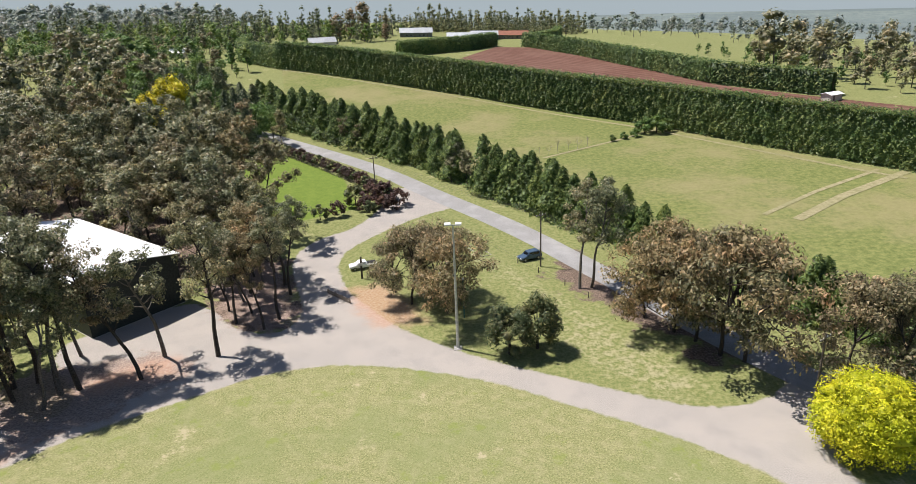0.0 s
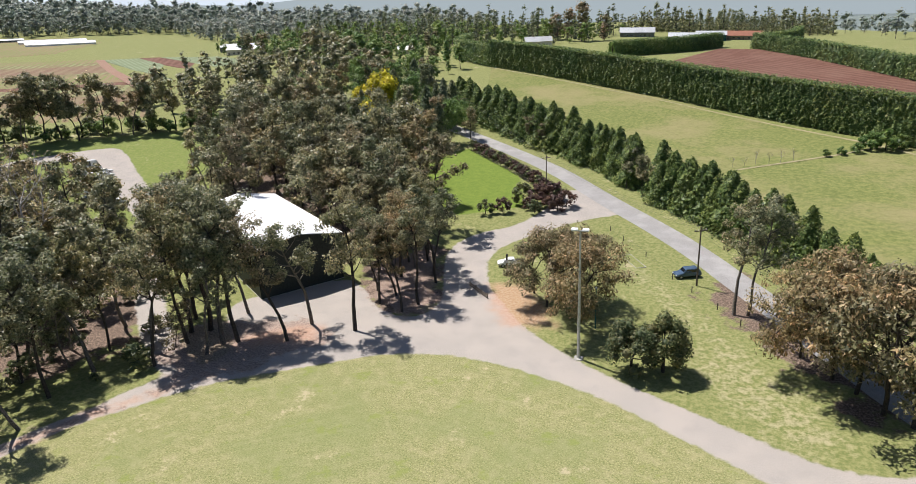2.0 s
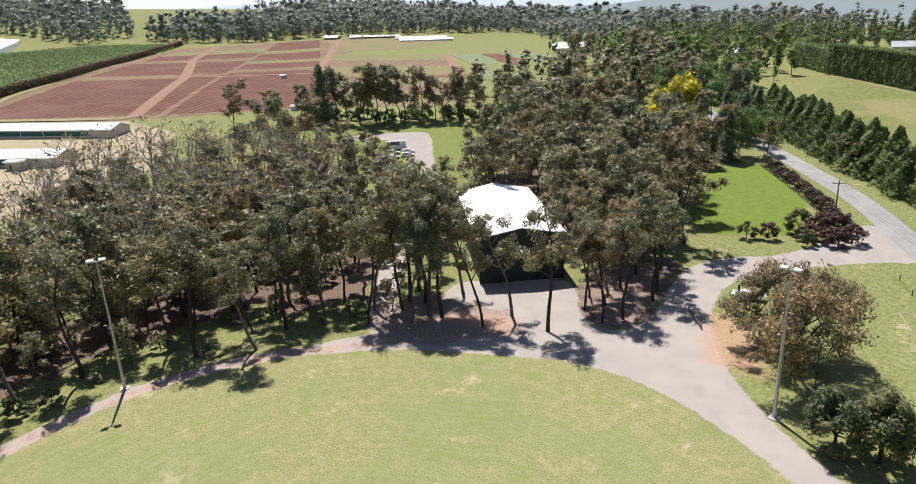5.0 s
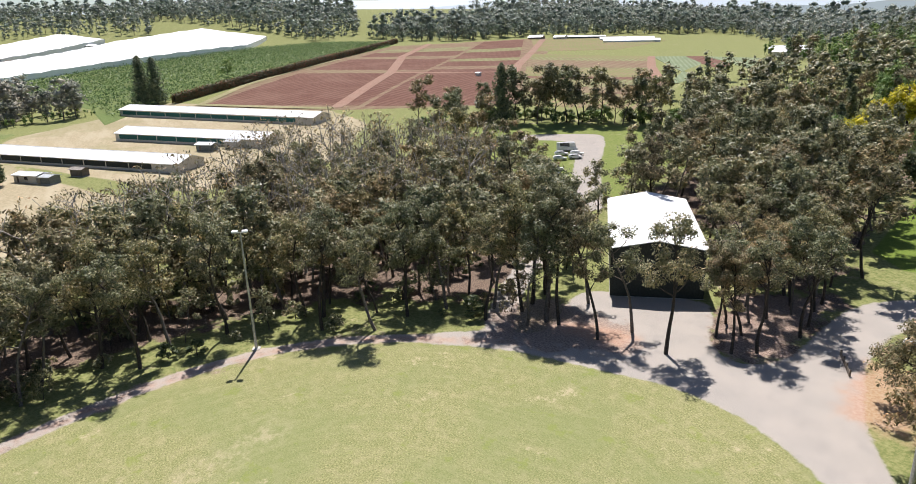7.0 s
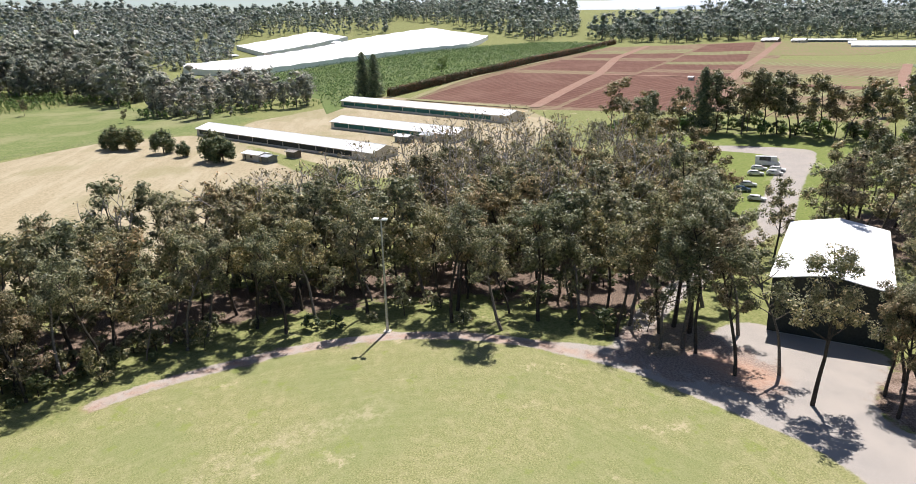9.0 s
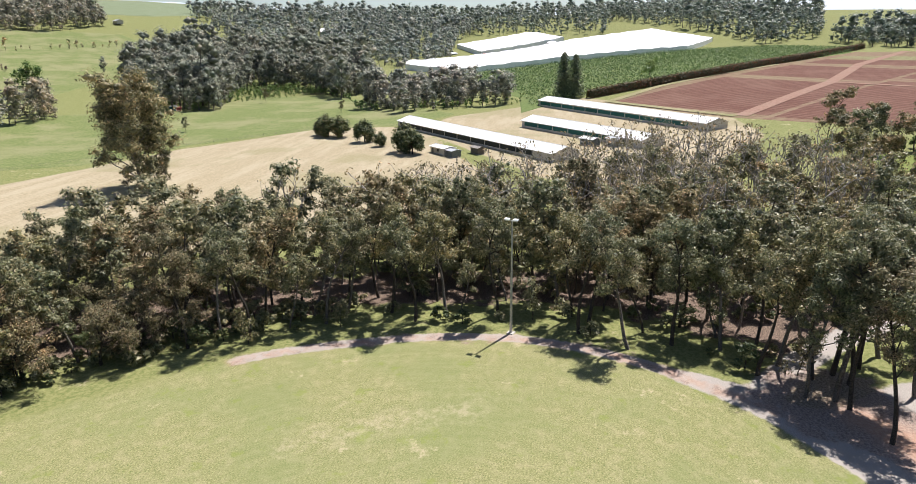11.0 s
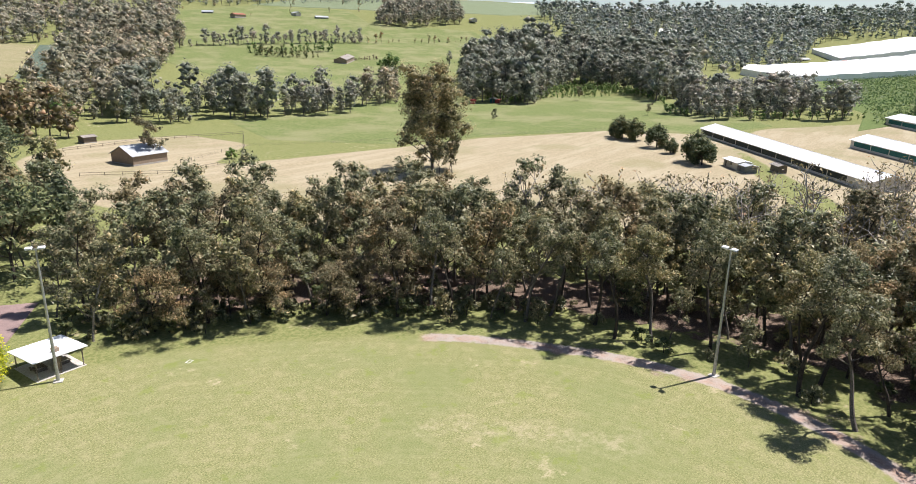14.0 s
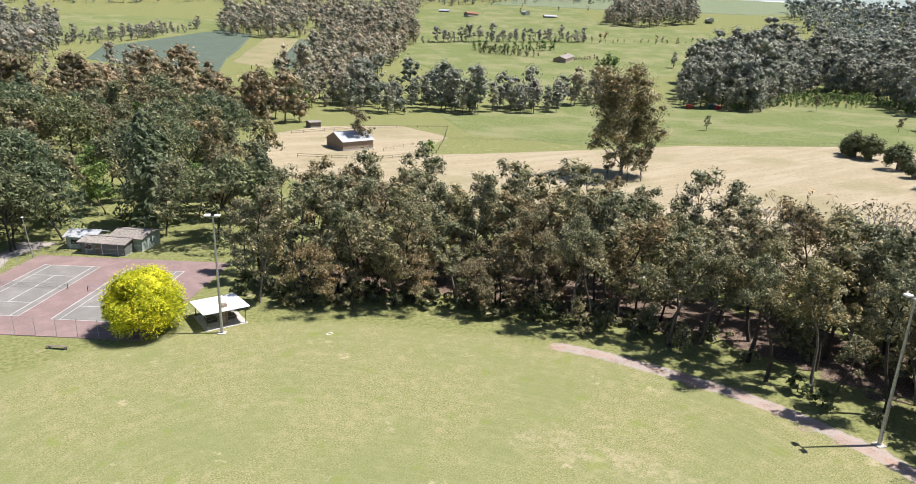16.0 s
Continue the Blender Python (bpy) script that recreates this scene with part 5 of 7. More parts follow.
wood("west_wood", [(-720, -330), (-760, -180), (-850, -140), (-1060, -170), (-1250, -150), (-1400, -500), (-1000, -600), (-800, -420)], 19, 27, HAZED_WOOD_LEAF, "forest on the western valley side", 9, 1.0, 17, thin_out=1.25)
wood("west_ridge_wood", [(-880, 250), (-930, 330), (-1250, 420), (-1700, 250), (-1700, 0), (-1300, 60), (-1000, 220)], 19, 28, HAZED_WOOD_LEAF, "forest on the western ridge", 8, 1.0, 18, thin_out=1.25)
wood("far_ridge_wood", [(-1150, -170), (-1080, 60), (-1300, 80), (-1650, 0), (-1650, -420), (-1300, -450)], 24, 26, HAZED_WOOD_LEAF, "forest closing the valley beyond the nets", 7, 1.0, 46, thin_out=1.25)
wood("north_ridge_wood", [(-1200, 620), (-850, 830), (-300, 950), (-300, 1200), (-1300, 1000)], 21, 26, HAZED_WOOD_LEAF, "forest on the northern skyline", 7, 1.0, 20, thin_out=1.25)
wood("south_ridge_wood", [(-700, -900), (-200, -1000), (100, -900), (100, -1150), (-800, -1150)], 22, 24, HAZED_WOOD_LEAF, "wooded southern skyline", 7, 1.0, 21, thin_out=0.8)
wood("south_slope_trees", [(-330, -880), (-460, -770), (-600, -720), (-690, -680), (-800, -820), (-500, -900)], 75, 10, EUC, "single trees dotted over hillside paddocks", 10, 0.9, 22)
wood("crest_trees", [(-560, -880), (-760, -830), (-960, -780), (-1000, -860), (-760, -960), (-500, -960)], 22, 20, HAZED_WOOD_LEAF, "trees along the hill crest", 9, 1.0, 26)


def hedge(name, line, tall_m, deep, leaf_mat, label, per_m, size, seed):
    """A clipped windbreak: leaves all over a lumpy wall of foliage, with dark stems inside."""
    r = np.random.default_rng(seed)
    at, out, segs = [], [], []
    for (x0, y0), (x1, y1) in zip(line, line[1:]):
        d = math.hypot(x1 - x0, y1 - y0)
        n = int(d * per_m)
        s = r.random(n) * d
        tx, ty = (x1 - x0) / d, (y1 - y0) / d
        face = r.choice(3, n, p=(0.4, 0.25, 0.35))
        up = r.random(n) ** 0.9
        lump = 0.38 * np.sin(s * 2.3 + np.sin(s * 0.37) * 3 + np.sin(up * 14 + s) * 1.5) + 0.25 * np.sin(s * 0.9 + up * 5) + 0.42 * np.sin(s * 4.1 + up * 6) * np.sin(up * 26 + s * 1.3)
        half = deep / 2 * (1 - 0.25 * up ** 3) + lump
        u = np.where(face == 0, -half, np.where(face == 1, half, r.uniform(-1, 1, n) * half))
        zz = np.where(face == 2, tall_m + 0.75 * lump, up * tall_m) + r.normal(0, 0.2, n)
        px, py = x0 + tx * s - ty * u, y0 + ty * s + tx * u
        at.append(np.stack([px, py, height(px, py) + zz], 1))
        sg = np.where(face == 0, -1.0, np.where(face == 1, 1.0, 0.0))
        out.append(np.stack([-ty * sg, tx * sg, np.where(face == 2, 1.0, 0.1)], 1))
        for q in np.arange(1, d, 3.0):
            bx, by = x0 + tx * q, y0 + ty * q
            b = float(height(bx, by))
            segs.append((np.array((bx, by, b - 0.3)), np.array((bx, by, b + tall_m * 0.9)), 0.25, 0.08))
            for w in (-0.3, 0.3):
                segs.append((np.array((bx, by, b + tall_m * 0.3)), np.array((bx - ty * deep * w, by + tx * deep * w, b + tall_m * 0.8)), 0.12, 0.05))
    core = []
    for (x0, y0), (x1, y1) in zip(line, line[1:]):
        d = math.hypot(x1 - x0, y1 - y0)
        n = int(d / 2.5)
        s = np.linspace(0, 1, n + 1)
        w = deep / 2 * 0.72
        prof = ((-w, 0.4), (-w * 0.95, tall_m * 0.6), (-w * 0.6, tall_m * 0.93), (w * 0.6, tall_m * 0.93), (w * 0.95, tall_m * 0.6), (w, 0.4))
        for u, q in prof:
            px, py = x0 + (x1 - x0) * s - (y1 - y0) / d * u, y0 + (y1 - y0) * s + (x1 - x0) / d * u
            core.append(np.stack([px, py, height(px, py) + q], 1))
    cv, cf, base = [], [], 0
    for k in range(0, len(core), 6):
        n = len(core[k])
        cv += core[k:k + 6]
        for j in range(5):
            i = base + j * n + np.arange(n - 1)
            cf.append(np.stack([i, i + n, i + n + 1, i + 1], 1))
        base += 6 * n
    ob = thing(name, Matrix(), label, "hedge")
    child("inner_growth", mesh(name + "_core", np.concatenate(cv), np.concatenate(cf), leaf_mat), ob)
    v, f = blades(r, np.concatenate(at), np.concatenate(out), size, 1.5, 0.2)
    child("foliage", mesh(name, v, f, leaf_mat), ob)
    tv, tf = tubes(segs, 4)
    child("stems", mesh(name + "_stems", tv, tf, BARK), ob)


hedge("windbreak_hedge", [(-88, 354), (8, 277), (66, 220), (112, 158), (165, 80)], 13.0, 6, HEDGE_LEAF, "tall clipped cypress windbreak hedge along the paddock", 300, 0.55, 30)
hedge("windbreak_hedge", [(50, 462), (76, 404), (112, 290), (143, 252)], 9.0, 6, HEDGE_LEAF, "clipped cypress windbreak hedge beyond red soil", 60, 0.85, 31)
hedge("windbreak_hedge", [(50, 462), (75, 500), (88, 560)], 8.0, 5, HEDGE_LEAF, "clipped cypress windbreak hedge at the hill top", 55, 0.85, 32)
hedge("windbreak_hedge", [(-30, 400), (12, 440), (30, 470)], 8.5, 7, HEDGE_LEAF, "clipped cypress windbreak hedge at the hill top", 55, 0.85, 33)
hedge("windbreak_hedge", [(-88, 354), (-118, 390), (-130, 450)], 11.0, 6, HEDGE_LEAF, "tall cypress windbreak hedge beside a green lawn", 60, 0.85, 34)
hedge("orchard_hedge", [(-380, 42), (-483, 132), (-620, 226), (-770, 325)], 5.0, 4, RUST_LEAF, "long orchard hedge with rusty red new leaves", 30, 0.9, 35)
# ---- roads, fields and water-worn tracks ----
ribbon("road", ROAD, 5.6, 0.05, ASPHALT, 4.0, "worn grey sealed country road", "road")
PASTURE = field("pasture", (0.098, 0.122, 0.036), (0.195, 0.205, 0.072), (0.25, 0.215, 0.11), 0.65)
MEADOW = field("green_meadow", (0.095, 0.130, 0.040), (0.19, 0.212, 0.084), (0.27, 0.25, 0.14), 0.55)
STRAW = field("straw_track", (0.20, 0.185, 0.095), (0.32, 0.28, 0.17), (0.18, 0.18, 0.08), 0.6)
RED_SOIL = field("ploughed_red_soil", (0.080, 0.038, 0.028), (0.145, 0.070, 0.050), (0.19, 0.115, 0.085), 0.4, -35, 5.0, (0.19, 0.115, 0.085), 0.45)
RED_TRACK = field("red_earth_track", (0.20, 0.12, 0.088), (0.29, 0.185, 0.14), (0.26, 0.19, 0.14), 0.5)
CROP_MIX = field("mixed_crop_rows", (0.19, 0.14, 0.085), (0.24, 0.185, 0.11), (0.16, 0.17, 0.07), 0.6, -38, 4.0, (0.15, 0.19, 0.06), 0.75)
CROP_BLUE = field("blue_green_crop", (0.12, 0.155, 0.085), (0.18, 0.215, 0.125), (0.15, 0.18, 0.10), 0.3, -50, 3.0, (0.22, 0.25, 0.165), 0.6)
CROP_DARK = field("dark_crop", (0.085, 0.115, 0.085), (0.13, 0.16, 0.12), (0.10, 0.13, 0.1), 0.3, 30, 4.0, (0.065, 0.09, 0.07), 0.6)
ORCHARD = field("orchard_ground", (0.085, 0.125, 0.04), (0.14, 0.18, 0.062), (0.16, 0.17, 0.07), 0.4)
for k, (poly, lift, material, gap, label) in enumerate((
        ([(-86, 350), (6, 273), (64, 217), (108, 154), (150, 96), (110, 40), (84, 48), (66, 76), (44, 113), (24, 147), (3, 174), (-22, 205), (-60, 245)], 0.06, PASTURE, 12, "rough green pasture with dry patches"),
        ([(30, 455), (52, 452), (78, 398), (112, 283), (140, 246), (180, 195), (150, 120), (112, 164), (70, 224), (12, 281), (-20, 310)], 0.08, RED_SOIL, 14, "bare red ploughed strip between hedges"),
        ([(-540, 380), (-692, 470), (-646, 600), (-560, 560), (-500, 450)], 0.08, CROP_MIX, 18, "crop rows round the greenhouses"),
        ([(-410, 412), (-386, 424), (-330, 385), (-290, 330), (-236, 268), (-250, 300)], 0.10, CROP_BLUE, 14, "blue-green vegetable rows"),
        ([(-386, 424), (-371, 430), (-305, 385), (-280, 350), (-300, 362)], 0.14, RED_SOIL, 14, "strip of bare red soil"),
        ([(-371, 430), (-318, 430), (-255, 390), (-270, 362), (-300, 385)], 0.12, CROP_BLUE, 14, "blue-green vegetable rows"),
        ([(-330, 8), (-395, 36), (-500, 128), (-700, 285), (-790, 330), (-860, 260), (-840, 160), (-720, 0), (-660, -80), (-500, -45), (-400, 0)], 0.08, ORCHARD, 18, "green orchard ground"),
        ([(-230, -128), (-455, -150), (-440, -190), (-335, -228), (-300, -255), (-225, -242), (-170, -245), (-150, -185), (-182, -140)], 0.08, MEADOW, 14, "green paddock beyond the dry ground"),
        ([(-282, -86), (-230, -128), (-455, -150), (-372, -66), (-330, -30), (-290, -45)], 0.07, MEADOW, 14, "green paddock beside the woodland"),
        ([(-225, -300), (-300, -300), (-420, -340), (-520, -360), (-660, -420), (-720, -520), (-560, -640), (-640, -640), (-700, -740), (-620, -860), (-420, -840), (-280, -600), (-265, -420)], 0.10, MEADOW, 22, "green hillside paddocks"),
        ([(-24, -503), (-42, -576), (-172, -724), (-188, -668), (-120, -500), (-95, -420), (-75, -420)], 0.10, CROP_DARK, 16, "dark green market garden rows"),
        ([(-140, -440), (-164, -442), (-272, -603), (-224, -623)], 0.14, CROP_DARK, 16, "dark green market garden rows"),
        ([(-122, -482), (-137, -440), (-222, -625), (-200, -650)], 0.12, STRAW, 16, "strip of fallow brown ground"),
        ([(-177, -712), (-60, -640), (60, -560), (120, -700), (-40, -860), (-220, -800)], 0.10, MEADOW, 22, "green slope beyond the market garden"),
        ([(-620, -870), (-760, -720), (-900, -600), (-1100, -560), (-1300, -700), (-900, -1000)], 0.12, CROP_BLUE, 26, "vineyard rows over the far hillside"))):
    drape("field_%d" % (k + 1), poly, lift, material, gap, label, "field")
for k, (line, width, material, label) in enumerate((
        ([(65, 133), (82, 145), (104, 158)], 1.2, STRAW, "worn straw-coloured track across pasture"), ([(70, 129), (86, 141), (109, 155)], 2.2, STRAW, "worn straw-coloured track across pasture"),
        ([(25, 184), (50, 200), (66, 212)], 1.0, STRAW, "shallow drain line across pasture"),
        ([(-300, 112), (-430, 190), (-560, 250), (-705, 340)], 7, RED_TRACK, "red earth farm track"), ([(-247, 182), (-350, 242), (-440, 302), (-560, 392), (-680, 480)], 7, RED_TRACK, "red earth farm track"),
        ([(-430, 190), (-380, 262)], 5, RED_TRACK, "red earth farm track"), ([(-236, 264), (-330, 340), (-410, 410)], 6, RED_TRACK, "red earth farm track"),
        ([(-300, 110), (-362, 54), (-420, 86), (-560, 190)], 5, STRAW, "straw-coloured field margin"),
        ([(-86, 346), (6, 269), (62, 213), (106, 150)], 1.3, STRAW, "bare strip at the hedge foot"))):
    ribbon("track_%d" % (k + 1), line, width, 0.3 if line[0][0] < -200 else 0.14, material, 6, label, "track")


def strips(a, b, kinds, label, category, number, rise=0.13):
    """Bands of crop across the land between two edge lines (start, end); kinds: (share of the length, material)."""
    f = 0.0
    for k, (share, material) in enumerate(kinds):
        g = f + share
        at = lambda e, q: (e[0][0] + (e[1][0] - e[0][0]) * q, e[0][1] + (e[1][1] - e[0][1]) * q)
        drape("field_%d" % (number + k), [at(a, f), at(a, g), at(b, g), at(b, f)], rise + 0.02 * (k % 2), material, 16, label, category)
        f = g


# blue-grey haze of the distance is put into the plain's own colours
HAZED_PLAIN = field("hazed_distant_plain", (0.10, 0.13, 0.125), (0.19, 0.22, 0.20), (0.09, 0.115, 0.12), 0.8, scale=0.06)
drape("far_plain", [(70, 1150), (-60, 1900), (200, 3500), (1800, 3200), (2600, 1600), (1500, 700), (800, 420), (520, 420), (420, 640), (260, 900)], 0.6, HAZED_PLAIN, 120, "distant plain of paddocks and woods, tinted with haze", "plain")
FALLOW = field("fallow_red_straw", (0.13, 0.08, 0.054), (0.21, 0.14, 0.097), (0.19, 0.165, 0.09), 0.55, -35, 8.0, (0.23, 0.19, 0.115), 0.45)
CROP_GREEN = field("leafy_crop_rows", (0.13, 0.11, 0.06), (0.19, 0.175, 0.085), (0.2, 0.15, 0.09), 0.5, -35, 5.0, (0.22, 0.25, 0.12), 0.7)
drape("field_29", [(-300, 106), (-364, 52), (-420, 84), (-706, 296), (-702, 400), (-696, 468), (-560, 410), (-440, 316), (-246, 186)], 0.06, FALLOW, 16, "fallow red ground between ploughed bands", "field")
strips(((-362, 58), (-700, 305)), ((-300, 124), (-690, 398)), ((0.30, RED_SOIL), (0.05, FALLOW), (0.22, RED_SOIL), (0.06, FALLOW), (0.12, RED_SOIL), (0.10, CROP_GREEN), (0.15, FALLOW)), "ploughed red field with paler bands", "field", 30)
strips(((-296, 126), (-688, 402)), ((-249, 180), (-690, 458)), ((0.36, RED_SOIL), (0.05, FALLOW), (0.10, RED_SOIL), (0.05, CROP_GREEN), (0.14, RED_SOIL), (0.07, CROP_GREEN), (0.23, RED_SOIL)), "ploughed red field with crop bands", "field", 40)
strips(((-243, 186), (-522, 362)), ((-190, 216), (-415, 412)), ((0.12, CROP_MIX), (0.07, FALLOW), (0.13, CROP_GREEN), (0.05, RED_SOIL), (0.18, CROP_MIX), (0.05, CROP_GREEN), (0.22, FALLOW), (0.08, CROP_GREEN), (0.10, CROP_MIX)), "bands of vegetable rows on red soil", "field", 50, 0.3)
# centre line of the road
for k, (x, y) in enumerate(line_points(ROAD, 9.0)):
    if 62 < y < 260:
        nx, ny = line_points(ROAD, 9.0)[k + 1]
        d = math.hypot(nx - x, ny - y)
        ribbon("road_marking", [(x, y), (x + (nx - x) / d * 3, y + (ny - y) / d * 3)], 0.14, 0.065, LINE_WHITE, 3, "worn white centre line dash", "marking")


def orchard_rows():
    """Rows of small trained trees over the orchard."""
    r = np.random.default_rng(44)
    poly = [(-345, 12), (-400, 44), (-500, 136), (-700, 290), (-780, 322), (-845, 250), (-820, 160), (-715, 5), (-640, -70), (-500, -38), (-400, 2)]
    ux, uy = 0.78, -0.62
    at = []
    for q in np.arange(-700, 300, 5.0):
        s = np.arange(-900, 900, 1.6)
        px, py = -560 + ux * s - uy * q * 1.0, 120 + uy * s + ux * q
        ok = inside(px, py, poly)
        at.append(np.stack([px[ok], py[ok]], 1))
    p = np.concatenate(at)
    p = np.repeat(p, 3, 0) + r.normal(0, 0.45, (len(p) * 3, 2))
    z = height(p[:, 0], p[:, 1]) + r.uniform(0.4, 3.2, len(p))
    o = r.normal(0, 1, (len(p), 3))
    v, f = blades(r, np.column_stack([p, z]), o, 1.15, 1.3, 0.2)
    tagged(new("orchard", mesh("orchard", v, f, ORCHARD_LEAF)), "long rows of green orchard trees", "orchard", kind="stuff")


orchard_rows()


def nets(name, poly, tall_m, label, bays=26.0):
    """White netting stretched over a crop: a billowing sheet with side curtains."""
    bm = bmesh.new()
    bm.faces.new([bm.verts.new((x, y, 0)) for x, y in poly])
    bmesh.ops.triangulate(bm, faces=bm.faces[:])
    for axis in (0, 1):
        for v in np.arange(min(p[axis] for p in poly) + 12, max(p[axis] for p in poly), 12):
            bmesh.ops.bisect_plane(bm, geom=bm.verts[:] + bm.edges[:] + bm.faces[:], plane_co=(v, v, 0), plane_no=(1, 0, 0) if axis == 0 else (0, 1, 0))
    rim = [e for e in bm.edges if e.is_boundary]
    new_v = bmesh.ops.extrude_edge_only(bm, edges=rim)["geom"]
    low = {v for v in new_v if isinstance(v, bmesh.types.BMVert)}
    for v in bm.verts:
        x, y = v.co.x, v.co.y
        wave = 0.5 * math.sin((x * 0.78 - y * 0.62) * 6.28 / bays) + 0.3 * math.sin((x + y) * 0.07)
        v.co.z = float(height(x, y)) + (0.2 if v in low else tall_m + wave)
    ob = thing(name, Matrix(), label, "netting")
    part("net_sheet", bm, NET_CLOTH, ob)
    posts = bmesh.new()
    for x, y in poly:
        z = float(height(x, y))
        rod((x, y, z - 0.3), (x, y, z + tall_m + 0.4), 0.12, bm=posts, sides=5)
    part("corner_posts", posts, POST_WOOD, ob)


nets("crop_netting", [(-650, -88), (-720, 0), (-815, 152), (-940, 200), (-1060, 130), (-1010, 10), (-900, -90), (-790, -180), (-725, -165)], 6.0, "great sheet of white netting over an orchard")
nets("crop_netting", [(-925, -110), (-1010, -160), (-1120, -60), (-1040, 0)], 6.0, "white netting over a farther crop")
nets("crop_netting", [(-1040, -330), (-1090, -360), (-1060, -400), (-1010, -380)], 6.0, "white netting over a farther crop")

# ---- the hall ----
def gable(length, depth, eave, ridge, over=0.5):
    """Two roof slopes, with the ridge along x, as one thick sheet."""
    bm = bmesh.new()
    prof = [(-over, eave - 0.12 * over), (depth / 2, ridge), (depth + over, eave - 0.12 * over), (depth + over, eave - 0.12 * over - 0.15), (depth / 2, ridge - 0.15), (-over, eave - 0.12 * over - 0.15)]
    a = [bm.verts.new((-over, y, z)) for y, z in prof]
    b = [bm.verts.new((length + over, y, z)) for y, z in prof]
    bm.faces.new((a[0], a[1], a[4], a[5])), bm.faces.new((a[1], a[2], a[3], a[4])), bm.faces.new((b[0], b[5], b[4], b[1])), bm.faces.new((b[1], b[4], b[3], b[2]))
    for k in range(6):
        j = (k + 1) % 6
        bm.faces.new((a[j], a[k], b[k], b[j]))
    bmesh.ops.recalc_face_normals(bm, faces=bm.faces[:])
    return bm


def end_wall(x, depth, eave, ridge, thick=0.15):
    bm = bmesh.new()
    out = [(0, 0), (depth, 0), (depth, eave - 0.15), (depth / 2, ridge - 0.2), (0, eave - 0.15)]
    a = [bm.verts.new((x, y, z)) for y, z in out]
    b = [bm.verts.new((x + thick, y, z)) for y, z in out]
    bm.faces.new(a[::-1]), bm.faces.new(b)
    for k in range(5):
        j = (k + 1) % 5
        bm.faces.new((a[k], a[j], b[j], b[k]))
    bmesh.ops.recalc_face_normals(bm, faces=bm.faces[:])
    return bm


def building(name, m, length, depth, eave, ridge, wall, roof, label, category, openings=(), group="", over=0.5, ribs=0.0, chimney=False):
    """A gabled building with its ridge along x. openings: (part name, x0, x1, z0, z1) in the front wall at y = 0."""
    ob = thing(name, m, label, category, group)
    # front wall in pieces round its openings, so that they go through
    x = 0.0
    for _, x0, x1, z0, z1 in sorted(openings, key=lambda o: o[1]):
        if x0 > x:
            part("wall_panel", box(x, x0, 0, 0.15, 0, eave - 0.1), wall, ob)
        if z0 > 0.02:
            part("wall_panel", box(x0, x1, 0, 0.15, 0, z0), wall, ob)
        if eave - 0.1 - z1 > 0.02:
            part("wall_panel", box(x0, x1, 0, 0.15, z1, eave - 0.1), wall, ob)
        x = x1
    part("wall_panel", box(x, length, 0, 0.15, 0, eave - 0.1), wall, ob)
    part("wall", box(0, length, depth - 0.15, depth, 0, eave - 0.1), wall, ob)
    part("wall", end_wall(0.0, depth, eave, ridge), wall, ob)
    part("wall", end_wall(length - 0.15, depth, eave, ridge), wall, ob)
    part("plinth", box(-0.05, length + 0.05, -0.05, depth + 0.05, -1.2, 0.06), CONCRETE, ob)
    for kind, x0, x1, z0, z1 in openings:
        frame_ob = part(kind, box(x0, x1, 0.06, 0.12, z0, z1), WINDOW_DARK if kind == "window" else WALL_DARK if kind == "opening" else WALL_GREEN if kind == "shade_cloth" else TIMBER, ob)
        if kind == "window":
            part("window_sill", box(x0 - 0.05, x1 + 0.05, -0.06, 0.05, z0 - 0.08, z0), LINE_WHITE, frame_ob)
            part("window_head", box(x0 - 0.05, x1 + 0.05, -0.04, 0.05, z1, z1 + 0.08), LINE_WHITE, frame_ob)
    top = part("roof", gable(length, depth, eave, ridge, over), roof, ob)
    if ribs:
        rb = bmesh.new()
        k = math.atan2(ridge - eave, depth / 2)
        for x in np.arange(0.2, length, ribs):
            for y0, z0, y1, z1 in ((-over, eave - 0.12 * over, depth / 2, ridge), (depth + over, eave - 0.12 * over, depth / 2, ridge)):
                rod((x, y0, z0 + 0.01), (x, y1, z1 + 0.01), 0.03, sides=4, bm=rb)
        part("roof_ribs", rb, roof, top)
    part("ridge_cap", rod((-over, depth / 2, ridge + 0.0), (length + over, depth / 2, ridge + 0.0), 0.14, sides=6), roof, top)
    if chimney:
        part("chimney", box(length * 0.3, length * 0.3 + 0.7, depth / 2 - 0.35, depth / 2 + 0.35, eave, ridge + 1.0, 0.04), BRICK_TAN, top)
    return ob


# the ridge runs back from the track; its long side is 35 m
def seat(x, y, turn, length):
    """A pose on sloping ground, tilted along the building's length."""
    ex, ey = x + math.cos(radians(turn)) * length, y + math.sin(radians(turn)) * length
    rise = float(height(ex, ey)) - float(height(x, y))
    return pose(x, y, float(height(x, y)), 0, -math.degrees(math.atan2(rise, length)), turn) if length > 18 else pose(x, y, min(float(height(x, y)), float(height(ex, ey))) + 0.15, 0, 0, turn)


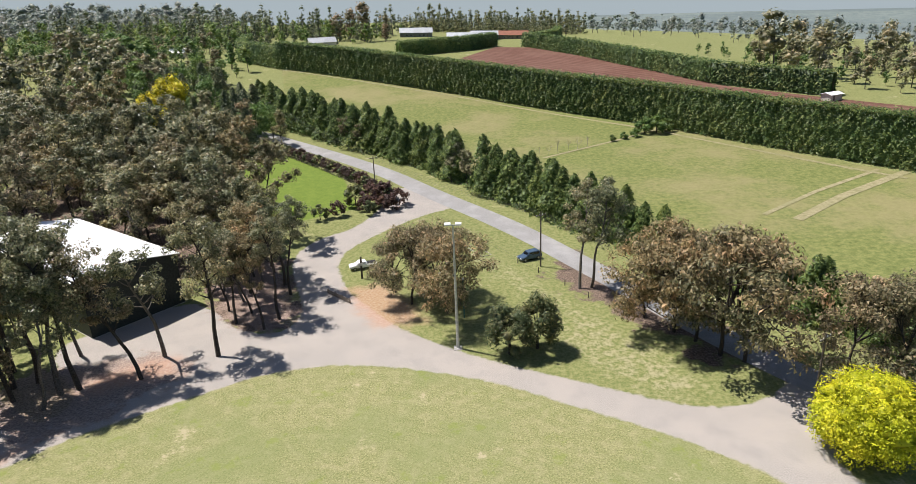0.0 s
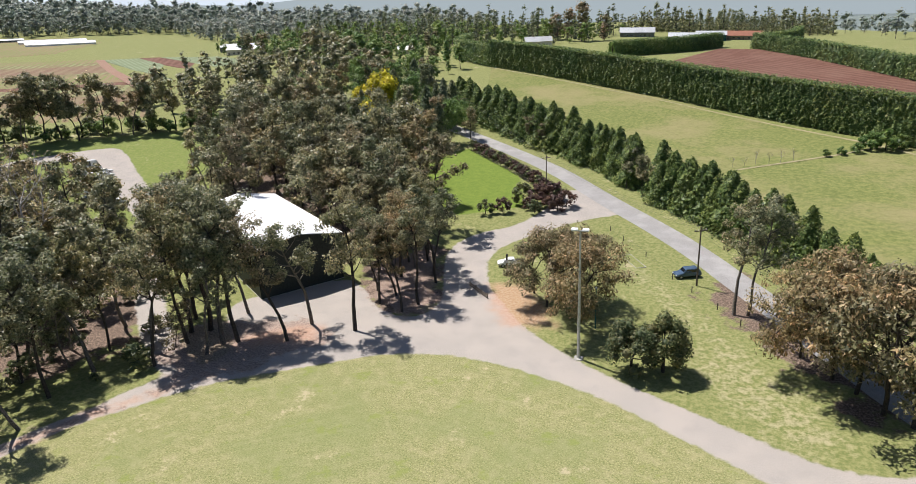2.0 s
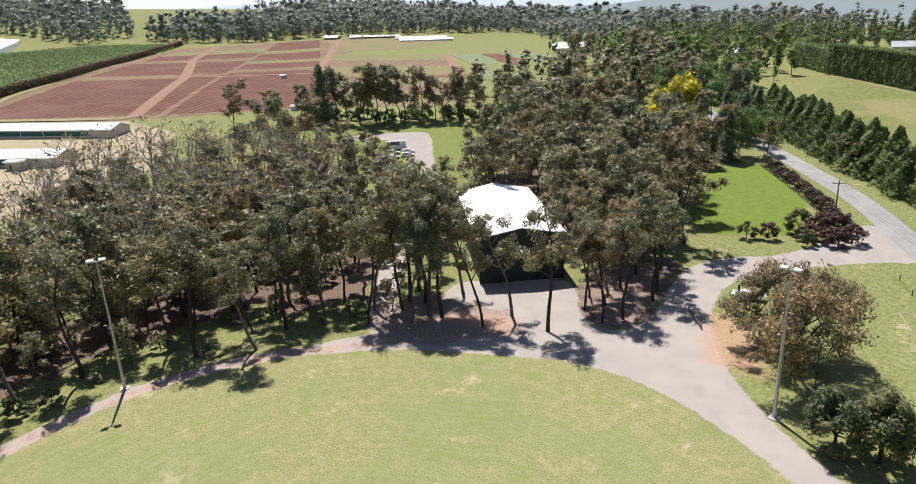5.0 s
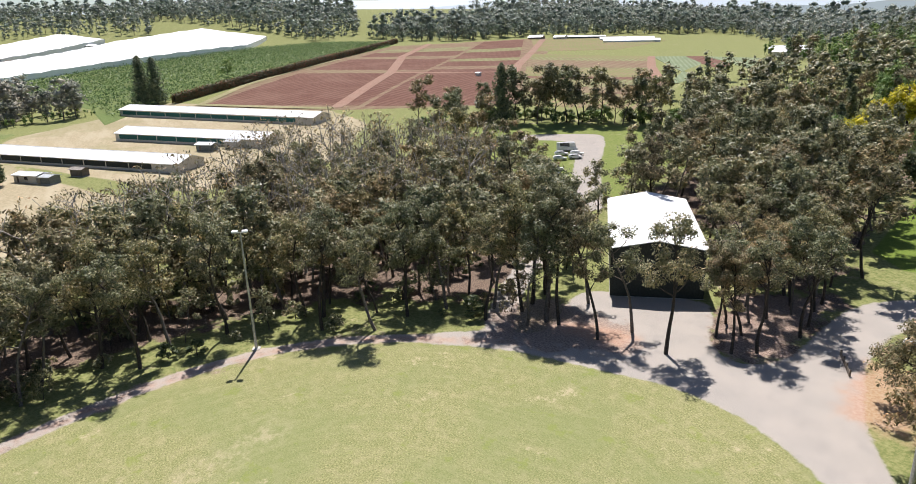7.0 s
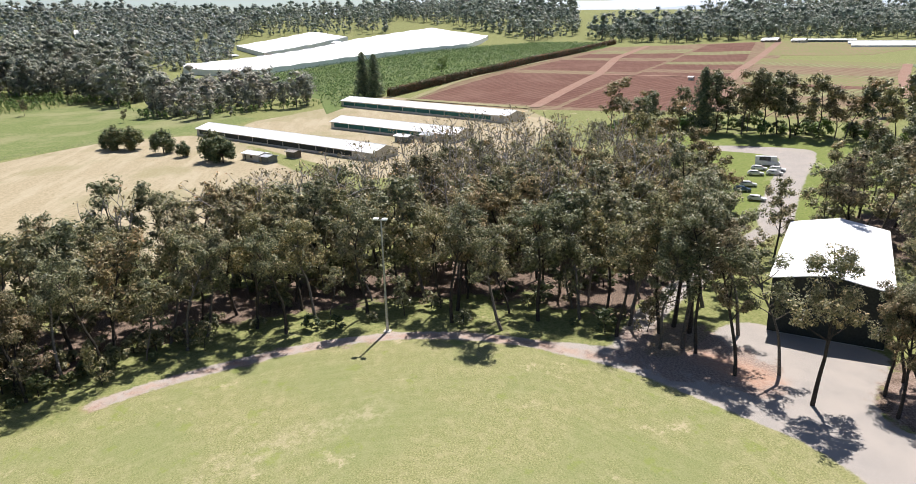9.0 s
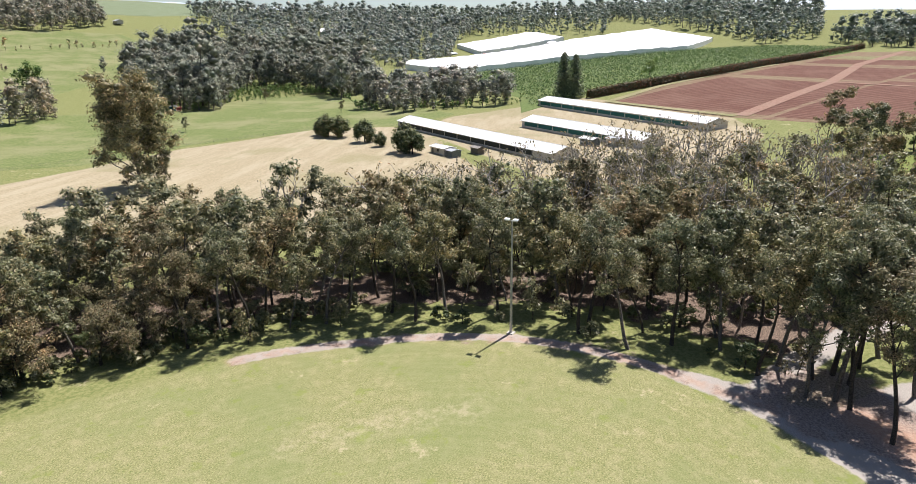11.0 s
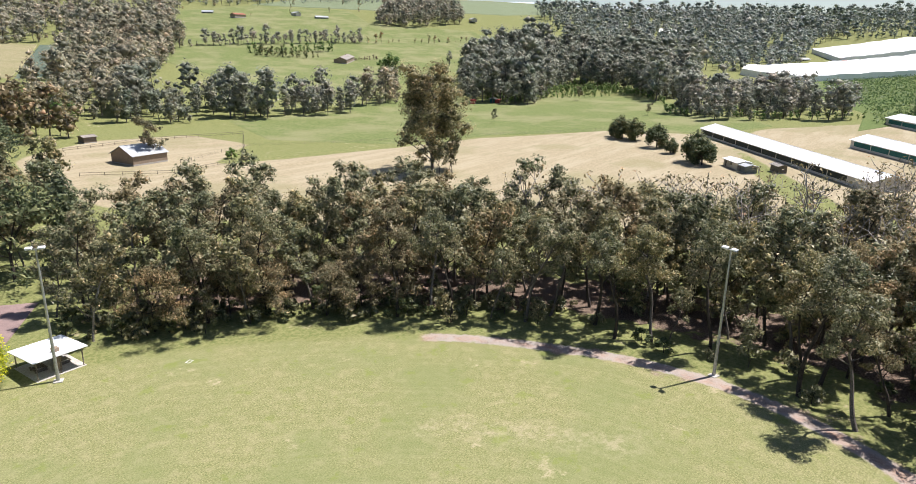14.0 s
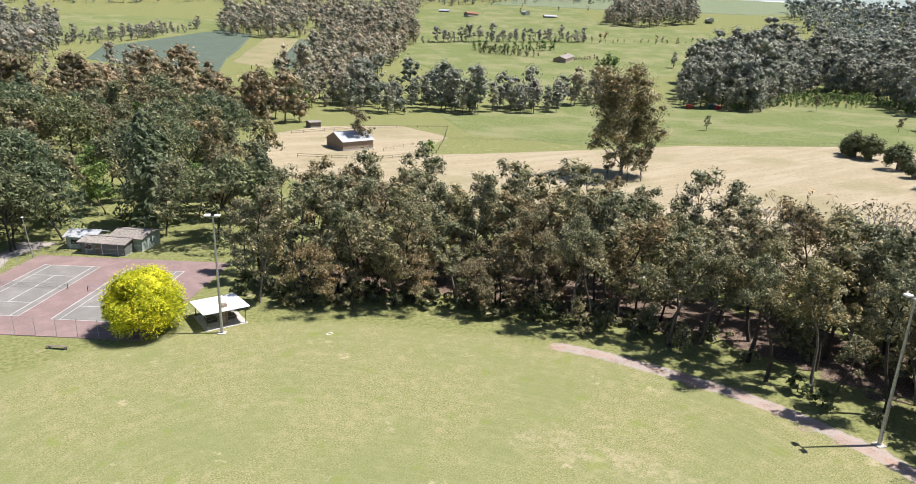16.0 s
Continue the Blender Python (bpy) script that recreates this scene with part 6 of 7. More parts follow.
building("hall", pose(-47, 103.5, 0, 0, 0, 142.3), 35, 15.6, 9.0, 10.5, WALL_DARK, ROOF_WHITE, "large dark-walled hall with a white metal roof", "hall",
         [("window", 4 + 6 * k, 6.5 + 6 * k, 3.2, 4.2) for k in range(5)], ribs=1.2)


# ---- farm sheds and houses ----
for x0, y0, x1, y1, deep, eave, wall in ((-356, 14.5, -262, 91, 13, 3.4, "shade_cloth"), (-281, 12.5, -228, 63, 13, 3.2, "shade_cloth"), (-284, -48, -204, 31, 13, 3.2, "opening")):
    ln = math.hypot(x1 - x0, y1 - y0)
    building("poultry_shed", seat(x0, y0, math.degrees(math.atan2(y1 - y0, x1 - x0)), ln),
             ln, deep, eave, 5.2, WALL_CREAM, ROOF_WHITE, "very long low farm shed with a white roof and shaded side", "shed",
             [(wall, 2 + 10 * k, 11.6 + 10 * k, 0.9, 2.7) for k in range(int((ln - 4) / 10))], "long farm sheds", ribs=4.0)
for x, y, turn, ln, deep, eave, ridge, wall, roof, label, cat in (
        (-221, -17, 44, 10, 5, 2.6, 3.2, WALL_CREAM, ROOF_WHITE, "small white-roofed farm store beside long sheds", "shed"), (-213, -9, 44, 4, 4, 2.4, 2.9, WALL_GREY, ROOF_GREY, "small grey farm store", "shed"),
        (-220, -1, 44, 5, 3, 2.4, 2.9, TIMBER, ROOF_OLD, "small brown farm store beside long sheds", "shed"), (-238, 40, 44, 7, 4, 2.6, 3.2, WALL_GREY, ROOF_WHITE, "pale-roofed lean-to beside long sheds", "shed"),
        (-236, 50, 44, 6, 5, 2.8, 3.4, WALL_CREAM, ROOF_GREY, "grey-roofed egg store beside long sheds", "shed"), (-246, 58, 44, 8, 4, 2.4, 2.9, WALL_CREAM, ROOF_WHITE, "small white-roofed farm store beside long sheds", "shed"),
        (-92, -178, 8, 13, 12, 2.9, 5.8, BRICK_TAN, ROOF_GREY, "tan brick farmhouse with a grey metal roof", "house"), (-92, -222, 8, 5, 4, 2.3, 2.8, TIMBER, ROOF_OLD, "small brown timber stable", "shed"),
        (-421, -444, 30, 24, 12, 3.2, 5.6, BRICK_TAN, ROOF_OLD, "long low farmhouse with a verandah on the slope", "house"),
        (-352, -216, 30, 9, 4, 2.6, 3.2, WALL_GREEN, ROOF_GREY, "dark shipping container shed in the paddock", "shed"), (-334, -219, 30, 7, 3, 2.5, 2.8, RED_SHED, RED_SHED, "red steel shed in the paddock", "shed"),
        (-348, -209, 25, 4, 3, 2.3, 2.6, RED_SHED, RED_SHED, "small red steel shed in the paddock", "shed"),
        (-665, 500, 55, 48, 10, 2.6, 3.8, WALL_GREY, ROOF_WHITE, "long white-roofed packing shed", "shed"), (-612, 512, 55, 60, 8, 2.0, 4.0, NET_CLOTH, NET_CLOTH, "long white plastic greenhouse", "greenhouse"),
        (-580, 492, 55, 60, 8, 2.0, 4.0, NET_CLOTH, NET_CLOTH, "long white plastic greenhouse", "greenhouse"), (-690, 464, 35, 18, 10, 3, 5.5, BRICK_TAN, ROOF_GREY, "brick farmhouse beyond the ploughed field", "house"),
        (-668, 486, 35, 14, 9, 3, 5.0, WALL_CREAM, ROOF_GREY, "cream farmhouse beyond the ploughed field", "house"),
        (-345, 468, 20, 30, 14, 4, 6, WALL_GREY, ROOF_GREY, "grey packing shed beside vegetable rows", "shed"), (-318, 440, 20, 26, 14, 4, 6, WALL_CREAM, ROOF_WHITE, "white-roofed packing shed beside vegetable rows", "shed"),
        (-190, 412, 10, 14, 9, 3, 5.2, WALL_CREAM, ROOF_WHITE, "white-roofed house among garden trees", "house"), (-172, 424, 10, 12, 9, 3, 5.2, WALL_CREAM, ROOF_WHITE, "white-roofed house among garden trees", "house"),
        (-40, 560, 5, 26, 12, 3.5, 7, WALL_GREY, ROOF_GREY, "grey-roofed homestead among pines", "house"), (-95, 470, 20, 18, 10, 3.2, 6.2, WALL_CREAM, ROOF_GREY, "homestead with a verandah among hedges", "house"),
        (-2, 500, 0, 26, 12, 4, 6.5, WALL_GREY, ROOF_GREY, "pale-roofed farm shed behind hedges", "shed"), (16, 520, 0, 20, 10, 4, 6.5, WALL_GREEN, ROOF_GREY, "green-walled farm shed on the hill", "shed"),
        (36, 530, 0, 24, 11, 3, 6, BRICK_TAN, ROOF_RED, "brick house with a terracotta roof", "house"), (136, 240, 25, 6, 4, 2.4, 3, WALL_CREAM, ROOF_WHITE, "small white shed at the hedge end", "shed"),
        (-252, 166, 30, 3, 2.4, 2.0, 2.5, WALL_CREAM, ROOF_WHITE, "small white pump hut at the field edge", "hut"), (-372, 228, 30, 3, 2.4, 2.2, 2.7, WALL_CREAM, ROOF_WHITE, "small white pump hut at the field edge", "hut")):
    wins = [] if cat in ("hut", "greenhouse") or ln < 6 else [("window" if k % 3 else "door", 1.2 + 3.4 * k, (2.8 if k % 3 else 2.2) + 3.4 * k, 0.9 if k % 3 else 0.05, 2.0) for k in range(int((ln - 2) / 3.4))]
    building(cat if cat != "shed" else "farm_shed", seat(x, y, turn, ln), ln, deep, eave, ridge, wall, roof, label, cat, wins, chimney=cat == "house")
r = np.random.default_rng(9)
for k, (a, dist) in enumerate(((118, 760), (121, 800), (141, 930), (143, 960), (147, 930), (150, 960), (128, 980), (98, 900), (101, 930), (93, 1000))):
    x, y = -15 - math.sin(radians(a)) * dist, 25 + math.cos(radians(a)) * dist
    building("house", on(x, y, r.uniform(0, 180)), r.uniform(12, 18), r.uniform(7, 10), 2.8, 4.8, (WALL_CREAM, BRICK_TAN, WALL_GREY)[k % 3], (ROOF_GREY, ROOF_RED, ROOF_GREY)[k % 3],
             "far house on the hillside among trees", "house", [("window", 2, 4, 1, 2.2), ("window", 7, 9, 1, 2.2)], "far hillside houses")
# ---- lights, poles and fences ----
def floodlight(x, y, turn):
    ob = thing("floodlight_mast", on(x, y, turn), "tall galvanised floodlight mast with two white lamps", "floodlight", "floodlight masts round the oval")
    part("footing", box(-0.6, 0.6, -0.6, 0.6, -0.3, 0.12, 0.04), CONCRETE, ob)
    part("pole", rod((0, 0, 0), (0, 0, 18.6), 0.24, 0.11, 12), GALV, ob)
    part("crossarm", box(-0.95, 0.95, -0.06, 0.06, 18.5, 18.64), GALV, ob)
    for s in (-1, 1):
        bm = box(-0.42, 0.42, -0.30, 0.34, -0.10, 0.16, 0.06)
        for v in bm.verts:
            v.co.z -= 0.12 * v.co.y
        lamp = part("lamp", bm, LAMP_WHITE, ob, "white floodlight housing", pose(s * 0.72, 0.25, 18.8))
        part("lens", box(-0.36, 0.36, -0.24, 0.28, -0.13, -0.105), WINDOW_DARK, lamp)
    return ob


floodlight(-0.6, 83.8, 180)
floodlight(-67, 32.3, 250)
floodlight(-7.2, -35, 330)


def power_pole(x, y, tall_m, turn):
    ob = thing("power_pole", on(x, y, turn), "timber power pole with a crossarm beside the road", "power pole", "power poles")
    part("pole", rod((0, 0, -0.5), (0, 0, tall_m), 0.16, 0.11, 9), POST_WOOD, ob)
    arm = part("crossarm", box(-1.2, 1.2, -0.06, 0.06, tall_m - 0.7, tall_m - 0.55), POST_WOOD, ob)
    for k in (-1.05, -0.4, 0.4, 1.05):
        part("insulator", rod((k, 0, tall_m - 0.55), (k, 0, tall_m - 0.35), 0.05, 0.03, 6), LAMP_WHITE, arm)
    return ob


poles = [(-62, 226, 10), (-20, 160, 9.5), (15, 113, 10.5), (41, 66, 10)]
for x, y, tall_m in poles:
    power_pole(x, y, tall_m, 35)
for (x0, y0, h0), (x1, y1, h1) in zip(poles, poles[1:]):
    for k in (-1.05, -0.4, 0.4, 1.05):
        a = Vector((x0 + k * 0.82, y0 + k * 0.57, float(height(x0, y0)) + h0 - 0.35))
        b = Vector((x1 + k * 0.82, y1 + k * 0.57, float(height(x1, y1)) + h1 - 0.35))
        cu = bpy.data.curves.new("power_line", "CURVE")
        cu.dimensions, cu.bevel_depth, cu.bevel_resolution = "3D", 0.014, 0
        sp = cu.splines.new("POLY")
        sp.points.add(12)
        for q in range(13):
            p = a.lerp(b, q / 12) - Vector((0, 0, 1.0)) * (4 * (q / 12) * (1 - q / 12))
            sp.points[q].co = (*p, 1)
        cu.materials.append(WIRE)
        tagged(new("power_line", cu), "sagging dark overhead wire between power poles", "wire", "power lines")

ob = thing("lamp_post", on(0.5, 93.2, 0), "dark green slender lamp post on the green", "lamp post")
part("pole", rod((0, 0, -0.3), (0, 0, 6.6), 0.1, 0.07, 8), WALL_GREEN, ob)
part("head", box(-0.12, 0.12, -0.12, 0.3, 6.55, 6.75, 0.03), LAMP_WHITE, ob)


def fence(name, line, gap, tall_m, label, wires=3, post=0.06, rail=False, group=""):
    ob = thing(name, Matrix(), label, "fence", group)
    pts = line_points(line, gap) + [line[-1]]
    bm = rod((0, 0, -0.3), (0, 0, tall_m), post, post * 0.9, 6)
    me = bpy.data.meshes.new("post")
    bm.to_mesh(me)
    bm.free()
    me.materials.append(POST_WOOD)
    for x, y in pts:
        child("post", me, ob, at=pose(x, y, float(height(x, y))))
    for k in range(wires):
        segs = []
        q = tall_m * (0.35 + 0.6 * k / max(1, wires - 1))
        for (x0, y0), (x1, y1) in zip(pts, pts[1:]):
            segs.append((np.array((x0, y0, float(height(x0, y0)) + q)), np.array((x1, y1, float(height(x1, y1)) + q)), 0.05 if rail else 0.012, 0.05 if rail else 0.012))
        for span in ([[g] for g in segs] if rail else [segs]):
            v, f = tubes(span, 4)
            child("rail" if rail else "wire", mesh("wire", v, f, POST_WOOD if rail else WIRE), ob)
    return ob


fence("roadside_fence", [(-2, 138), (6, 125), (11, 115), (18, 104), (25, 92)], 6.0, 1.1, "sparse timber post fence along the road verge", 2, 0.09)
fence("paddock_fence", [(-95, -160), (-131, -176), (-182, -150), (-230, -128), (-282, -88)], 6, 1.2, "post and wire fence round the dry paddock")
fence("paddock_fence", [(-131, -176), (-112, -150), (-85, -146), (-62, -160)], 5, 1.2, "post and rail fence of a horse yard", 2, 0.08, True)
fence("paddock_fence", [(-131, -176), (-150, -205), (-110, -212), (-75, -205)], 5, 1.2, "post and rail fence of a horse yard", 2, 0.08, True)
fence("lawn_fence", [(-52, 197), (-37, 180), (-26, 167)], 3, 0.9, "low pale fence beside the lawn", 2, 0.07, True)

# ---- log barrier and signs by the yard ----
ob = thing("timber_barrier", pose(-22.6, 104.6, 0, 0, 0, -45), "low weathered timber barrier beside red earth", "barrier")
for k in range(4):
    part("post", box(2.0 * k - 0.1, 2.0 * k + 0.1, -0.1, 0.1, -0.2, 0.95, 0.02), TIMBER, ob)
for z in (0.1, 0.5):
    part("plank", box(-0.2, 6.3, -0.16, -0.1, z, z + 0.34, 0.02), TIMBER, ob)
ob = thing("timber_post", on(-17.6, 110.6, 0), "stout dark timber post with a small sign", "post")
part("post", rod((0, 0, -0.3), (0.1, 0, 4.2), 0.2, 0.17, 9), BARK, ob)
part("sign", box(-0.35, 0.35, -0.26, -0.22, 2.6, 3.1), LAMP_WHITE, ob)


ob = thing("timber_edging", pose(3.9, 122.3, 0, 0, 0, -62), "long rectangle of pale timber edging on grass", "edging")
for x0, x1, y0, y1 in ((-3.4, 3.4, -1.0, -0.93), (-3.4, 3.4, 0.93, 1.0), (-3.4, -3.33, -0.93, 0.93), (3.33, 3.4, -0.93, 0.93)):
    part("plank", box(x0, x1, y0, y1, -0.1, 0.1, 0.01), CONCRETE, ob)
ob = thing("ground_marker", pose(-21.6, -27.1, 0, 0, 0, 20), "small white painted box outline on the oval", "marking")
for x0, x1, y0, y1 in ((-0.5, 0.5, -0.35, -0.25), (-0.5, 0.5, 0.25, 0.35), (-0.5, -0.4, -0.25, 0.25), (0.4, 0.5, -0.25, 0.25)):
    part("line", box(x0, x1, y0, y1, 0.0, 0.02), LINE_WHITE, ob)


# ---- vehicles ----
def vehicle(name, m, length, width, tall_m, paint, label, tray=False, boxy=False):
    """x is forwards. The body is a side outline drawn out to the width and bevelled."""
    ob = thing(name, m, label, "car" if not boxy else "van", "parked vehicles")
    h = length / 2
    if boxy:
        out = [(-h, 0.35), (h, 0.35), (h, 1.0), (h * 0.86, 1.25), (h * 0.7, tall_m), (-h, tall_m)]
    elif tray:
        out = [(-h, 0.45), (h, 0.45), (h, 0.85), (h * 0.55, 1.0), (h * 0.28, tall_m), (-h * 0.2, tall_m), (-h * 0.28, 1.05), (-h, 1.05)]
    else:
        out = [(-h, 0.4), (h, 0.4), (h, 0.8), (h * 0.5, 0.98), (h * 0.2, tall_m), (-h * 0.75, tall_m), (-h * 0.97, 1.0)]
    bm = bmesh.new()
    a = [bm.verts.new((x, -width / 2 * (0.84 if z > 1.1 else 1), z)) for x, z in out]
    b = [bm.verts.new((x, width / 2 * (0.84 if z > 1.1 else 1), z)) for x, z in out]
    bm.faces.new(a), bm.faces.new(b[::-1])
    for k in range(len(out)):
        j = (k + 1) % len(out)
        bm.faces.new((a[j], a[k], b[k], b[j]))
    bmesh.ops.recalc_face_normals(bm, faces=bm.faces[:])
    bmesh.ops.bevel(bm, geom=bm.edges[:], offset=0.07, segments=2, affect="EDGES")
    body = part("body", bm, paint, ob)
    rear = -h * 0.16 if tray else -h * 0.68
    for s in (-1, 1):
        part("side_window", box(rear, h * 0.22, s * (width / 2 * 0.9) - 0.02, s * (width / 2 * 0.9) + 0.02, 1.06, tall_m - 0.14), WINDOW_DARK, body)
        part("headlight", box(h - 0.03, h + 0.015, s * width * 0.36 - 0.17, s * width * 0.36 + 0.17, 0.62, 0.77), LAMP_WHITE, body)
        for x in (-h * 0.62, h * 0.62):
            wheel = part("wheel", rod((x, s * (width / 2 - 0.2), 0.34), (x, s * (width / 2 + 0.01), 0.34), 0.34, 0.34, 16), RUBBER, ob)
            part("rim", rod((x, s * (width / 2 - 0.02), 0.34), (x, s * (width / 2 + 0.025), 0.34), 0.2, 0.2, 12), GALV, wheel)
    wx = (h * 0.415, 1.17, h * 0.26, tall_m - 0.08) if not boxy else (h * 0.88, 1.22, h * 0.74, tall_m - 0.2)
    gl = bmesh.new()
    q = [gl.verts.new(v) for v in ((wx[0] + 0.03, -width * 0.38, wx[1]), (wx[0] + 0.03, width * 0.38, wx[1]), (wx[2] + 0.05, width * 0.36, wx[3]), (wx[2] + 0.05, -width * 0.36, wx[3]))]
    gl.faces.new(q)
    bmesh.ops.solidify(gl, geom=gl.faces[:], thickness=0.03)
    part("windscreen", gl, WINDOW_DARK, body)
    if tray:
        part("tray_bed", box(-h * 0.96, -h * 0.3, -width * 0.42, width * 0.42, 1.06, 1.09), RUBBER, body)
    return ob


vehicle("parked_car", on(13.4, 116.8, 205), 4.6, 1.85, 1.7, PAINT_BLUE, "grey-blue sport utility car parked on the verge")
vehicle("parked_ute", on(-18, 115.6, 195), 5.1, 1.85, 1.55, PAINT_WHITE, "white utility truck parked under trees", tray=True)
vehicle("parked_van", on(-156, 151, 60), 7.0, 2.3, 3.0, PAINT_WHITE, "white camper van on the car park grass", boxy=True)
for x, y, turn, p in ((-149, 150, 55, PAINT_WHITE), (-145.5, 147, 60, PAINT_WHITE), (-152, 146, 60, PAINT_WHITE), (-147, 142, 62, PAINT_WHITE), (-137, 134, 60, PAINT_WHITE), (-124, 129, 50, PAINT_WHITE), (-133, 130, 60, PAINT_BLUE)):
    vehicle("parked_car", on(x, y, turn), 4.5, 1.8, 1.5, p, "pale car parked on the car park grass" if p is PAINT_WHITE else "blue car parked on the car park grass")

# ---- tennis courts ----
COURT = Matrix(((0.83, 0.56, 0, 6.1), (-0.56, 0.83, 0, -76.0), (0, 0, 1, 0), (0, 0, 0, 1)))  # x to the far side line, y along the courts
slab = tagged(new("tennis_courts"), "two faded red and grey hard courts with white lines", "tennis court", kind="structure")
slab.matrix_basis = COURT
part("apron", box(-23.5, 15.5, -5.5, 30.5, -0.3, 0.06), COURT_RED, slab)
for x0 in (0.0, -16.7):
    y0 = 0.0 if x0 == 0 else 0.6
    part("court_surface", box(x0, x0 + 10.97, y0, y0 + 23.77, 0.05, 0.072), COURT_GREY, slab)
    for a, b, c, d in ((0, 10.97, 0, 0), (0, 10.97, 23.77, 23.77), (0, 0, 0, 23.77), (10.97, 10.97, 0, 23.77), (1.37, 1.37, 0, 23.77), (9.6, 9.6, 0, 23.77), (1.37, 9.6, 5.49, 5.49), (1.37, 9.6, 18.28, 18.28), (5.485, 5.485, 5.49, 18.28)):
        part("line", box(x0 + a - 0.05, x0 + b + 0.05, y0 + c - 0.05, y0 + d + 0.05, 0.07, 0.079), LINE_WHITE, slab)
    net = thing("tennis_net", COURT @ pose(x0, y0 + 11.9, 0.07), "slack tennis net between two dark posts", "tennis net", "tennis nets")
    for x in (-0.9, 11.87):
        part("post", rod((x, 0, 0), (x, 0, 1.07), 0.05, sides=8), WIRE, net)
    segs = [(np.array((-0.9 + 0.5 * k, 0, 0.05)), np.array((-0.9 + 0.5 * k, 0, 1.0)), 0.006, 0.006) for k in range(26)]
    segs += [(np.array((-0.9, 0, 0.1 + 0.15 * k)), np.array((11.87, 0, 0.1 + 0.15 * k)), 0.008, 0.008) for k in range(6)]
    v, f = tubes(segs, 3)
    child("mesh", mesh("net", v, f, WIRE), net)
    part("tape", box(-0.9, 11.87, -0.012, 0.012, 0.98, 1.05), LINE_WHITE, net)
ob = thing("court_fence", COURT, "tall wire fence on thin steel posts round the courts", "fence")
ring = [(-23.2, 30.3), (15.3, 30.3), (15.3, -5.3), (-6, -5.3)]
posts = [(-23.2 + 3.2 * k, 30.3) for k in range(13)] + [(15.3, 27 - 3.2 * k) for k in range(11)] + [(-23.2, 27 - 3.2 * k) for k in range(4)] + [(12 - 3.2 * k, -5.3) for k in range(5)]
pm = rod((0, 0, 0), (0, 0, 3.0), 0.035, sides=6)
pme = bpy.data.meshes.new("post")
pm.to_mesh(pme)
pm.free()
pme.materials.append(GALV)
for x, y in posts:
    child("post", pme, ob, at=pose(x, y, 0.05))
for z in (1.0, 2.0, 3.0):
    v, f = tubes([(np.array((*p, z)), np.array((*q, z)), 0.012, 0.012) for p, q in zip([(-23.2, 17)] + ring, ring + [(-6, -5.3)]) if p != q], 4)
    child("wire", mesh("wire", v, f, GALV), ob)

# ---- shelter and clubrooms ----
ob = thing("picnic_shelter", pose(-8.2, -40.2, 0, 0, 0, 4), "open picnic shelter with a white skillion roof", "shelter")
bm = box(-3.6, 3.6, -3.9, 3.9, -0.06, 0.06)
for v in bm.verts:
    v.co.z += 2.75 + 0.06 * v.co.y
roof = part("roof", bm, ROOF_WHITE, ob)
for k in range(5):
    q = -3.2 + 1.6 * k
    part("rafter", rod((q, -3.7, 2.43), (q, 3.7, 2.88), 0.05, sides=4), TIMBER, roof)
for x in (-3, 0, 3):
    for y in (-3.2, 3.2):
        part("post", box(x - 0.06, x + 0.06, y - 0.06, y + 0.06, 0, 2.62 + 0.06 * y), TIMBER, ob)
part("chimney", box(-0.5, 0.3, 1.6, 2.4, 0.05, 3.5, 0.03), BRICK_TAN, ob, "brown brick barbecue chimney")
part("slab", box(-3.3, 3.3, -3.5, 3.5, -0.1, 0.05), CONCRETE, ob)
for s in (-1.5, 1.5):
    t = thing("picnic_table", pose(-8.2 + s, -40.2, 0.05, 0, 0, 4), "timber picnic table with benches under the shelter", "table", "picnic tables")
    part("tabletop", box(-0.4, 0.4, -0.95, 0.95, 0.7, 0.75, 0.01), TIMBER, t)
    for q in (-0.75, 0.75):
        part("bench", box(q - 0.14, q + 0.14, -0.95, 0.95, 0.42, 0.46, 0.01), TIMBER, t)
    for q in (-0.7, 0.7):
        part("trestle", box(-0.8, 0.8, q - 0.05, q + 0.05, 0.0, 0.42), TIMBER, t)
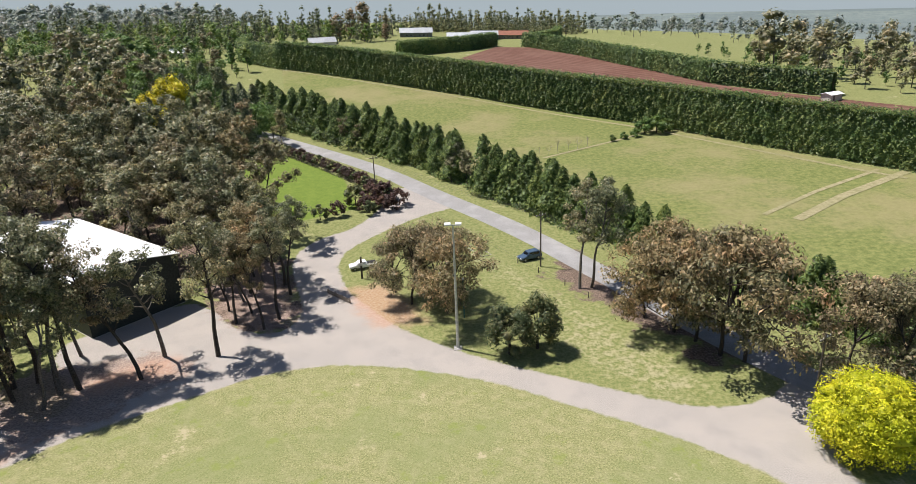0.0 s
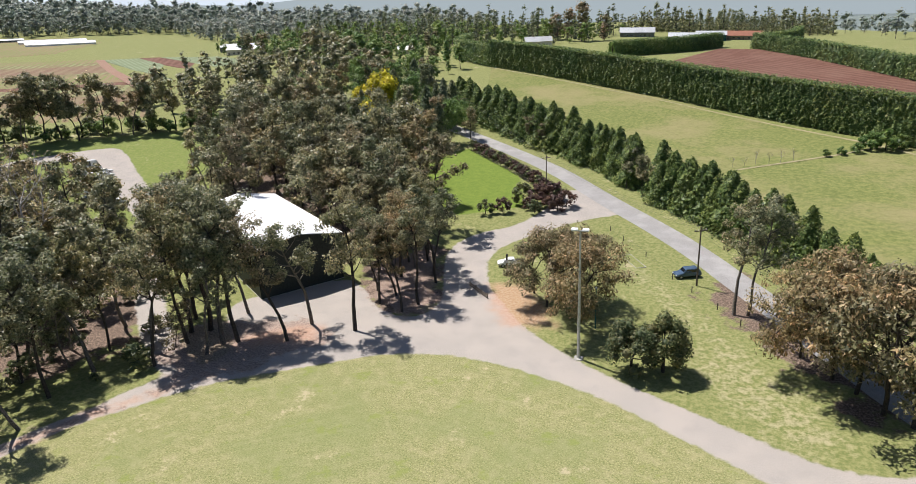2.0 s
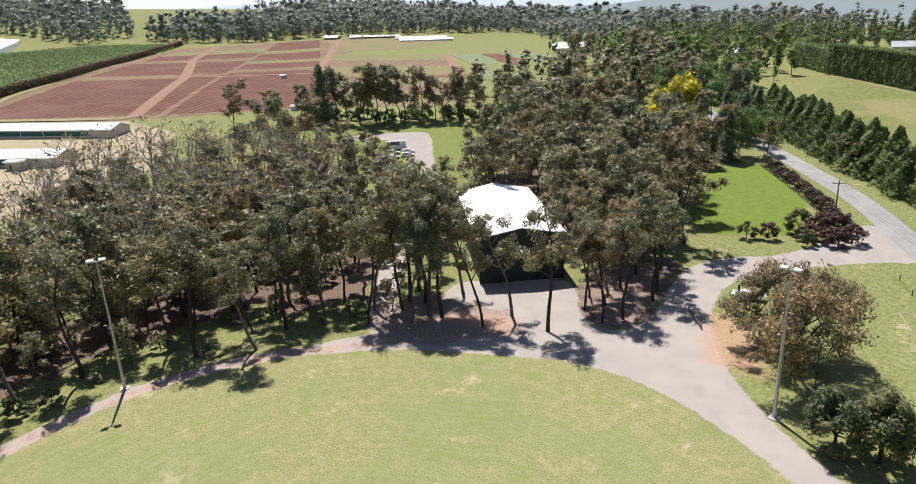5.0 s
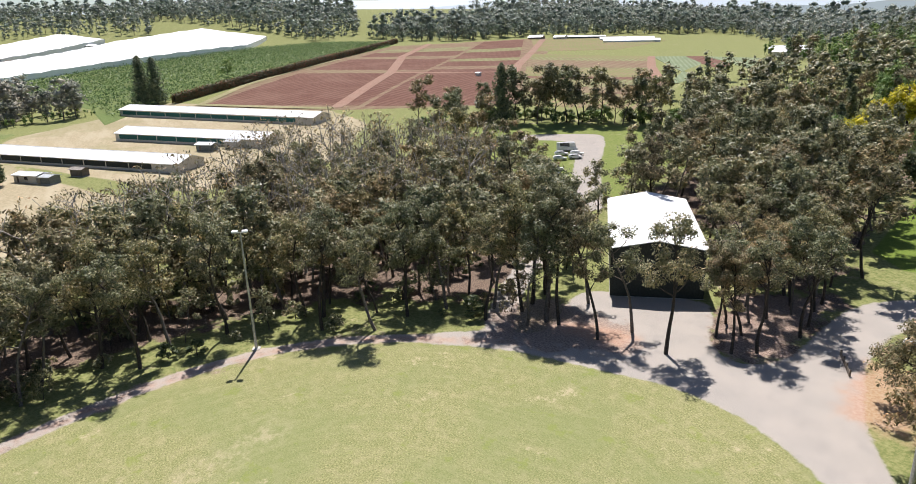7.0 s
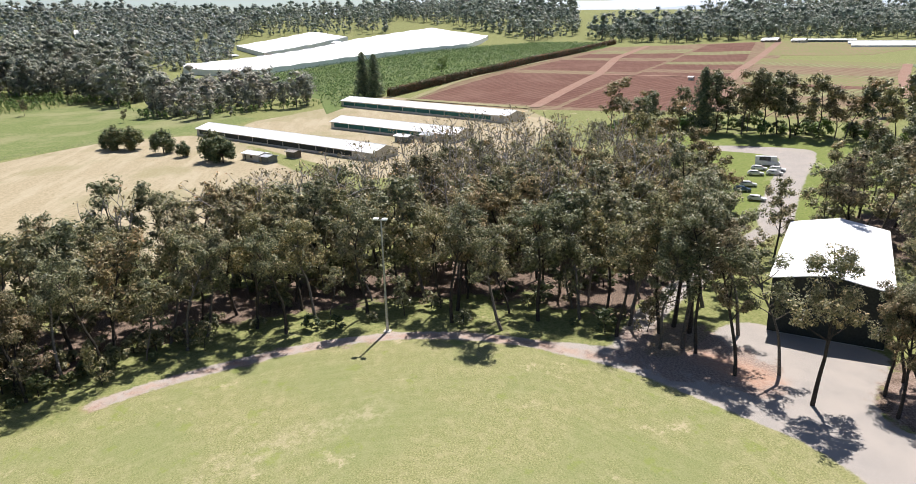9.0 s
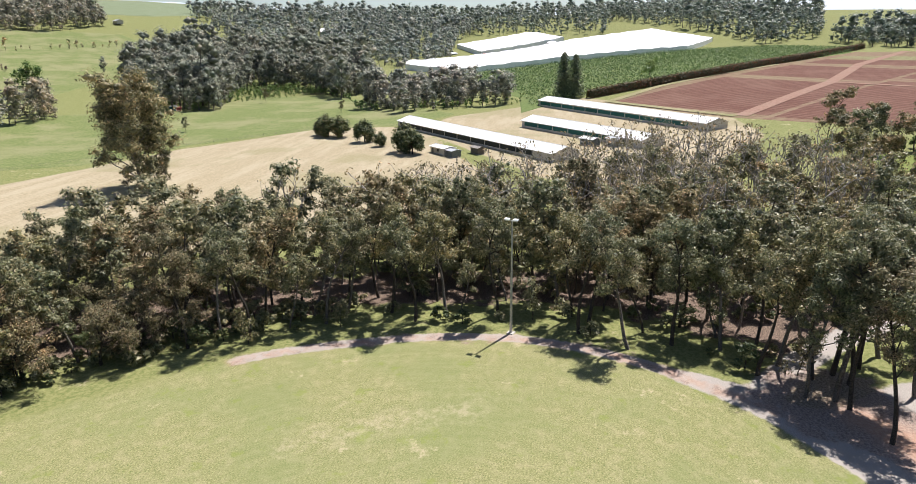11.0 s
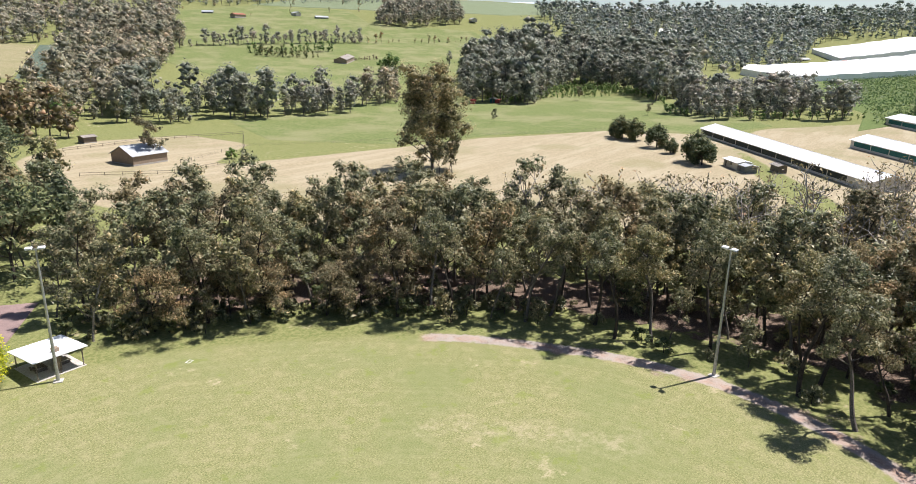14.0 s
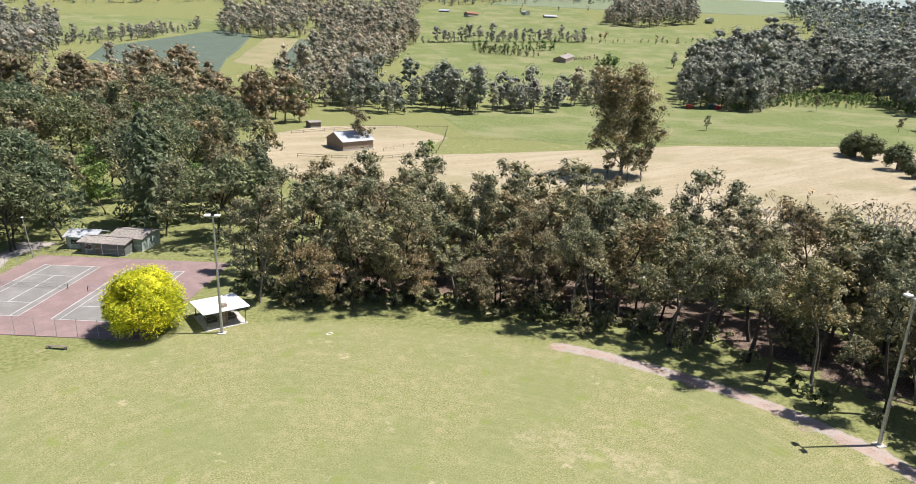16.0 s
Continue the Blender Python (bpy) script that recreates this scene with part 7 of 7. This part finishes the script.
for x, y, turn, ln, deep, eave, ridge, wall, roofm, label in ((10.9, -92, 145, 6, 4.6, 2.7, 3.6, WALL_PALE, ROOF_GREY, "small pale clubroom with a grey gable roof"),
                                                                 (8.6, -87.2, 141, 9.5, 5.2, 2.6, 3.1, WALL_GREY, ROOF_OLD, "low clubroom with a weathered iron roof"),
                                                                 (3.2, -87.2, 141, 7, 7, 2.9, 3.6, WALL_PALE, ROOF_OLD, "pale green timber clubroom behind the courts")):
    building("clubroom", pose(x, y, 0, 0, 0, turn), ln, deep, eave, ridge, wall, roofm, label, "clubroom", [("window", 1, 2.4, 1.0, 2.0), ("door", 3.2, 4.1, 0.05, 2.05)], "clubrooms beside the courts")
ob = thing("court_lamp", on(17, -88, 20), "thin leaning pale lamp pole beside the courts", "lamp post")
part("pole", rod((0, 0, -0.3), (0.8, 0, 8.5), 0.12, 0.07, 8), GALV, ob)
part("head", box(0.6, 1.1, -0.2, 0.2, 8.45, 8.6, 0.03), LAMP_WHITE, ob)
ob = thing("park_bench", pose(14.5, -40.5, 0, 0, 0, -35), "low grey bench outside the court fence", "bench")
part("seat", box(-1.6, 1.6, -0.25, 0.25, 0.38, 0.46, 0.02), TIMBER, ob)
for q in (-1.2, 1.2):
    part("leg", box(q - 0.08, q + 0.08, -0.2, 0.2, 0, 0.38), CONCRETE, ob)


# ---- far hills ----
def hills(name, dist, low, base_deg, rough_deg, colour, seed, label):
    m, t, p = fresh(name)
    # each strip glows by itself, one flat colour with the haze already in it
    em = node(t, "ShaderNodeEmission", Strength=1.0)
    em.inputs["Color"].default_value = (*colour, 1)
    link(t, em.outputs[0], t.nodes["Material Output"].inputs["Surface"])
    v, f = [], []
    for k in range(181):
        a = radians(-60 + 1.5 * k)
        d = base_deg + rough_deg * (noise.noise((k * 0.06, seed, 0)) + 0.5 * noise.noise((k * 0.2, seed, 1)))
        x, y = -15 - math.sin(a) * dist, 25 + math.cos(a) * dist
        v += [(x, y, low), (x, y, 47 + dist * math.tan(radians(d)))]
        if k:
            f.append((2 * k - 2, 2 * k, 2 * k + 1, 2 * k - 1))
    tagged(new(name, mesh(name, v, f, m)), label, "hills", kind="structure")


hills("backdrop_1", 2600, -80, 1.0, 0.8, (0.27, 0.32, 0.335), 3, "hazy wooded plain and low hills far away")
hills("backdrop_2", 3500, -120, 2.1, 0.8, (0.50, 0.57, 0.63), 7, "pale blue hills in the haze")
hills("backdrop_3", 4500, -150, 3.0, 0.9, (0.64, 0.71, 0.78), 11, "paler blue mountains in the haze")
